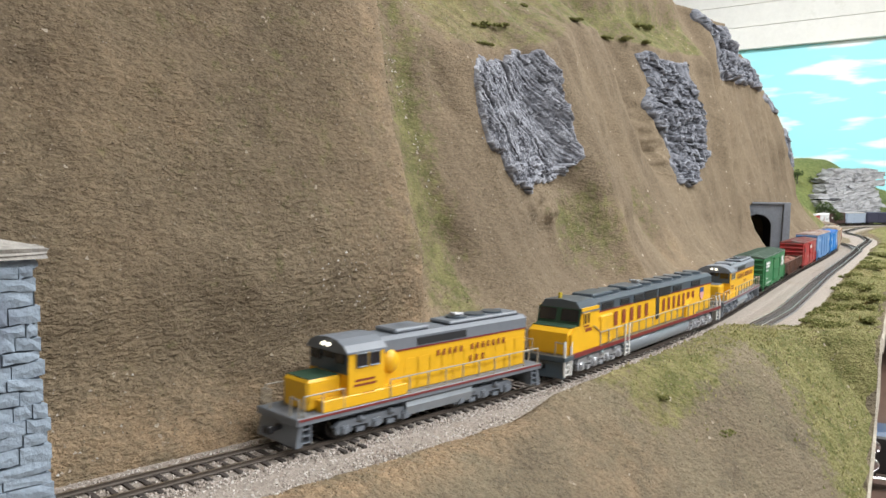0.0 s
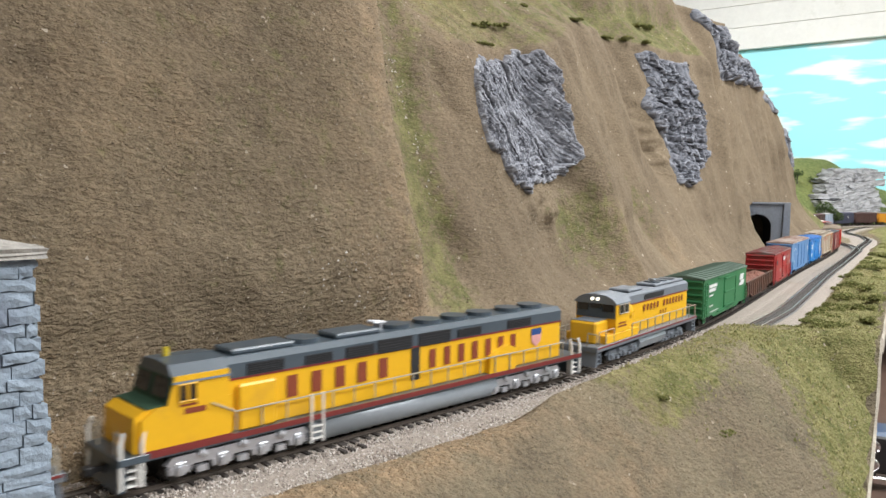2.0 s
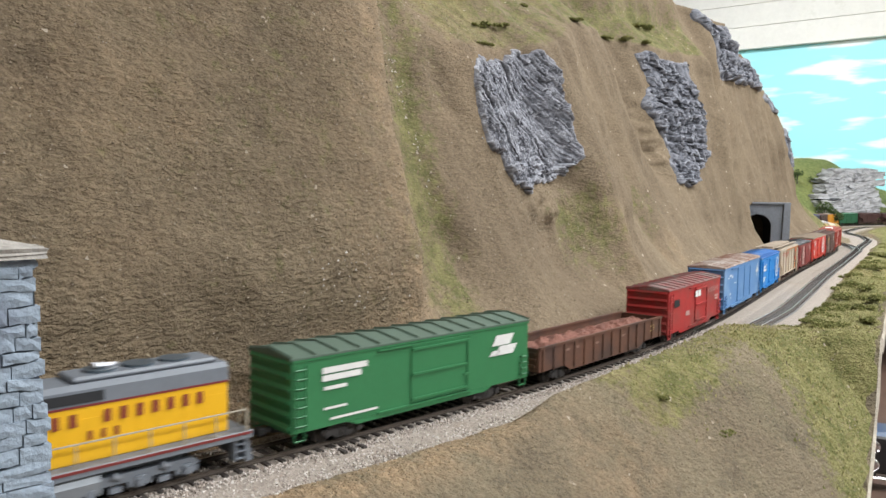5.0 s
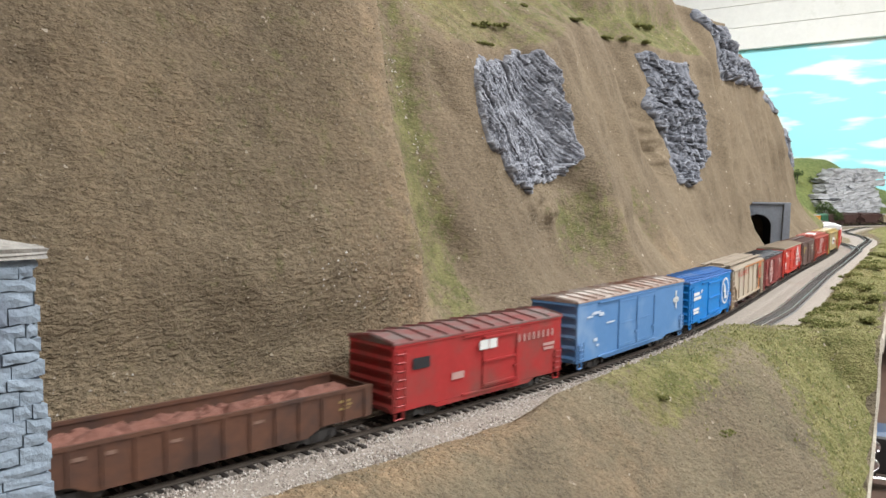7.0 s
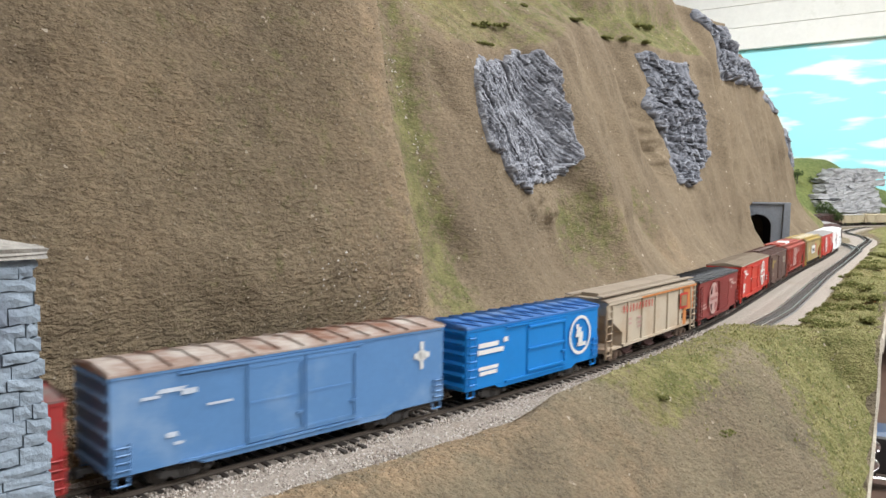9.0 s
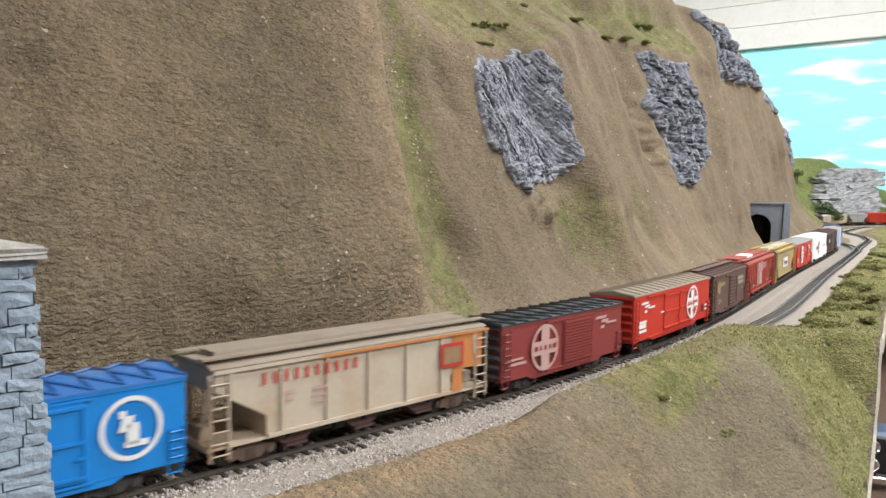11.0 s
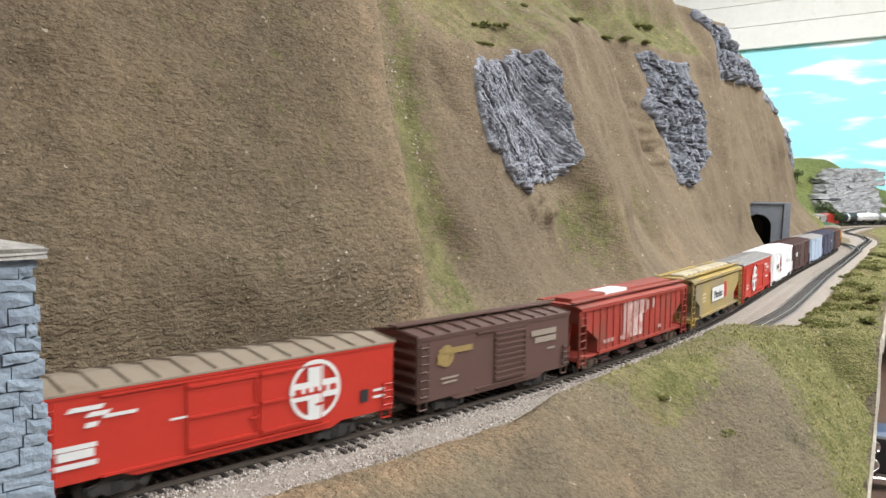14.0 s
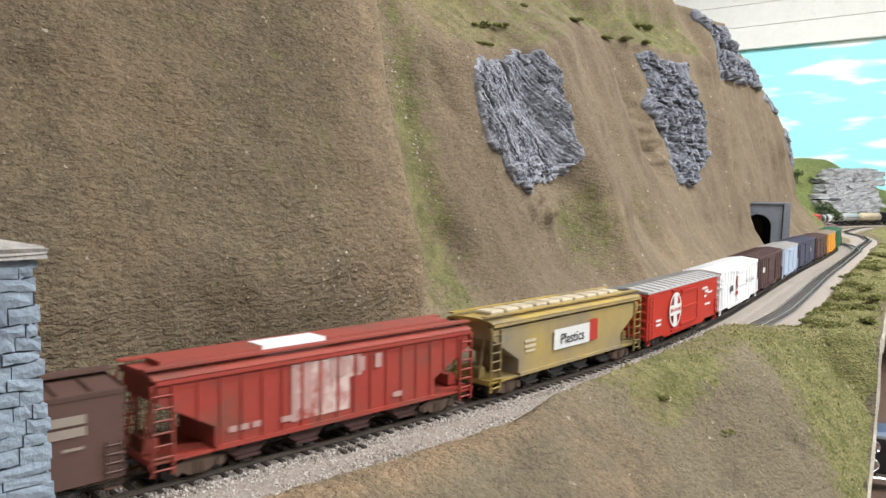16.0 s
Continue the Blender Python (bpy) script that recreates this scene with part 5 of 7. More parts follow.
# ---- locomotives ----
M_YEL = mat("loco_yellow", (0.70, 0.385, 0.012), 0.40, 0.0, 0.05, 45, 0.00006, 900, (0.55, 0.30, 0.03), 25, 0.05, spec=0.5)
M_LGREY = mat("loco_grey", (0.148, 0.166, 0.190), 0.45, 0.0, 0.10, 45, 0.00006, 900, (0.13, 0.13, 0.135), 25, 0.15)
M_LDGREY = mat("loco_dark_grey", (0.060, 0.080, 0.098), 0.28, 0.0, 0.12, 45)
M_GRILLE = mat("grille_black", (0.018, 0.020, 0.023), 0.5, var=0.2, scale=400)
M_REDLINE = mat("red_line", (0.16, 0.022, 0.020), 0.5)
M_GREENGLARE = mat("green_antiglare", (0.018, 0.055, 0.030), 0.75)
M_SILVER = mat("silver_truck", (0.50, 0.51, 0.54), 0.32, 0.55, var=0.2, scale=150)
M_TANKGREY = mat("tank_grey", (0.24, 0.265, 0.29), 0.35, 0.15, var=0.1, scale=60)
M_RAILWHITE = mat("white_handrail", (0.66, 0.65, 0.62), 0.5)
M_RAILGREY = mat("grey_handrail", (0.33, 0.30, 0.24), 0.5)
M_LOCOLETTER = mat("red_brown_letter", (0.20, 0.040, 0.015), 0.55)
M_BLUESHIELD = mat("blue_shield", (0.02, 0.06, 0.2), 0.5)
M_PINKSHIELD = mat("pale_red_shield", (0.60, 0.30, 0.28), 0.5)


def glassmat():
    m = bpy.data.materials.new("cab_glass")
    m.use_nodes = True
    b = m.node_tree.nodes["Principled BSDF"]
    b.inputs["Base Color"].default_value, b.inputs["Roughness"].default_value, b.inputs["Specular IOR Level"].default_value = (0.012, 0.013, 0.015, 1), 0.08, 0.6
    return m


M_GLASS = glassmat()


def glow(name, c, s):
    m = bpy.data.materials.new(name)
    m.use_nodes = True
    b = m.node_tree.nodes["Principled BSDF"]
    b.inputs["Base Color"].default_value, b.inputs["Emission Color"].default_value, b.inputs["Emission Strength"].default_value = (*c, 1), (*c, 1), s
    return m


M_HEADLIGHT = glow("lit_headlight", (1.0, 0.93, 0.75), 2.2)
M_BEACON = mat("amber_beacon", (0.55, 0.42, 0.03), 0.25, coat=0.5)


def loco_truck(parent, x, wbs, m, half, name="truck"):
    """A multi-axle locomotive truck; wbs: axle places."""
    t0, t1 = min(wbs) - 0.006, max(wbs) + 0.006
    bm = bmesh.new()
    for s in (-1, 1):
        y0, y1 = sorted((s * 0.0112, s * 0.0140))
        prism(bm, [(t0, 0.0075), (t0 + 0.003, 0.0100), (t1 - 0.003, 0.0100), (t1, 0.0075), (t1 - 0.002, 0.0062), (t0 + 0.002, 0.0062)], "y", y0, y1)
        for w in wbs:
            box(bm, w - 0.0022, w + 0.0022, min(s * 0.0118, s * 0.0152), max(s * 0.0118, s * 0.0152), 0.0032, 0.0080, 0.0004)
            rod(bm, (w, s * 0.0148, 0.0054), (w, s * 0.0160, 0.0054), 0.0017, 8)
            for k in (-1, 1):
                prism(bm, [(w + k * 0.0024, 0.0062), (w + k * 0.0054, 0.0062), (w + k * 0.0046, 0.0036), (w + k * 0.0028, 0.0040)], "y", *sorted((s * 0.0120, s * 0.0142)))
        for w, v in zip(wbs[:-1], wbs[1:]):
            c = (w + v) / 2
            rod(bm, (c - 0.0016, s * 0.0146, 0.0090), (c + 0.0016, s * 0.0146, 0.0105), 0.0016, 7)
            box(bm, c - 0.0024, c + 0.0024, *sorted((s * 0.0125, s * 0.0148)), 0.0030, 0.0052)
    box(bm, t0 + 0.006, t1 - 0.006, -0.010, 0.010, 0.0065, 0.0125)
    t = part(name, bm, m, parent)
    t.location = (x, 0, 0)
    for w in wbs:
        add_wheel(t, w)
    return t


def rail_run(parent, xs, y, z0, z1, m, r=0.00042, name="handrail"):
    bm = bmesh.new()
    for x in xs:
        rod(bm, (x, y, z0), (x, y, z1), r * 1.1, 5)
    rod(bm, (xs[0], y, z1), (xs[-1], y, z1), r, 5)
    return part(name, bm, m, parent)


def letters(parent, text, x0, x1, z, h, y, m, fill=0.55):
    """Plain bars the size of the letters, from front to back."""
    n = len(text)
    w = (x1 - x0) / n
    items = []
    for i, ch in enumerate(text):
        if ch == "|":
            items.append((x0 + w * (i + 0.5), z, abs(w) * fill * 0.35, h))
        elif ch == "=":
            items.append((x0 + w * (i + 0.5), z, abs(w) * 0.9, h))
    return bars(parent, items, y, m)


def steps(parent, x, e, y, m):
    bm = bmesh.new()
    s = 1 if y > 0 else -1
    for z in (0.0045, 0.0078, 0.0110):
        box(bm, x - 0.0028, x + 0.0028, *sorted((y, y - s * 0.005)), z, z + 0.0006)
    for xx in (x - 0.0028, x + 0.0028):
        box(bm, xx - 0.0004, xx + 0.0004, *sorted((y, y - s * 0.005)), 0.0040, 0.0150)
    return part("step_ladder", bm, m, parent)


def pilot(parent, x, e, m):
    bm = bmesh.new()
    prism(bm, [(x - e * 0.002, 0.0145), (x, 0.0145), (x + e * 0.0022, 0.0030), (x - e * 0.001, 0.0030)], "y", -0.0165, 0.0165)
    part("pilot", bm, m, parent)
    for s in (-1, 1):
        bm = bmesh.new()
        tube(bm, [(x, s * 0.016, 0.0145), (x, s * 0.016, 0.026), (x, s * 0.009, 0.0265), (x, s * 0.0085, 0.0145)], 0.00045, 5)
        part("end_rail", bm, M_RAILGREY, parent)


def six_axle_loco(label, u0, L, clean):
    car = tagged(new("diesel_locomotive"), label, "diesel locomotive", "locomotives")
    hl = L / 2
    zt = 0.0490
    ax = (-0.0205, 0, 0.0205)
    B = L - 2 * 0.052
    for s in (-1, 1):
        loco_truck(car, s * B / 2, ax, M_LGREY if True else M_TRUCK, 0.016)
        coupler(car, s * (hl - 0.002), s)
        pilot(car, s * (hl - 0.003), s, M_LGREY)
        for y in (-0.0165, 0.0165):
            steps(car, s * (hl - 0.0065), s, y, M_LGREY)
    bm = bmesh.new()
    box(bm, -hl + 0.001, hl - 0.001, -0.0175, 0.0175, 0.0136, 0.0172, 0.0003)
    part("walkway", bm, M_LGREY, car)
    for s in (-1, 1):
        bm = bmesh.new()
        box(bm, -hl + 0.002, hl - 0.002, *sorted((s * 0.0174, s * 0.0178)), 0.0158, 0.0169)
        part("sill_stripe", bm, M_REDLINE, car, "red stripe along the sill")
    bm = bmesh.new()
    prism(bm, [(-0.015, 0.0135), (0.015, 0.0135), (0.0165, 0.0100), (0.0150, 0.0050), (0.011, 0.0036), (-0.011, 0.0036), (-0.0150, 0.0050), (-0.0165, 0.0100)], "x", -0.030, 0.022)
    part("fuel_tank", bm, M_TANKGREY, car)
    # short nose
    n0, n1 = hl - 0.0115, hl - 0.0325
    bm = bmesh.new()
    box(bm, n1, n0, -0.0105, 0.0105, 0.0172, 0.0330, 0.0014)
    part("nose", bm, M_YEL, car)
    bm = bmesh.new()
    box(bm, n1 + 0.001, n0 - 0.0015, -0.0092, 0.0092, 0.0329, 0.0334)
    part("nose_top", bm, M_LGREY if clean else M_GREENGLARE, car, "grey anti-glare panel" if clean else "dark green anti-glare panel")
    # cab with arched roof
    c0, c1 = n1, hl - 0.0560
    w = 0.0163
    arch = [(-w, 0.0172), (w, 0.0172), (w, 0.0448), (w * 0.86, 0.0476), (w * 0.5, 0.0500), (0, 0.0508), (-w * 0.5, 0.0500), (-w * 0.86, 0.0476), (-w, 0.0448)]
    bm = bmesh.new()
    prism(bm, [(y, min(z, 0.0449)) for y, z in arch[:3]] + [(-w, 0.0448)], "x", c1, c0)
    part("cab", bm, M_YEL, car)
    bm = bmesh.new()
    prism(bm, [(w + 0.0007, 0.0440), (w + 0.0007, 0.0450), (w * 0.86, 0.0481), (w * 0.5, 0.0505), (0, 0.0513), (-w * 0.5, 0.0505), (-w * 0.86, 0.0481), (-w - 0.0007, 0.0450), (-w - 0.0007, 0.0440)], "x", c1 - 0.001, c0 + 0.0016)
    part("cab_roof", bm, M_LGREY, car)
    bm = bmesh.new()
    box(bm, c0 - 0.0004, c0 + 0.0005, -w + 0.0006, w - 0.0006, 0.0335, 0.0452)
    prism(bm, [(-w * 0.9, 0.0450), (w * 0.9, 0.0450), (w * 0.5, 0.0496), (0, 0.0502), (-w * 0.5, 0.0496)], "x", c0 - 0.0003, c0 + 0.0009)
    part("cab_front", bm, M_LDGREY, car, "dark grey cab front")
    for y0, y1 in ((-0.0145, -0.0060), (0.0060, 0.0145), (-0.0045, 0.0045)):
        bm = bmesh.new()
        box(bm, c0 + 0.0006, c0 + 0.0012, y0, y1, 0.0385 if abs(y0) > 0.005 else 0.0405, 0.0452)
        part("windscreen", bm, M_GLASS, car, "dark windscreen pane")
    for y in (-0.0022, 0.0022):
        bm = bmesh.new()
        rod(bm, (c0 + 0.0006, y, 0.0475), (c0 + 0.0026, y, 0.0475), 0.0011, 12)
        part("headlight", bm, M_HEADLIGHT, car, "lit white headlight")
    for s in (-1, 1):
        for x0, x1 in ((c1 + 0.0035, c1 + 0.0100), (c1 + 0.0118, c1 + 0.0185)):
            bm = bmesh.new()
            box(bm, x0, x1, *sorted((s * w, s * (w + 0.0004))), 0.0368, 0.0436)
            part("side_window", bm, M_GLASS, car, "dark cab side window")
            bm = bmesh.new()
            yy = s * (w + 0.0006)
            tube(bm, [(x0, yy, 0.0368), (x1, yy, 0.0368), (x1, yy, 0.0436), (x0, yy, 0.0436), (x0, yy, 0.0368)], 0.0004, 4)
            part("window_frame", bm, M_RAILGREY if clean else M_LDGREY, car)
        bars(car, [(c1 + 0.013, 0.0300, 0.013, 0.0012), (c1 + 0.013, 0.0276, 0.015, 0.0012), (c1 + 0.011, 0.0222, 0.008, 0.0022)], s * w, M_LOCOLETTER)
        bm = bmesh.new()
        box(bm, c1 - 0.016, n0 - 0.005, *sorted((s * 0.0105, s * 0.0167)), 0.0172, 0.0232, 0.0004)
        part("battery_box", bm, M_YEL, car)
    # long hood: yellow sides, grey top
    h0, h1 = c1, -hl + 0.010
    hw = 0.0112
    bm = bmesh.new()
    box(bm, h1, h0, -hw, hw, 0.0172, 0.0402, 0.0005)
    part("long_hood", bm, M_YEL, car)
    bm = bmesh.new()
    prism(bm, [(-hw - 0.0002, 0.0402), (hw + 0.0002, 0.0402), (hw + 0.0002, 0.0466), (hw - 0.0022, zt - 0.0004), (-hw + 0.0022, zt - 0.0004), (-hw - 0.0002, 0.0466)], "x", h1 - 0.0002, h0)
    part("hood_top", bm, M_LGREY, car, "grey roof of the long hood")
    for s in (-1, 1):
        bm = bmesh.new()
        box(bm, h1, h0, *sorted((s * hw, s * (hw + 0.0004))), 0.0398, 0.0406)
        part("roof_stripe", bm, M_REDLINE, car, "thin red stripe")
        bm = bmesh.new()
        box(bm, h1 + 0.055, h1 + 0.094, *sorted((s * hw, s * (hw + 0.0006))), 0.0415, 0.0455)
        part("radiator_grille", bm, M_GRILLE, car, "dark radiator grille")
        # hood doors
        for i in range(11):
            x = h1 + 0.006 + i * (h0 - h1 - 0.03) / 10
            bm = bmesh.new()
            box(bm, x - 0.0052, x + 0.0052, *sorted((s * (hw - 0.0002), s * (hw + 0.00014))), 0.0185, 0.0350, 0.0)
            part("hood_door", bm, M_YEL, car)
        bm = bmesh.new()
        c = Vector((h0 - 0.0085, s * (hw - 0.001), 0.0352))
        bmesh.ops.create_uvsphere(bm, u_segments=14, v_segments=8, radius=0.0058, matrix=Matrix.Translation(c) @ Matrix.Diagonal((1, 0.75, 1.15, 1)))
        part("blower_housing", bm, M_YEL, car, "rounded yellow blower housing", True)
        # name and number bars
        letters(car, "||||| |||||||", h0 - (0.26 if clean else 0.34) * (h0 - h1), h0 - (0.92 if clean else 0.84) * (h0 - h1), 0.0350, 0.0052 if clean else 0.0036, s * (hw + 0.0005), M_LOCOLETTER, 1.25 if clean else 1.1)
        letters(car, "|||", h0 - 0.068, h0 - 0.084, 0.0282, 0.0036, s * (hw + 0.0005), M_LOCOLETTER, 0.95)
        rail_run(car, [h0 - 0.004 - i * (h0 - h1 + 0.002) / 9 for i in range(10)], s * 0.0168, 0.0172, 0.0270, M_RAILGREY)
        rail_run(car, [c0 + 0.003, c0 + 0.016, n0 + 0.006], s * 0.0165, 0.0172, 0.0275, M_RAILGREY)
    # roof gear
    for x0, x1, hh in ((h0 - 0.040, h0 - 0.014, 0.0022), (h1 + 0.004, h1 + 0.066, 0.0020)):
        bm = bmesh.new()
        box(bm, x0, x1, -0.0088, 0.0088, zt - 0.0004, zt + hh, 0.0009)
        part("roof_hatch", bm, M_LGREY, car)
    for x in (h1 + 0.020, h1 + 0.036, h1 + 0.052):
        bm = bmesh.new()
        rod(bm, (x, 0, zt + 0.0018), (x, 0, zt + 0.0030), 0.0066, 18)
        part("roof_fan", bm, M_LDGREY, car)
    bm = bmesh.new()
    for y in (-0.0016, 0.0016, 0):
        rod(bm, (h1 + 0.046 + y, y, zt + 0.0036), (h1 + 0.055, y, zt + 0.0044), 0.0005, 6, 0, 0.0009)
    box(bm, h1 + 0.048, h1 + 0.050, -0.002, 0.002, zt, zt + 0.0036)
    part("air_horn", bm, M_SILVER, car, "small silver air horn")
    bm = bmesh.new()
    rod(bm, (0.012, 0, zt), (0.012, 0, zt + 0.0022), 0.0045, 12)
    box(bm, -0.004, 0.004, -0.003, 0.003, zt, zt + 0.0016, 0.0004)
    part("exhaust_stack", bm, M_LDGREY, car)
    MOVING.append((car, run_rows(u0, L, B)))
    return car


def eight_axle_loco(label, u0, L):
    car = tagged(new("diesel_locomotive"), label, "diesel locomotive", "locomotives")
    hl = L / 2
    zt = 0.0515
    ax = (-0.0300, -0.0100, 0.0100, 0.0300)
    B = L - 2 * 0.058
    for s in (-1, 1):
        loco_truck(car, s * B / 2, ax, M_SILVER, 0.016).scale = (1, 1.08, 1.22)
        coupler(car, s * (hl - 0.001), s)
        pilot(car, s * (hl - 0.003), s, M_LDGREY)
        for y in (-0.0165, 0.0165):
            steps(car, s * (hl - 0.0065), s, y, M_RAILWHITE)
            bm = bmesh.new()
            q = 1 if y > 0 else -1
            for xx in (hl - 0.0020, hl - 0.0110):
                tube(bm, [(s * xx, y, 0.004), (s * xx, y, 0.0225), (s * (xx - 0.0015), y - q * 0.0006, 0.0275)], 0.0009, 6)
            part("grab_rail", bm, M_RAILWHITE, car, "white curved grab rail")
    bm = bmesh.new()
    box(bm, -hl + 0.001, hl - 0.001, -0.0175, 0.0175, 0.0140, 0.0172, 0.0003)
    part("walkway", bm, M_LDGREY, car)
    for s in (-1, 1):
        bm = bmesh.new()
        box(bm, -hl + 0.002, hl - 0.014, *sorted((s * 0.0174, s * 0.0178)), 0.0150, 0.0174)
        part("sill_stripe", bm, M_REDLINE, car, "red stripe along the sill")
        # round fuel and air tanks
        bm = bmesh.new()
        rod(bm, (-0.072, s * 0.0100, 0.0088), (0.064, s * 0.0100, 0.0088), 0.0070, 18)
        part("fuel_tank", bm, M_TANKGREY, car, "long round grey fuel tank", True)
        bm = bmesh.new()
        rod(bm, (-0.070, s * 0.0135, 0.0130), (-0.034, s * 0.0135, 0.0130), 0.0026, 12)
        part("air_tank", bm, M_TANKGREY, car)
        # tall mid ladder
        bm = bmesh.new()
        x = hl - 0.094
        for xx in (x, x - 0.0068):
            tube(bm, [(xx, s * 0.0178, 0.004), (xx, s * 0.0178, 0.0280)], 0.0007, 6)
        for z in (0.0055, 0.0085, 0.0115):
            box(bm, x - 0.0068, x, *sorted((s * 0.0150, s * 0.0182)), z, z + 0.0006)
        part("step_ladder", bm, M_RAILWHITE, car, "white side ladder")
    # wide nose and cab
    w = 0.0168
    bm = bmesh.new()
    prism(bm, [(hl - 0.0095, 0.0150), (hl - 0.0080, 0.0180), (hl - 0.0085, 0.0320), (hl - 0.0125, 0.0345), (hl - 0.0221, 0.0352), (hl - 0.0518, 0.0352), (hl - 0.0518, 0.0150)], "y", -w, w)
    bmesh.ops.bevel(bm, geom=[e for e in bm.edges if min(v.co.x for v in e.verts) > hl - 0.0126 and abs(e.verts[0].co.y - e.verts[1].co.y) < 1e-6], offset=0.0022, segments=2, affect="EDGES")
    part("nose", bm, M_YEL, car)
    bm = bmesh.new()
    prism(bm, [(hl - 0.0134, 0.0347), (hl - 0.0134, 0.0352), (hl - 0.0221, 0.0362), (hl - 0.0221, 0.0352)], "y", -w + 0.002, w - 0.002)
    part("nose_top", bm, M_GREENGLARE, car, "dark green anti-glare panel")
    bm = bmesh.new()
    prism(bm, [(hl - 0.0221, 0.0352), (hl - 0.0254, 0.0470), (hl - 0.0506, 0.0470), (hl - 0.0506, 0.0352)], "y", -w, w)
    part("cab", bm, M_YEL, car)
    bm = bmesh.new()
    prism(bm, [(w + 0.0006, 0.0440), (w * 0.72, 0.0515), (0, 0.0524), (-w * 0.72, 0.0515), (-w - 0.0006, 0.0440)], "x", hl - 0.0512, hl - 0.0245)
    part("cab_roof", bm, M_LDGREY, car, "dark grey sloping cab roof")
    bm = bmesh.new()
    q = lambda t: (hl - 0.0221 - 0.0033 * t + 0.0004, 0.0352 + 0.0118 * t)
    prism(bm, [q(0.02), (q(0.02)[0] + 0.0004, q(0.02)[1]), (q(1.0)[0] + 0.0004, q(1.0)[1]), q(1.0)], "y", -w + 0.0004, w - 0.0004)
    part("cab_front", bm, M_GREENGLARE, car, "dark green cab front")
    for y0, y1 in ((-0.0150, -0.0020), (0.0020, 0.0150)):
        bm = bmesh.new()
        prism(bm, [(q(0.25)[0] + 0.0004, q(0.25)[1]), (q(0.25)[0] + 0.0009, q(0.25)[1]), (q(0.92)[0] + 0.0009, q(0.92)[1]), (q(0.92)[0] + 0.0004, q(0.92)[1])], "y", y0, y1)
        part("windscreen", bm, M_GLASS, car, "dark windscreen pane")
    for s in (-1, 1):
        for x0, x1 in ((hl - 0.0350, hl - 0.0314), (hl - 0.0305, hl - 0.0269)):
            bm = bmesh.new()
            box(bm, x0, x1, *sorted((s * w, s * (w + 0.0004))), 0.0362, 0.0435)
            part("side_window", bm, M_GLASS, car, "dark cab side window")
            bm = bmesh.new()
            yy = s * (w + 0.0006)
            tube(bm, [(x0, yy, 0.0362), (x1, yy, 0.0362), (x1, yy, 0.0435), (x0, yy, 0.0435), (x0, yy, 0.0362)], 0.0004, 4)
            part("window_frame", bm, M_YEL, car)
        bars(car, [(hl - 0.0344, 0.0318, 0.010, 0.0024), (hl - 0.0314, 0.0345, 0.008, 0.0010)], s * w, M_LOCOLETTER)
        bm = bmesh.new()
        box(bm, hl - 0.0518, hl - 0.0100, *sorted((s * w, s * (w + 0.0004))), 0.0162, 0.0180)
        part("nose_stripe", bm, M_REDLINE, car, "red stripe under the nose")
    bm = bmesh.new()
    rod(bm, (hl - 0.0314, -0.004, 0.0518), (hl - 0.0314, -0.004, 0.0560), 0.0014, 10)
    part("beacon", bm, M_BEACON, car, "yellow roof beacon")
    # long hood
    h0, h1 = hl - 0.0518, -hl + 0.020
    hw = 0.0130
    zs = 0.0408
    bm = bmesh.new()
    box(bm, h1, h0, -hw, hw, 0.0172, zs, 0.0004)
    part("long_hood", bm, M_YEL, car)
    bm = bmesh.new()
    prism(bm, [(-hw - 0.0002, zs), (hw + 0.0002, zs), (hw + 0.0002, 0.0478), (hw - 0.0030, zt - 0.0010), (-hw + 0.0030, zt - 0.0010), (-hw - 0.0002, 0.0478)], "x", h1 - 0.0002, h0)
    part("hood_top", bm, M_LDGREY, car, "grey roof of the long hood")
    for s in (-1, 1):
        bm = bmesh.new()
        box(bm, h1, h0, *sorted((s * hw, s * (hw + 0.0004))), zs - 0.0004, zs + 0.0005)
        part("roof_stripe", bm, M_REDLINE, car, "thin red stripe")
        for f0, f1, z0, z1 in ((0.04, 0.12, 0.0418, 0.0470), (0.17, 0.235, 0.0418, 0.0462), (0.27, 0.345, 0.0410, 0.0468), (0.355, 0.455, 0.0405, 0.0478), (0.475, 0.575, 0.0405, 0.0478), (0.60, 0.68, 0.0420, 0.0465), (0.78, 0.87, 0.0420, 0.0468)):
            bm = bmesh.new()
            box(bm, h0 + (h1 - h0) * f1, h0 + (h1 - h0) * f0, *sorted((s * hw, s * (hw + 0.0006))), z0, z1)
            n = 5
            for i in range(n):
                z = z0 + (z1 - z0) * (i + 0.5) / n
                box(bm, h0 + (h1 - h0) * f1, h0 + (h1 - h0) * f0, *sorted((s * (hw + 0.0005), s * (hw + 0.0009))), z - 0.0002, z + 0.0002)
            part("grille", bm, M_GRILLE, car, "black ventilation grille")
        # no opening here: a black strip holds the gap's shade as colour
        bm = bmesh.new()
        box(bm, h0 + (h1 - h0) * 0.478, h0 + (h1 - h0) * 0.453, *sorted((s * hw, s * (hw + 0.0005))), 0.0225, zs - 0.0003)
        part("gap_shade_strip", bm, M_GRILLE, car, "raised black strip standing for the shaded gap between hood doors")
        letters(car, "|||||", h0 + (h1 - h0) * 0.11, h0 + (h1 - h0) * 0.40, 0.0328, 0.0104, s * (hw + 0.0003), M_LOCOLETTER, 1.2)
        letters(car, "|||||||", h0 + (h1 - h0) * 0.495, h0 + (h1 - h0) * 0.825, 0.0328, 0.0104, s * (hw + 0.0003), M_LOCOLETTER, 1.2)
        xs = h0 + (h1 - h0) * 0.895
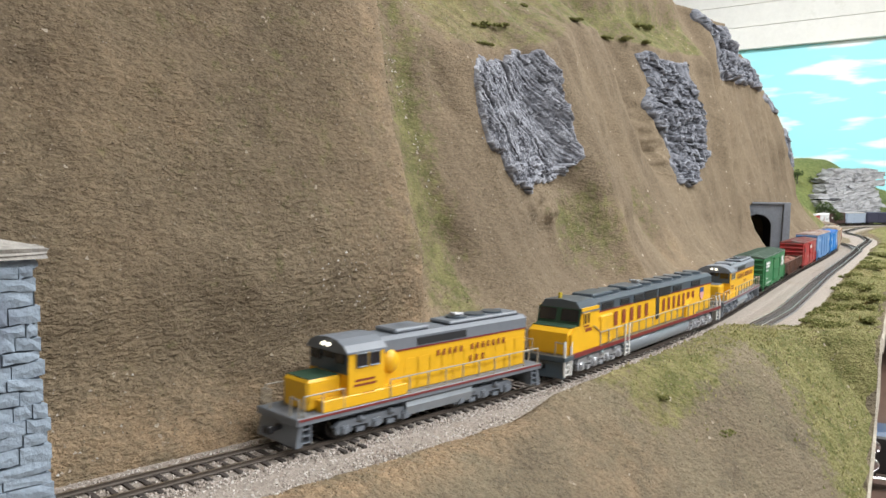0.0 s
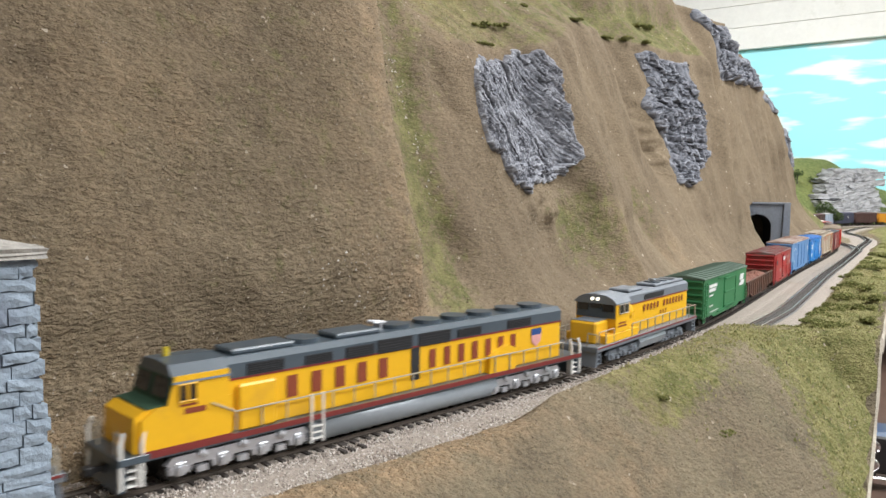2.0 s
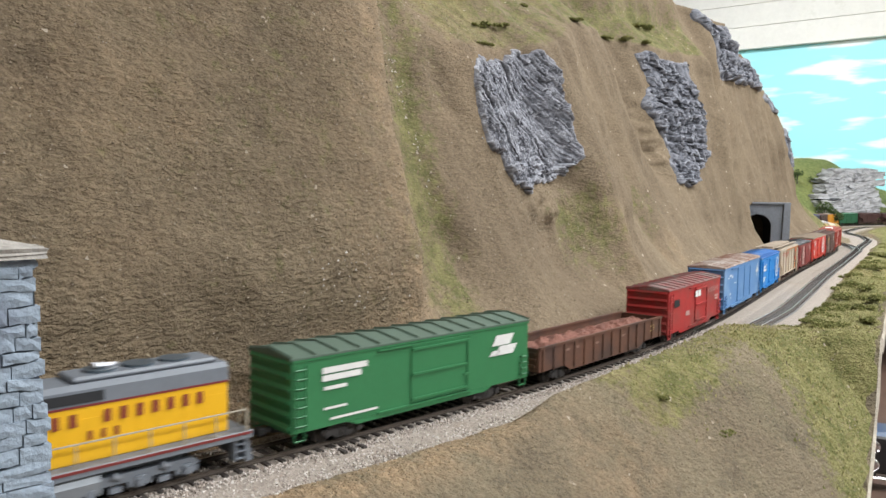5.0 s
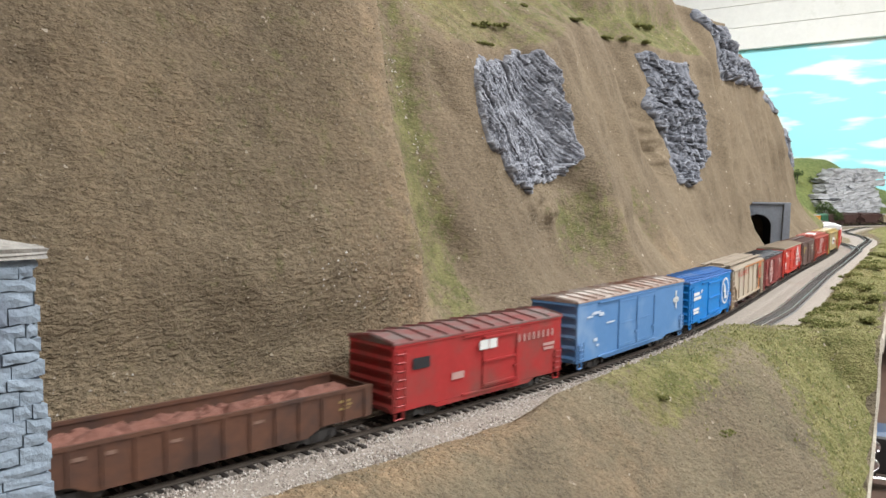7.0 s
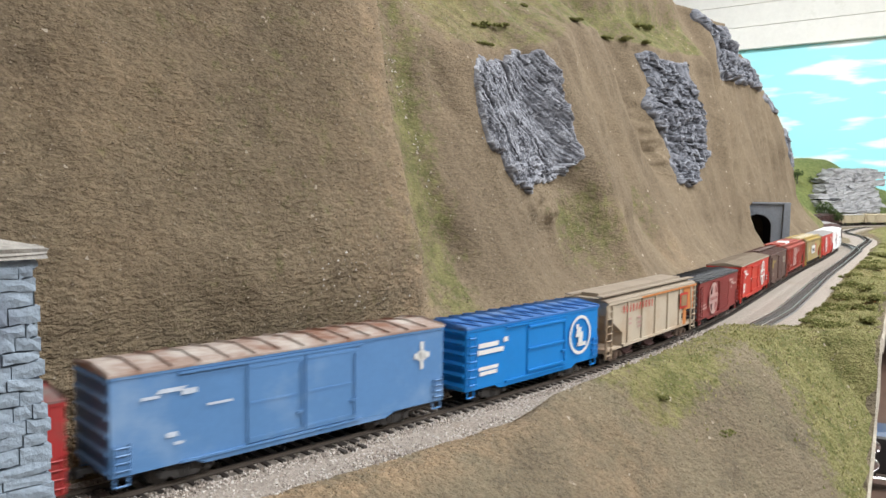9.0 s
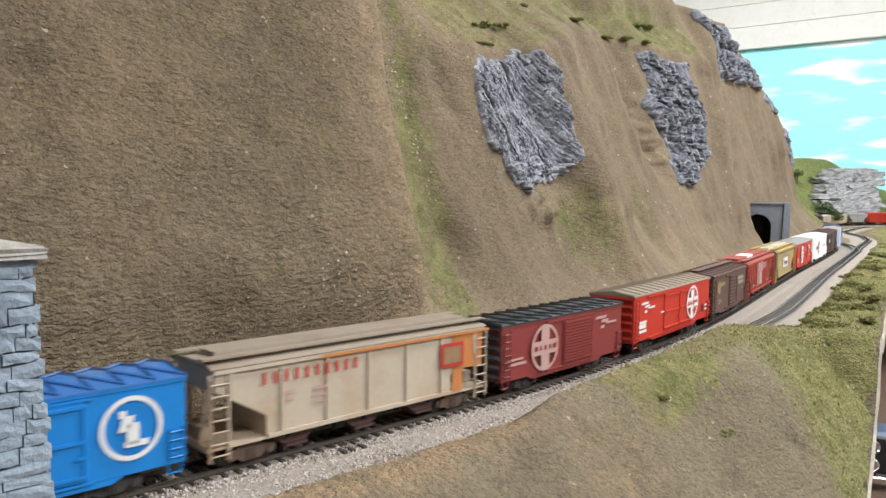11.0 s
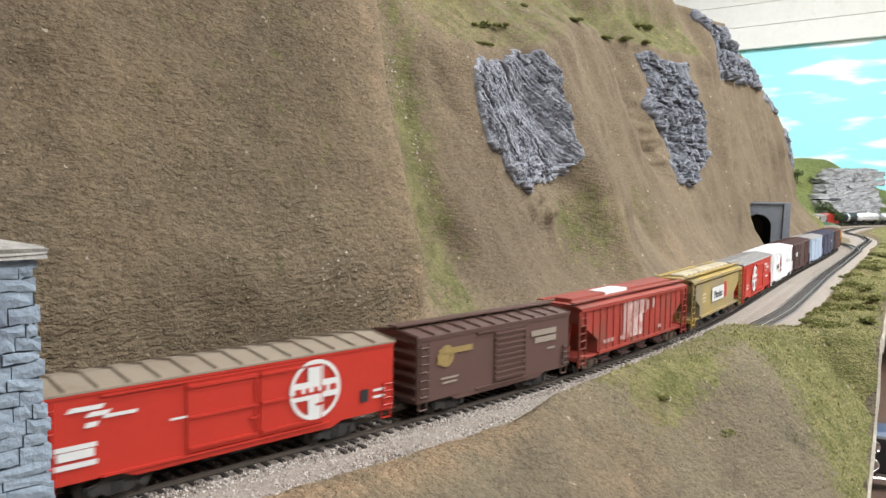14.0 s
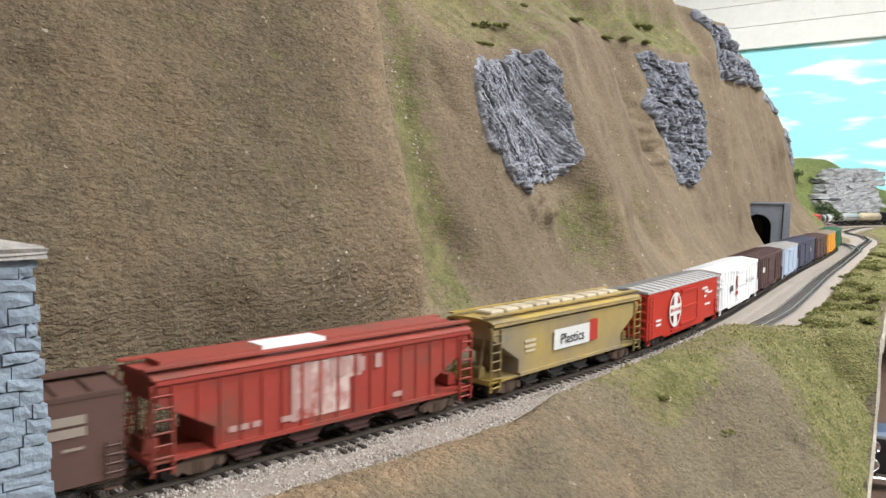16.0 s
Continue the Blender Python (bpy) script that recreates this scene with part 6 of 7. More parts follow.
        bars(car, [(xs, 0.0368, 0.0100, 0.0044)], s * (hw + 0.0003), M_BLUESHIELD, "shield_top")
        bm = bmesh.new()
        pts = [(xs - 0.0048, 0.0348), (xs + 0.0048, 0.0348), (xs + 0.0044, 0.0305), (xs, 0.0272), (xs - 0.0044, 0.0305)]
        prism(bm, pts, "y", *sorted((s * hw, s * (hw + 0.0006))))
        part("shield", bm, M_PINKSHIELD, car, "pale red shield emblem")
        bm = bmesh.new()
        xa, xb = h0 + (h1 - h0) * 0.70, h0 + (h1 - h0) * 0.80
        prism(bm, [(xa, 0.0172), (xb, 0.0172), (xb, 0.0300), ((xa + xb) / 2 - 0.004, 0.0330), (xa - 0.001, 0.0275)], "y", *sorted((s * hw, s * 0.0166)))
        part("filter_box", bm, M_YEL, car)
        bm = bmesh.new()
        box(bm, h0 - 0.024, h0 - 0.004, *sorted((s * hw, s * 0.0160)), 0.0172, 0.0385, 0.0010)
        part("side_box", bm, M_YEL, car)
        n = 18
        rail_run(car, [h0 - 0.002 + (h1 - h0 + 0.004) * i / n for i in range(n + 1)], s * 0.0170, 0.0172, 0.0272, M_RAILGREY)
        bm = bmesh.new()
        rod(bm, (h0 - 0.002, s * 0.0170, 0.0272), (h0 + 0.010, s * 0.0176, 0.0335), 0.0004, 5)
        part("handrail", bm, M_RAILGREY, car)
    for i, f in enumerate((0.20, 0.45, 0.55, 0.64, 0.73, 0.84, 0.93)):
        bm = bmesh.new()
        rod(bm, (h0 + (h1 - h0) * f, 0, zt - 0.0012), (h0 + (h1 - h0) * f, 0, zt + 0.0012), 0.0082, 20)
        part("roof_fan", bm, M_LDGREY, car)
    for f, g in ((0.02, 0.16), (0.26, 0.38)):
        bm = bmesh.new()
        box(bm, h0 + (h1 - h0) * g, h0 + (h1 - h0) * f, -0.0085, 0.0085, zt - 0.0012, zt + 0.0016, 0.0008)
        part("roof_hatch", bm, M_LDGREY, car)
    bm = bmesh.new()
    x = h0 + (h1 - h0) * 0.40
    for y in (-0.0025, 0, 0.0025):
        rod(bm, (x - 0.004, y, zt + 0.0030), (x + 0.005, y, zt + 0.0036), 0.0005, 6, 0, 0.0010)
    box(bm, x - 0.0008, x + 0.0008, -0.003, 0.003, zt - 0.001, zt + 0.0032)
    part("air_horn", bm, M_SILVER, car, "small silver air horn")
    MOVING.append((car, run_rows(u0, L, B)))
    return car


def text_mark(parent, text, x, z, h, y, m):
    cu = bpy.data.curves.new("lettering", "FONT")
    cu.body, cu.size, cu.align_x, cu.align_y, cu.extrude = text, h, "CENTER", "CENTER", 0.0001
    tmp = bpy.data.objects.new("lettering", cu)
    scene.collection.objects.link(tmp)
    me = bpy.data.meshes.new_from_object(tmp.evaluated_get(bpy.context.evaluated_depsgraph_get()))
    bpy.data.objects.remove(tmp)
    me.materials.clear()
    me.materials.append(m)
    o = new("lettering", me)
    o.parent = parent
    s = 1 if y > 0 else -1
    o.matrix_basis = pose(x, y + s * 0.0005, z, 90, 0, 180 if s > 0 else 0)
    return o


def cross_emblem(car, x, z, r, y, m, under):
    """A ring with a broad cross inside it."""
    y = y + 0.0011
    ring_mark(car, x, z, r * 0.87, r, y, m)
    bars(car, [(x, z, r * 0.60, r * 1.76)], y, m, "emblem")
    for sgn in (-1, 1):
        bars(car, [(x + sgn * r * 0.58, z, r * 0.56, r * 0.60)], y, m, "emblem")
    for k, wide in enumerate((0.34, 0.20, 0.22, 0.20, 0.34)):
        bars(car, [(x + (k - 2) * r * 0.34, z, r * wide * 0.7, r * 0.20)], y + (0.00025 if y > 0 else -0.00025), under, "emblem_band")


def swoosh(car, x, z, k, y, m):
    """Plain slanted strokes the size of the slogan lettering."""
    bars(car, [(x + 0.004 * k, z + 0.004 * k, 0.014 * k, 0.0020 * k, -0.002 * k), (x - 0.001 * k, z + 0.0012 * k, 0.009 * k, 0.0020 * k, -0.002 * k), (x - 0.010 * k, z - 0.0005 * k, 0.014 * k, 0.0016 * k, -0.001 * k), (x + 0.002 * k, z - 0.0030 * k, 0.005 * k, 0.0022 * k, -0.001 * k)], y, m)


# ---- the train, from its head ----
YS = HW + 0.0004
six_axle_loco("yellow and grey six-axle diesel locomotive, head of the train", 0.1314, 0.1880, False)
eight_axle_loco("long yellow and grey eight-axle diesel locomotive with silver trucks", 0.3376, 0.3170)
six_axle_loco("clean yellow and grey six-axle diesel locomotive, third engine", 0.6720, 0.1975, True)

c = boxcar("green boxcar with white lettering and a dusty roof", 0.8877, 0.1745, P_GREEN, P_GREENROOF, door=(-0.06, 0.26), ribs=0, zt=0.0465)
bars(c, [(0.056, 0.0388, 0.028, 0.0030), (0.058, 0.0350, 0.024, 0.0030), (0.062, 0.0300, 0.014, 0.0018), (-0.02, 0.036, 0.010, 0.0035), (-0.02, 0.0315, 0.008, 0.0030), (0.062, 0.020, 0.014, 0.0012), (0.05, 0.0145, 0.03, 0.0012)], YS, M_LETTER)
bars(c, [(-0.063, 0.0375, 0.016, 0.0062, -0.004), (-0.066, 0.0312, 0.016, 0.0055, -0.004), (-0.056, 0.0300, 0.008, 0.0030, -0.003)], YS, M_LETTER, "emblem")

c = gondola("rusty brown gondola heaped with reddish ore", 1.0726, 0.1784, P_GONDOLA)
bars(c, [(-0.072, 0.0215, 0.0070, 0.0012, -0.001), (-0.0735, 0.0196, 0.0050, 0.0012, -0.001), (-0.0715, 0.0178, 0.0060, 0.0012, -0.001)], HW - 0.0002, M_GOLDLETTER, "emblem")
bars(c, [(0.0555, 0.0215, 0.005, 0.0016), (0.0435, 0.0215, 0.005, 0.0016), (0.0165, 0.0205, 0.006, 0.0014), (-0.0235, 0.0205, 0.005, 0.0014)], HW - 0.0002, M_FAINT)

c = boxcar("red boxcar with a faded roof and a white placard", 1.2642, 0.1480, P_RED, P_REDROOF, door=(-0.08, 0.22), zt=0.0455, zb=0.0088)
bars(c, [(0.004, 0.0368, 0.0075, 0.0056), (-0.004, 0.0368, 0.0070, 0.0056)], HW + 0.0014, M_LETTER, "placard")
bars(c, [(0.054, 0.0335, 0.013, 0.0062)], YS, M_GRILLE, "dark_panel")
letters(c, "||||||||||", -0.018, -0.066, 0.0362, 0.0046, YS, M_LTRED, 0.9)
bars(c, [(-0.060, 0.029, 0.012, 0.0018), (-0.060, 0.0262, 0.010, 0.0018), (0.025, 0.022, 0.010, 0.004)], YS, M_LTRED)

c = boxcar("long faded blue auto-parts boxcar with a rusty silver roof", 1.4290, 0.1832, P_LTBLUE, P_RUSTROOF, zt=0.0515, zb=0.0100, door=(0.0, 0.34), doors=2, low=True, roofstyle="ribs", peak=0.0026)
bars(c, [(0.066, 0.0425, 0.012, 0.0018, -0.002), (0.075, 0.0405, 0.008, 0.0013), (0.058, 0.0408, 0.007, 0.0024), (0.044, 0.0335, 0.012, 0.0011), (0.066, 0.0235, 0.005, 0.0022), (0.063, 0.0195, 0.004, 0.0014)], YS, M_FADEDLETTER)
bars(c, [(-0.075, 0.0375, 0.0022, 0.0150), (-0.075, 0.0375, 0.0110, 0.0030), (-0.075, 0.0375, 0.0060, 0.0050)], YS, M_LETTER, "emblem")

c = boxcar("bright blue boxcar with a white round emblem", 1.6297, 0.1389, P_BLUE, P_BLUEROOF, door=(-0.06, 0.30), roofstyle="diag", zt=0.0470)
ring_mark(c, -0.046, 0.0300, 0.0112, 0.0132, YS + 0.0006, M_LETTER, sx=0.98)
bars(c, [(-0.0465, 0.0275, 0.0052, 0.0090), (-0.0440, 0.0320, 0.0048, 0.0062, -0.002), (-0.0425, 0.0360, 0.0030, 0.0030), (-0.0480, 0.0235, 0.0100, 0.0026)], YS + 0.0006, M_LETTER, "emblem_figure")
bars(c, [(0.050, 0.0362, 0.018, 0.0028), (0.048, 0.0322, 0.024, 0.0028), (0.050, 0.0225, 0.018, 0.0022), (0.050, 0.0195, 0.016, 0.0022), (0.034, 0.0375, 0.004, 0.003)], YS, M_LETTER)

c = covered_hopper("faded cream covered hopper with one orange end", 1.7785, 0.1790, P_TAN, P_TANROOF, P_TAN, 7, 0.0475)
bars(c, [(-0.0725, 0.0360, 0.024, 0.0215)], HW - 0.0006, P_ORANGE, "orange_panel")
bars(c, [(-0.0645, 0.0195, 0.008, 0.0135)], HW - 0.0006, P_ORANGE, "orange_panel")
letters(c, "||||||||||", 0.064, 0.006, 0.0400, 0.0056, HW + 0.0002, M_REDLETTER, 0.85)
bars(c, [(0.048, 0.0315, 0.006, 0.0018), (0.048, 0.0280, 0.006, 0.0014), (0.030, 0.0310, 0.008, 0.0018), (0.030, 0.0272, 0.009, 0.0012), (0.030, 0.0240, 0.007, 0.0012)], HW - 0.0005, M_LTRED)
bars(c, [(-0.059, 0.0345, 0.018, 0.0135)], HW + 0.0006, M_REDLETTER, "emblem")
bars(c, [(-0.059, 0.0345, 0.0135, 0.0095)], HW + 0.0009, P_RUSTTAN, "emblem_centre")
bars(c, [(-0.030, 0.0458, 0.118, 0.0016)], HW + 0.0005, P_ORANGE, "eave_stripe")

c = boxcar("dark red boxcar with a black roof and a ringed cross emblem", 1.9682, 0.1430, P_DKRED, P_BLACKROOF, door=(-0.085, 0.26), door_slats=14, zt=0.0450, roofstyle="diag", peak=0.0022, ends=P_BLACKROOF)
cross_emblem(c, 0.028, 0.0272, 0.0150, YS, M_LTRED, P_DKRED)
swoosh(c, -0.046, 0.0345, 1.0, YS, M_LTRED)
bars(c, [(0.058, 0.0235, 0.016, 0.0014), (0.056, 0.0205, 0.018, 0.0018)], YS, M_LTRED)

c = boxcar("bright red boxcar with a tan roof and a white ringed cross", 2.1295, 0.1760, P_SFRED, P_TANROOF, door=(-0.045, 0.40), doors=2, door_slats=3, zt=0.0475, zb=0.0120)
cross_emblem(c, -0.038, 0.0308, 0.0146, YS, M_LETTER, P_SFRED)
swoosh(c, 0.064, 0.0372, 0.95, YS, M_LETTER)
bars(c, [(0.072, 0.0265, 0.016, 0.0020), (0.072, 0.0235, 0.014, 0.0034), (0.072, 0.0195, 0.016, 0.0022), (0.020, 0.030, 0.008, 0.0010), (0.030, 0.030, 0.008, 0.0010)], YS, M_LETTER)
bars(c, [(-0.0685, 0.0222, 0.0050, 0.0064)], YS, M_GRILLE, "dark_panel")
bars(c, [(-0.078, 0.024, 0.008, 0.0014), (-0.078, 0.0205, 0.008, 0.0014)], YS, M_LETTER)

c = boxcar("weathered brown boxcar with cream lettering", 2.3214, 0.1400, P_BROWN, None, door=(-0.06, 0.22), door_slats=9, zt=0.0465, walk_board=True)
bars(c, [(0.040, 0.0370, 0.028, 0.0034), (0.050, 0.0332, 0.010, 0.0060)], YS, M_GOLDLETTER, "emblem")
ring_mark(c, 0.048, 0.0345, 0.0036, 0.0062, YS, M_GOLDLETTER)
bars(c, [(-0.042, 0.0372, 0.026, 0.0036), (-0.044, 0.0325, 0.022, 0.0036), (-0.050, 0.026, 0.008, 0.0012), (0.045, 0.022, 0.014, 0.0012), (0.045, 0.0195, 0.012, 0.0012)], YS, M_DULLCREAM)

c = covered_hopper("red ribbed covered hopper with a chalky white streak", 2.4716, 0.1920, P_MKT, P_MKTROOF, P_MKT, 17, 0.0470)
bars(c, [(0.0255, 0.0300, 0.0030, 0.0270), (0.0185, 0.0330, 0.0050, 0.0230), (0.010, 0.0330, 0.0040, 0.0200), (0.001, 0.0390, 0.0085, 0.0110)], HW - 0.0006, M_LTRED, "chalk_streak")
bars(c, [(0.0100, 0.0305, 0.0340, 0.0270), (-0.0105, 0.0385, 0.0080, 0.0110)], HW - 0.0009, P_CHALK, "chalk_stain")
bars(c, [(-0.002, 0.0385, 0.0044, 0.0080), (-0.0140, 0.0388, 0.0044, 0.0074), (-0.025, 0.0392, 0.0040, 0.0074), (0.052, 0.0200, 0.004, 0.0028), (0.058, 0.0200, 0.004, 0.0028), (0.046, 0.0200, 0.004, 0.0028), (0.030, 0.0192, 0.006, 0.0028), (-0.038, 0.0192, 0.006, 0.0028)], HW + 0.0001, M_LTRED)
bm = bmesh.new()
prism(bm, [(-0.0074, 0.0480), (0.0074, 0.0480), (0.0068, 0.0527), (-0.0068, 0.0527)], "x", 0.0, 0.036)
part("replaced_hatch", bm, P_WHITE, c, "clean white hatch cover")

c = covered_hopper("weathered yellow covered hopper with a white sign panel", 2.6765, 0.1870, P_YELLOWGREY, P_YELLOWEND, P_YELLOWEND, 0, 0.0475, 0.0125, True, "hatches")
bars(c, [(0.004, 0.0295, 0.044, 0.0135)], HW - 0.0002, M_LETTER, "sign_panel")
bars(c, [(-0.0235, 0.0307, 0.011, 0.0150)], HW - 0.0002, M_REDLETTER, "sign_edge")
text_mark(c, "Plastics", 0.004, 0.0288, 0.0102, HW - 0.0001, M_DARKLETTER)
bars(c, [(0.052, 0.0330, 0.012, 0.0020), (0.052, 0.0295, 0.012, 0.0020), (0.052, 0.0265, 0.010, 0.0016)], HW - 0.0006, P_CREAMTOP)

ROLLING = len(WHEELS)
c = boxcar("bright red boxcar with a grey roof and white emblems", 2.8724, 0.1785, P_SFRED, P_GREYROOF, door=(-0.04, 0.24), zt=0.0475)
cross_emblem(c, 0.030, 0.0290, 0.0145, YS, M_LETTER, P_SFRED)
swoosh(c, -0.055, 0.0350, 1.1, YS, M_LETTER)
bars(c, [(0.066, 0.024, 0.012, 0.0018), (0.066, 0.0205, 0.012, 0.0018), (-0.06, 0.024, 0.016, 0.002)], YS, M_LETTER)

c = boxcar("clean white insulated boxcar with a red mark", 3.0642, 0.1870, P_WHITE, None, door=(-0.02, 0.24), ribs=14, zt=0.0480)
bars(c, [(0.020, 0.0330, 0.006, 0.014), (0.020, 0.022, 0.010, 0.004)], YS + 0.0006, M_REDLETTER, "emblem")
letters(c, "||||||||", -0.02, -0.07, 0.030, 0.0045, YS + 0.0006, M_DARKLETTER, 0.8)
bars(c, [(0.045, 0.029, 0.012, 0.006)], YS + 0.0006, M_DARKLETTER)

c = boxcar("plain brown boxcar with a small white placard", 3.2655, 0.1809, P_DKBROWN, None, ribs=12, zt=0.0485)
bars(c, [(0.062, 0.0330, 0.016, 0.0060)], YS + 0.0006, M_LETTER, "placard")
boxcar("pale grey-blue boxcar with a light roof", 3.4607, 0.1454, P_GREYBLUE, P_GREYROOF, zt=0.0480)
c = boxcar("dark slate-blue boxcar with a pale emblem", 3.6229, 0.1845, P_PURPLE, None, zt=0.0480)
bars(c, [(-0.03, 0.036, 0.010, 0.004), (-0.04, 0.031, 0.010, 0.004)], YS, M_LETTER, "emblem")
boxcar("plain dark brown boxcar in the train", 3.8245, 0.1493, P_DKBROWN, zt=0.0465)
boxcar("orange-yellow boxcar with a weathered roof", 3.9905, 0.1486, P_YELLOW, P_TANROOF, zt=0.0465)
boxcar("dark green boxcar with a green roof", 4.1547, 0.1520, P_DKGREEN, zt=0.0465)
u = 4.3190
for k in range(3):
    covered_hopper("dark brown ribbed hopper car", u, 0.150, P_DKBROWN, P_DKBROWN, P_DKBROWN, 12, 0.0440)
    u += 0.163
boxcar("cream boxcar with a grey roof", u, 0.170, P_CREAMTOP, P_GREYROOF, zt=0.0410)
u += 0.184
boxcar("low cream insulated boxcar in the train", u, 0.160, P_CREAMTOP, P_CREAMTOP, zt=0.0410)
u += 0.174
covered_hopper("grey covered hopper with dark ends", u, 0.150, P_GREYROOF, P_GREYROOF, P_DKBROWN, 10, 0.0440)
u = 5.330
boxcar("short bright red boxcar with a white mark", u, 0.165, P_SFRED, P_SFRED, zt=0.0465)
tank_car("black tank car with a white band", u + 0.180, 0.165, P_TANKBLACK, P_WHITE)
tank_car("plain white tank car in the train", u + 0.360, 0.140, P_WHITE)
tank_car("plain silver tank car in the train", u + 0.515, 0.140, P_SILVER)
tank_car("beige tank car in the train", u + 0.670, 0.140, P_CREAMTOP)
boxcar("plain black boxcar in the train", u + 0.825, 0.150, P_TANKBLACK)


# ---- fascia, lower shelf and its model truck ----
def edge_x(y):
    return -0.0150 + y * 0.585


def nearest_sd(x, y):
    ss, tx, ty, th = TRACK
    i = int(np.argmin((tx - x) ** 2 + (ty - y) ** 2 + (ss < -0.2) * 9))
    return ss[i], (x - tx[i]) * sin(th[i]) - (y - ty[i]) * cos(th[i])


def fascia():
    bm, rows = bmesh.new(), []
    rs = random.Random(7)
    for y in np.arange(0.30, 2.19, 0.008):
        x = edge_x(y)
        s, d = nearest_sd(x, y)
        z = float(ground_z(np.array(s), np.array(d)))
        w = 0.0006 + rs.uniform(-0.0003, 0.0006)
        rows.append([bm.verts.new(p) for p in ((x - 0.010, y, z - 0.0015), (x - 0.0015, y, z + 0.0012 + rs.uniform(0, 0.0012)), (x + w, y - w * 0.5, z + 0.0010 + rs.uniform(0, 0.001)), (x + w, y - w * 0.5, z - 0.010), (x - 0.055, y + 0.02, z - 0.016), (x - 0.060, y + 0.02, -0.33))])
    for a, b in zip(rows[:-1], rows[1:]):
        for i in range(5):
            bm.faces.new((a[i], a[i + 1], b[i + 1], b[i])).material_index = 1 if i else 0
    bmesh.ops.recalc_face_normals(bm, faces=bm.faces)
    return tagged(part("fascia", bm, (M_HILL, M_FASCIA)), "rough plaster edge of the layout", "fascia", "", "structure")


fascia()
M_CHROME = mat("chrome", (0.7, 0.7, 0.72), 0.12, 1.0, var=0.02)
M_TRUCKBLUE = mat("truck_blue", (0.05, 0.09, 0.17), 0.3, var=0.05, coat=0.4)
M_TRUCKBLACK = mat("truck_black", (0.012, 0.012, 0.014), 0.35)


def shelf_truck(x, y, z, turn):
    """A toy truck on the lower shelf: hood, grille, lamps, bumper, wheels."""
    t = tagged(new("toy_truck"), "blue and black toy truck with chrome lamps on the lower shelf", "toy truck")
    t.matrix_basis = pose(x, y, z, 0, 0, turn)
    bm = bmesh.new()
    box(bm, -0.045, 0.045, 0.004, 0.07, 0.030, 0.085, 0.006)
    part("hood", bm, M_TRUCKBLUE, t)
    bm = bmesh.new()
    box(bm, -0.045, 0.045, 0.0, 0.006, 0.022, 0.080, 0.003)
    part("grille", bm, M_TRUCKBLACK, t, "black radiator grille")
    for xx in (-0.030, 0.030):
        for zz in (0.036, 0.064):
            bm = bmesh.new()
            rod(bm, (xx, -0.004, zz), (xx, 0.002, zz), 0.0115, 20)
            rod(bm, (xx, -0.006, zz), (xx, -0.004, zz), 0.0085, 20, 0, 0.011)
            part("headlamp", bm, M_CHROME, t, "round chrome headlamp")
        bm = bmesh.new()
        rod(bm, (xx - 0.010, 0.05, 0.018), (xx + 0.010, 0.05, 0.018), 0.018, 20)
        part("wheel", bm, M_TRUCKBLACK, t)
    bm = bmesh.new()
    box(bm, -0.050, 0.050, -0.010, -0.002, 0.008, 0.020, 0.002)
    part("bumper", bm, M_CHROME, t)
    return t


shelf_truck(0.684, 1.165, -0.319, -25)


# ---- foam bushes and trees ----
def leaf_cloud(rs, c, r, n, size, flat=0.7):
    V, F = [], []
    for i in range(n):
        d = Vector((rs.gauss(0, 1), rs.gauss(0, 1), rs.gauss(0, 1))).normalized() * r * rs.uniform(0.35, 1.0) ** 0.6
        d.z = abs(d.z) * flat if flat < 1 else d.z
        p, k = c + d, len(V)
        q = Euler((rs.uniform(0, 6), rs.uniform(0, 6), rs.uniform(0, 6))).to_matrix()
        sz = size * rs.uniform(0.6, 1.4)
        for v in ((1, 0, -0.3), (-0.6, 0.8, -0.3), (-0.6, -0.8, -0.3), (0, 0, 0.9)):
            V.append(p + q @ (Vector(v) * sz))
        F += [(k, k + 1, k + 2), (k, k + 1, k + 3), (k + 1, k + 2, k + 3), (k + 2, k, k + 3)]
    return V, F


M_BUSH = island_mat("foam_bush", ((0.09, 0.098, 0.030), (0.155, 0.16, 0.052), (0.23, 0.225, 0.088), (0.12, 0.13, 0.042)), 0.95)


def bush(p, r, seed, label="clump of olive green foam shrub", flat=0.6, n=None, lumps=4):
    rs = random.Random(seed)
    V, F = [], []
    for k in range(lumps):
        c = Vector((rs.uniform(-r, r), rs.uniform(-r, r), rs.uniform(0, 0.2) * r)) * 0.8
        v, f = leaf_cloud(rs, c, r * rs.uniform(0.45, 0.8), n or 110, r * 0.12, flat)
        F += [tuple(i + len(V) for i in q) for q in f]
        V += v
    me = bpy.data.meshes.new("shrub")
    me.from_pydata(V, [], F)
    me.materials.append(M_BUSH)
    o = new("shrub", me)
    o.location = p
    return tagged(o, label, "shrub", "shrubs")


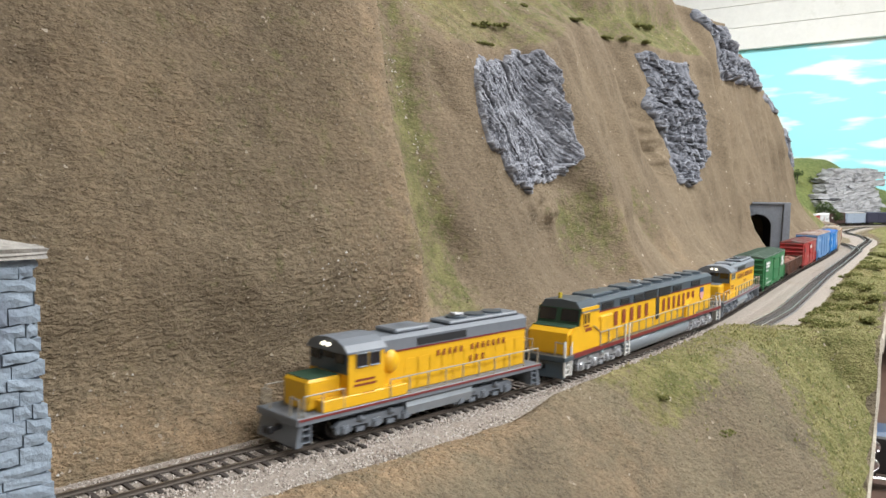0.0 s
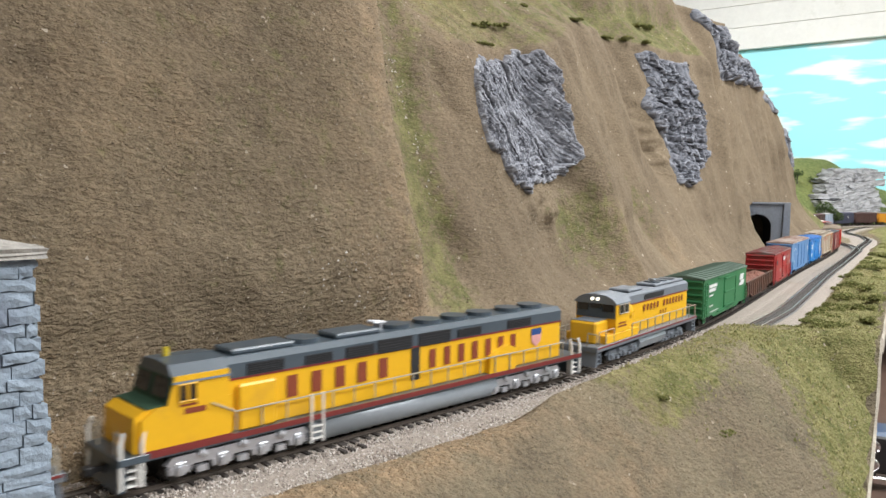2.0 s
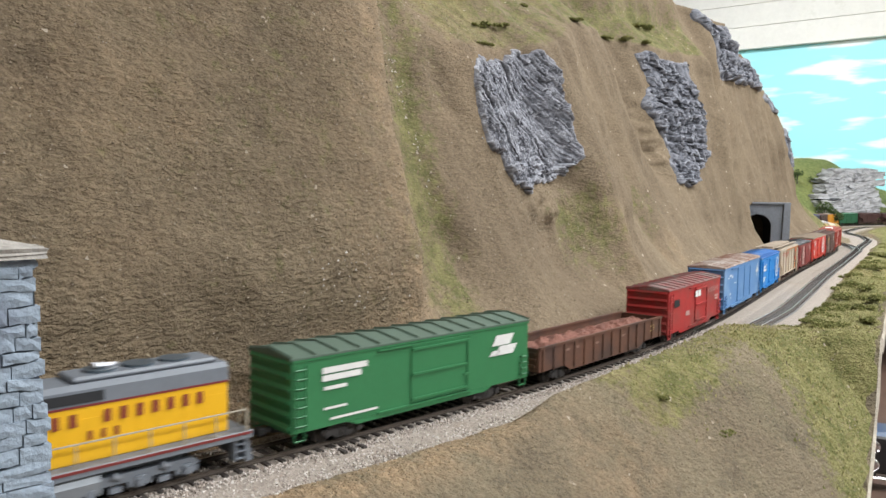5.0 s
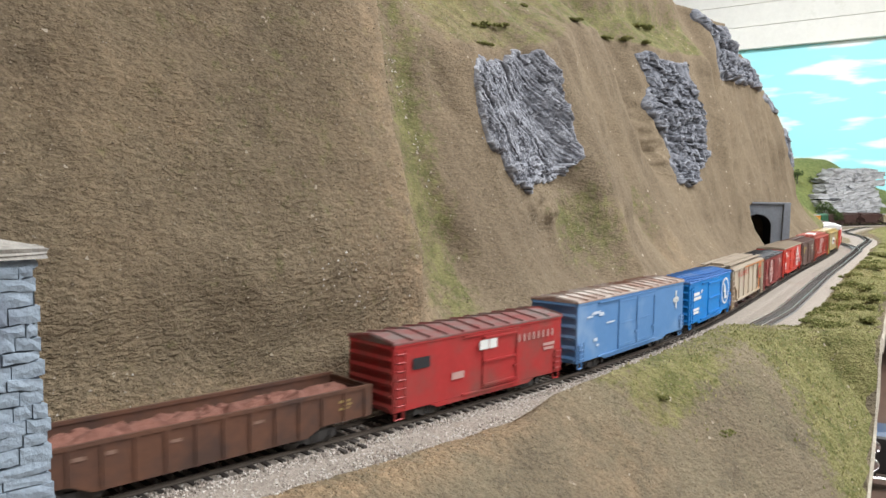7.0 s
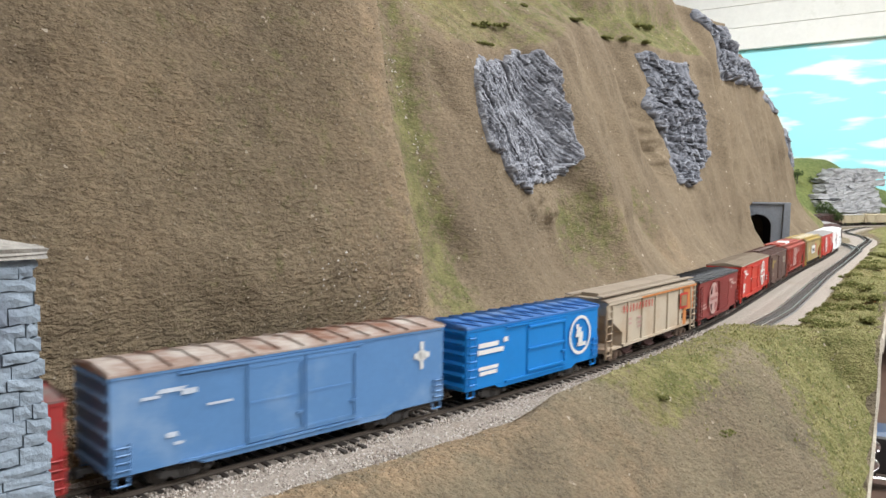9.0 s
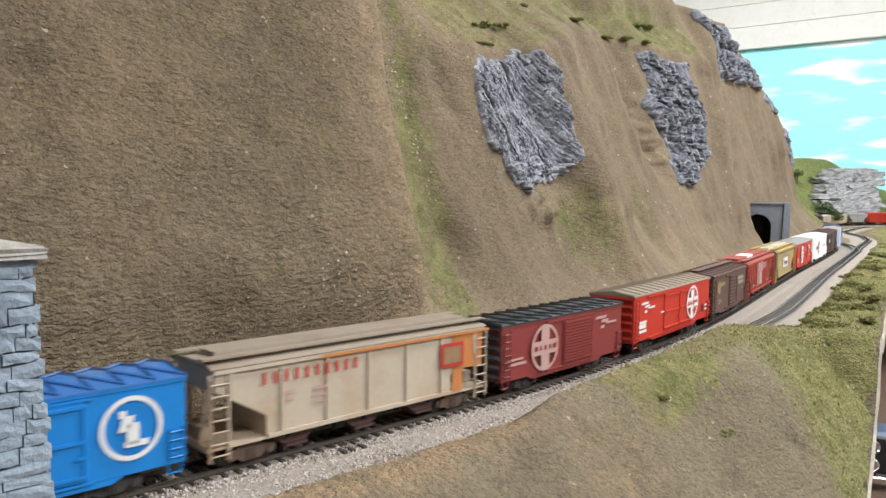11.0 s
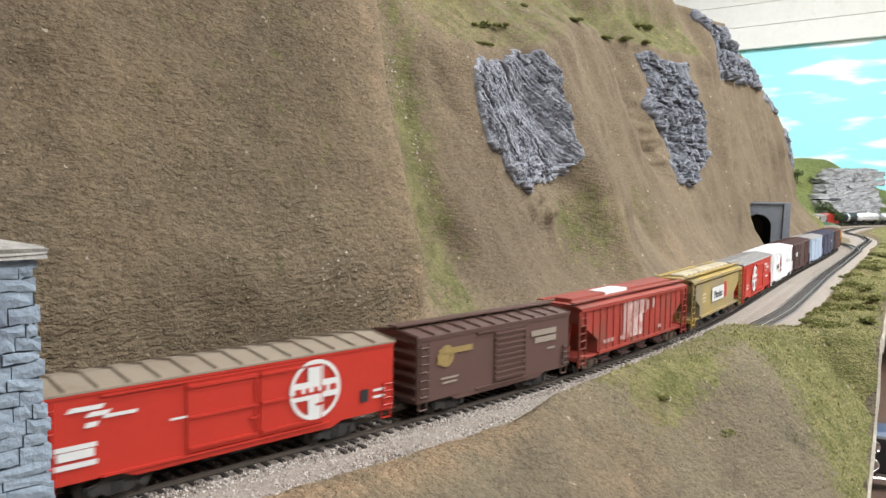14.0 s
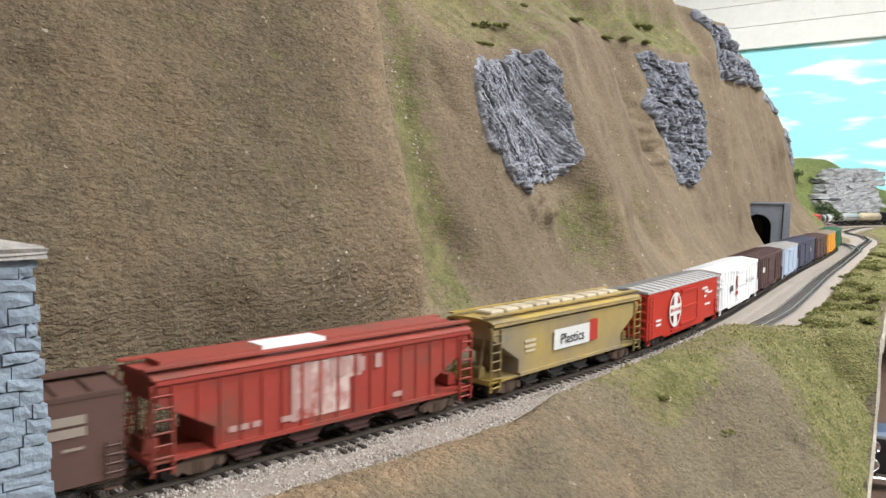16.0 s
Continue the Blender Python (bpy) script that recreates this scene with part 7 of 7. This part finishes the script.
rb = random.Random(31)
CLUMPS = [(rb.uniform(0.64, 1.25), rb.uniform(0.004, 0.13), rb.uniform(0.005, 0.010)) for k in range(26)] + [(rb.uniform(1.2, 2.1), rb.uniform(0.004, 0.12), rb.uniform(0.007, 0.012)) for k in range(20)]
for i, (s, e, r) in enumerate(CLUMPS + list(((0.685, 0.004, 0.011), (0.70, 0.035, 0.013), (0.72, 0.042, 0.010), (0.76, 0.010, 0.008), (0.79, 0.012, 0.009), (0.82, 0.014, 0.010), (0.87, 0.018, 0.009), (0.92, 0.030, 0.012), (0.96, 0.035, 0.012),
                               (0.88, 0.060, 0.012), (0.86, 0.075, 0.013), (0.90, 0.085, 0.012), (1.0, 0.05, 0.012), (1.08, 0.03, 0.012), (1.12, 0.07, 0.014), (1.2, 0.05, 0.014), (1.28, 0.04, 0.014), (1.36, 0.06, 0.016), (1.45, 0.05, 0.016),
                               (1.55, 0.06, 0.017), (1.66, 0.05, 0.018), (1.8, 0.06, 0.018), (1.95, 0.07, 0.02), (1.05, 0.012, 0.009), (1.24, 0.015, 0.010), (1.5, 0.02, 0.012), (1.7, 0.02, 0.013), (0.80, 0.07, 0.012), (0.83, 0.095, 0.012)))):
    st = float(np.interp(s, (0.61, 0.65, 0.80, 1.0, 1.3, 1.6, 2.0), (0.016, 0.073, 0.080, 0.080, 0.075, 0.070, 0.078)))
    d = st + e
    p = along(s, d, float(ground_z(np.array(s), np.array(d))) - 0.001)
    if p.x < edge_x(p.y) - 0.012:
        bush(p, r, 100 + i)
for i, (s, dz, r) in enumerate(((0.505, 0.004, 0.007), (0.52, 0.005, 0.007), (0.545, 0.026, 0.008), (0.565, 0.027, 0.009), (0.585, 0.026, 0.007), (0.66, 0.036, 0.008), (0.80, 0.004, 0.008), (0.97, 0.006, 0.010), (1.0, 0.005, 0.012), (1.03, 0.004, 0.010), (1.08, 0.038, 0.014), (1.11, 0.040, 0.014))):
    z = float(ledge_z(np.array(s))) + dz
    p = along(s, -float(cliff_back(np.array(s), np.array(z))), z, CLIFF)
    bush(p, r, 200 + i, "low olive shrub on the cliff ledge", 0.5)
for i, (s, e, r) in enumerate(((0.39, 0.05, 0.007), (0.42, 0.085, 0.008))):
    p = along(s, 0.016 + e, float(ground_z(np.array(s), np.array(0.016 + e))) - 0.001)
    bush(p, r, 300 + i, "thin tuft of dry grass on the bank", 0.6, 40, 3)


def tree(x, y, z, h, seed, label):
    rs = random.Random(seed)
    t = tagged(new("tree"), label, "tree", "far trees")
    t.location = (x, y, z)
    bm = bmesh.new()
    rod(bm, (0, 0, -0.01), (0.002, 0, h * 0.55), h * 0.035, 7, 0, h * 0.018)
    tips = []
    for k in range(7):
        a = k * 2.4
        b = Vector((0.002, 0, h * rs.uniform(0.25, 0.55)))
        e = b + Vector((cos(a) * h * 0.26, sin(a) * h * 0.26, h * rs.uniform(0.12, 0.34)))
        rod(bm, b, e, h * 0.014, 5, 0, h * 0.006)
        tips.append(e)
    part("trunk", bm, M_TIE, t)
    V, F = [], []
    for e in tips + [Vector((0, 0, h * 0.85)), Vector((0, 0, h * 0.65))]:
        v, f = leaf_cloud(rs, e, h * rs.uniform(0.12, 0.2), 90, h * 0.022, 1.0)
        F += [tuple(i + len(V) for i in q) for q in f]
        V += v
    me = bpy.data.meshes.new("crown")
    me.from_pydata(V, [], F)
    me.materials.append(M_FARBUSH)
    o = new("crown", me)
    o.parent = t


M_FARBUSH = island_mat("far_foliage", ((0.025, 0.04, 0.014), (0.05, 0.075, 0.025), (0.08, 0.11, 0.04)), 0.95)


def hill_height(x, y):
    i = int(np.argmin((HX[0] - x) ** 2))
    j = int(np.argmin((HY[:, 0] - y) ** 2))
    return float(HZ[j, i])


for i, (x, y, h) in enumerate(((1.500, 3.10, 0.115), (1.535, 3.12, 0.09), (1.60, 3.60, 0.065), (1.575, 3.58, 0.04), (1.68, 3.64, 0.035))):
    tree(x, y, hill_height(x, y), h, 400 + i, "small dark green tree on the far hill")


# ---- grit over the near earth ----
def grit():
    rs = np.random.RandomState(5)
    n = 26000
    S, Z = rs.uniform(-0.05, 0.62, n), rs.uniform(0.0, 0.30, n) ** 1.0
    D = cliff_back(S, Z)
    X, Y = grid_along(S, -(D - 0.0004), CLIFF)
    n2 = 15000
    S2, D2 = rs.uniform(-0.05, 0.75, n2), rs.uniform(0.04, 0.26, n2)
    ok = D2 > np.interp(S2, (0, 0.3, 0.36, 0.62, 0.67, 0.8), (0.036, 0.036, 0.03, 0.03, 0.095, 0.1))
    S2, D2 = S2[ok], D2[ok]
    X2, Y2 = grid_along(S2, D2)
    Z2 = ground_z(S2, D2)
    keep = X2 < Y2 * 0.585 - 0.024
    P = np.concatenate([np.stack([X, Y, Z], -1), np.stack([X2, Y2, Z2], -1)[keep]])
    m = len(P)
    r = rs.uniform(0.00025, 0.00075, m)[:, None, None] * np.where(rs.rand(m) > 0.97, 1.7, 1.0)[:, None, None]
    corners = np.array([(1, 0, -0.4), (-0.6, 0.8, -0.4), (-0.6, -0.8, -0.4), (0, 0, 0.9)])[None] + rs.uniform(-0.35, 0.35, (m, 4, 3))
    V = (P[:, None, :] + corners * r).reshape(-1, 3)
    k = np.arange(m)[:, None] * 4
    F = np.concatenate([k + np.array(t) for t in ((0, 1, 2), (0, 3, 1), (1, 3, 2), (2, 3, 0))])
    me = bpy.data.meshes.new("grit")
    me.from_pydata(V.tolist(), [], F.tolist())
    me.materials.append(island_mat("grit_stone", ((0.09, 0.068, 0.045), (0.16, 0.125, 0.08), (0.20, 0.16, 0.10), (0.24, 0.195, 0.13), (0.19, 0.14, 0.085), (0.38, 0.33, 0.26))))
    return tagged(new("grit", me), "loose grit and crumbs of scenic soil", "grit", "", "stuff")


grit()


def turf():
    """Short foam turf over the green parts of the bank: crumbs too small to count."""
    rs = np.random.RandomState(15)
    n = 46000
    S, D = rs.uniform(0.36, 1.5, n), rs.uniform(0.02, 0.30, n)
    edge = np.interp(S, (0.31, 0.60, 0.65, 0.80, 1.0, 1.3, 1.6), (0.022, 0.022, 0.078, 0.086, 0.086, 0.081, 0.076))
    right = step(S + D * 0.5 + 0.04 * fbm(S * 9, D * 9, 3, 44), 0.52, 0.62)
    crest = 0.45 * step(S, 0.34, 0.42) * (1 - step(D - edge, 0.03, 0.085))
    ok = (D > edge) & (rs.rand(n) < np.maximum(right, crest) * (0.45 + 0.9 * (fbm(S * 30, D * 30, 3, 46) + 0.3)))
    S, D = S[ok], D[ok]
    X, Y = grid_along(S, D)
    Z = ground_z(S, D)
    keep = X < Y * 0.585 - 0.020
    P = np.stack([X, Y, Z], -1)[keep]
    m = len(P)
    r = rs.uniform(0.0006, 0.0015, m)[:, None, None]
    corners = np.array([(1, 0, -0.3), (-0.6, 0.8, -0.3), (-0.6, -0.8, -0.3), (0, 0, 1.3)])[None] + rs.uniform(-0.5, 0.5, (m, 4, 3))
    V = (P[:, None, :] + corners * r).reshape(-1, 3)
    k = np.arange(m)[:, None] * 4
    F = np.concatenate([k + np.array(q) for q in ((0, 1, 2), (0, 3, 1), (1, 3, 2), (2, 3, 0))])
    me = bpy.data.meshes.new("turf")
    me.from_pydata(V.tolist(), [], F.tolist())
    me.materials.append(island_mat("foam_turf", ((0.12, 0.122, 0.044), (0.20, 0.195, 0.075), (0.29, 0.265, 0.115), (0.34, 0.30, 0.155), (0.185, 0.185, 0.068)), 0.95))
    return tagged(new("turf", me), "short olive and straw foam turf on the bank", "turf", "", "stuff")


turf()


def plaster_flecks():
    """Bare white plaster showing in chips down the gully, and a few pale stones."""
    rs = random.Random(8)
    V, F = [], []
    spots = [(rs.gauss(0.352, 0.004) + 0.01 * (k / 60), 0.245 - 0.13 * k / 60 + rs.uniform(-0.004, 0.004), rs.uniform(0.0005, 0.0013)) for k in range(60) if rs.random() < 0.75]
    spots += [(rs.gauss(0.205, 0.018), rs.gauss(0.075, 0.012), rs.uniform(0.0004, 0.0009)) for k in range(45)]
    spots += [(rs.gauss(0.03, 0.03), abs(rs.gauss(0.018, 0.012)), rs.uniform(0.0004, 0.0010)) for k in range(70)]
    for s, z, r in spots:
        c = along(s, -(float(cliff_back(np.array(s), np.array(z))) - 0.0006), z, CLIFF)
        k = len(V)
        for v in ((1, 0, -0.4), (-0.6, 0.8, -0.4), (-0.6, -0.8, -0.4), (0, 0, 0.9)):
            V.append(c + Vector([a + rs.uniform(-0.4, 0.4) for a in v]) * r)
        F += [(k, k + 1, k + 2), (k, k + 3, k + 1), (k + 1, k + 3, k + 2), (k + 2, k + 3, k)]
    me = bpy.data.meshes.new("plaster_flecks")
    me.from_pydata(V, [], F)
    me.materials.append(island_mat("fleck", ((0.50, 0.47, 0.42), (0.36, 0.30, 0.23), (0.58, 0.56, 0.52))))
    return tagged(new("plaster_flecks", me), "pale plaster chips and stones on the cliff", "chips", "", "stuff")


plaster_flecks()


motions()
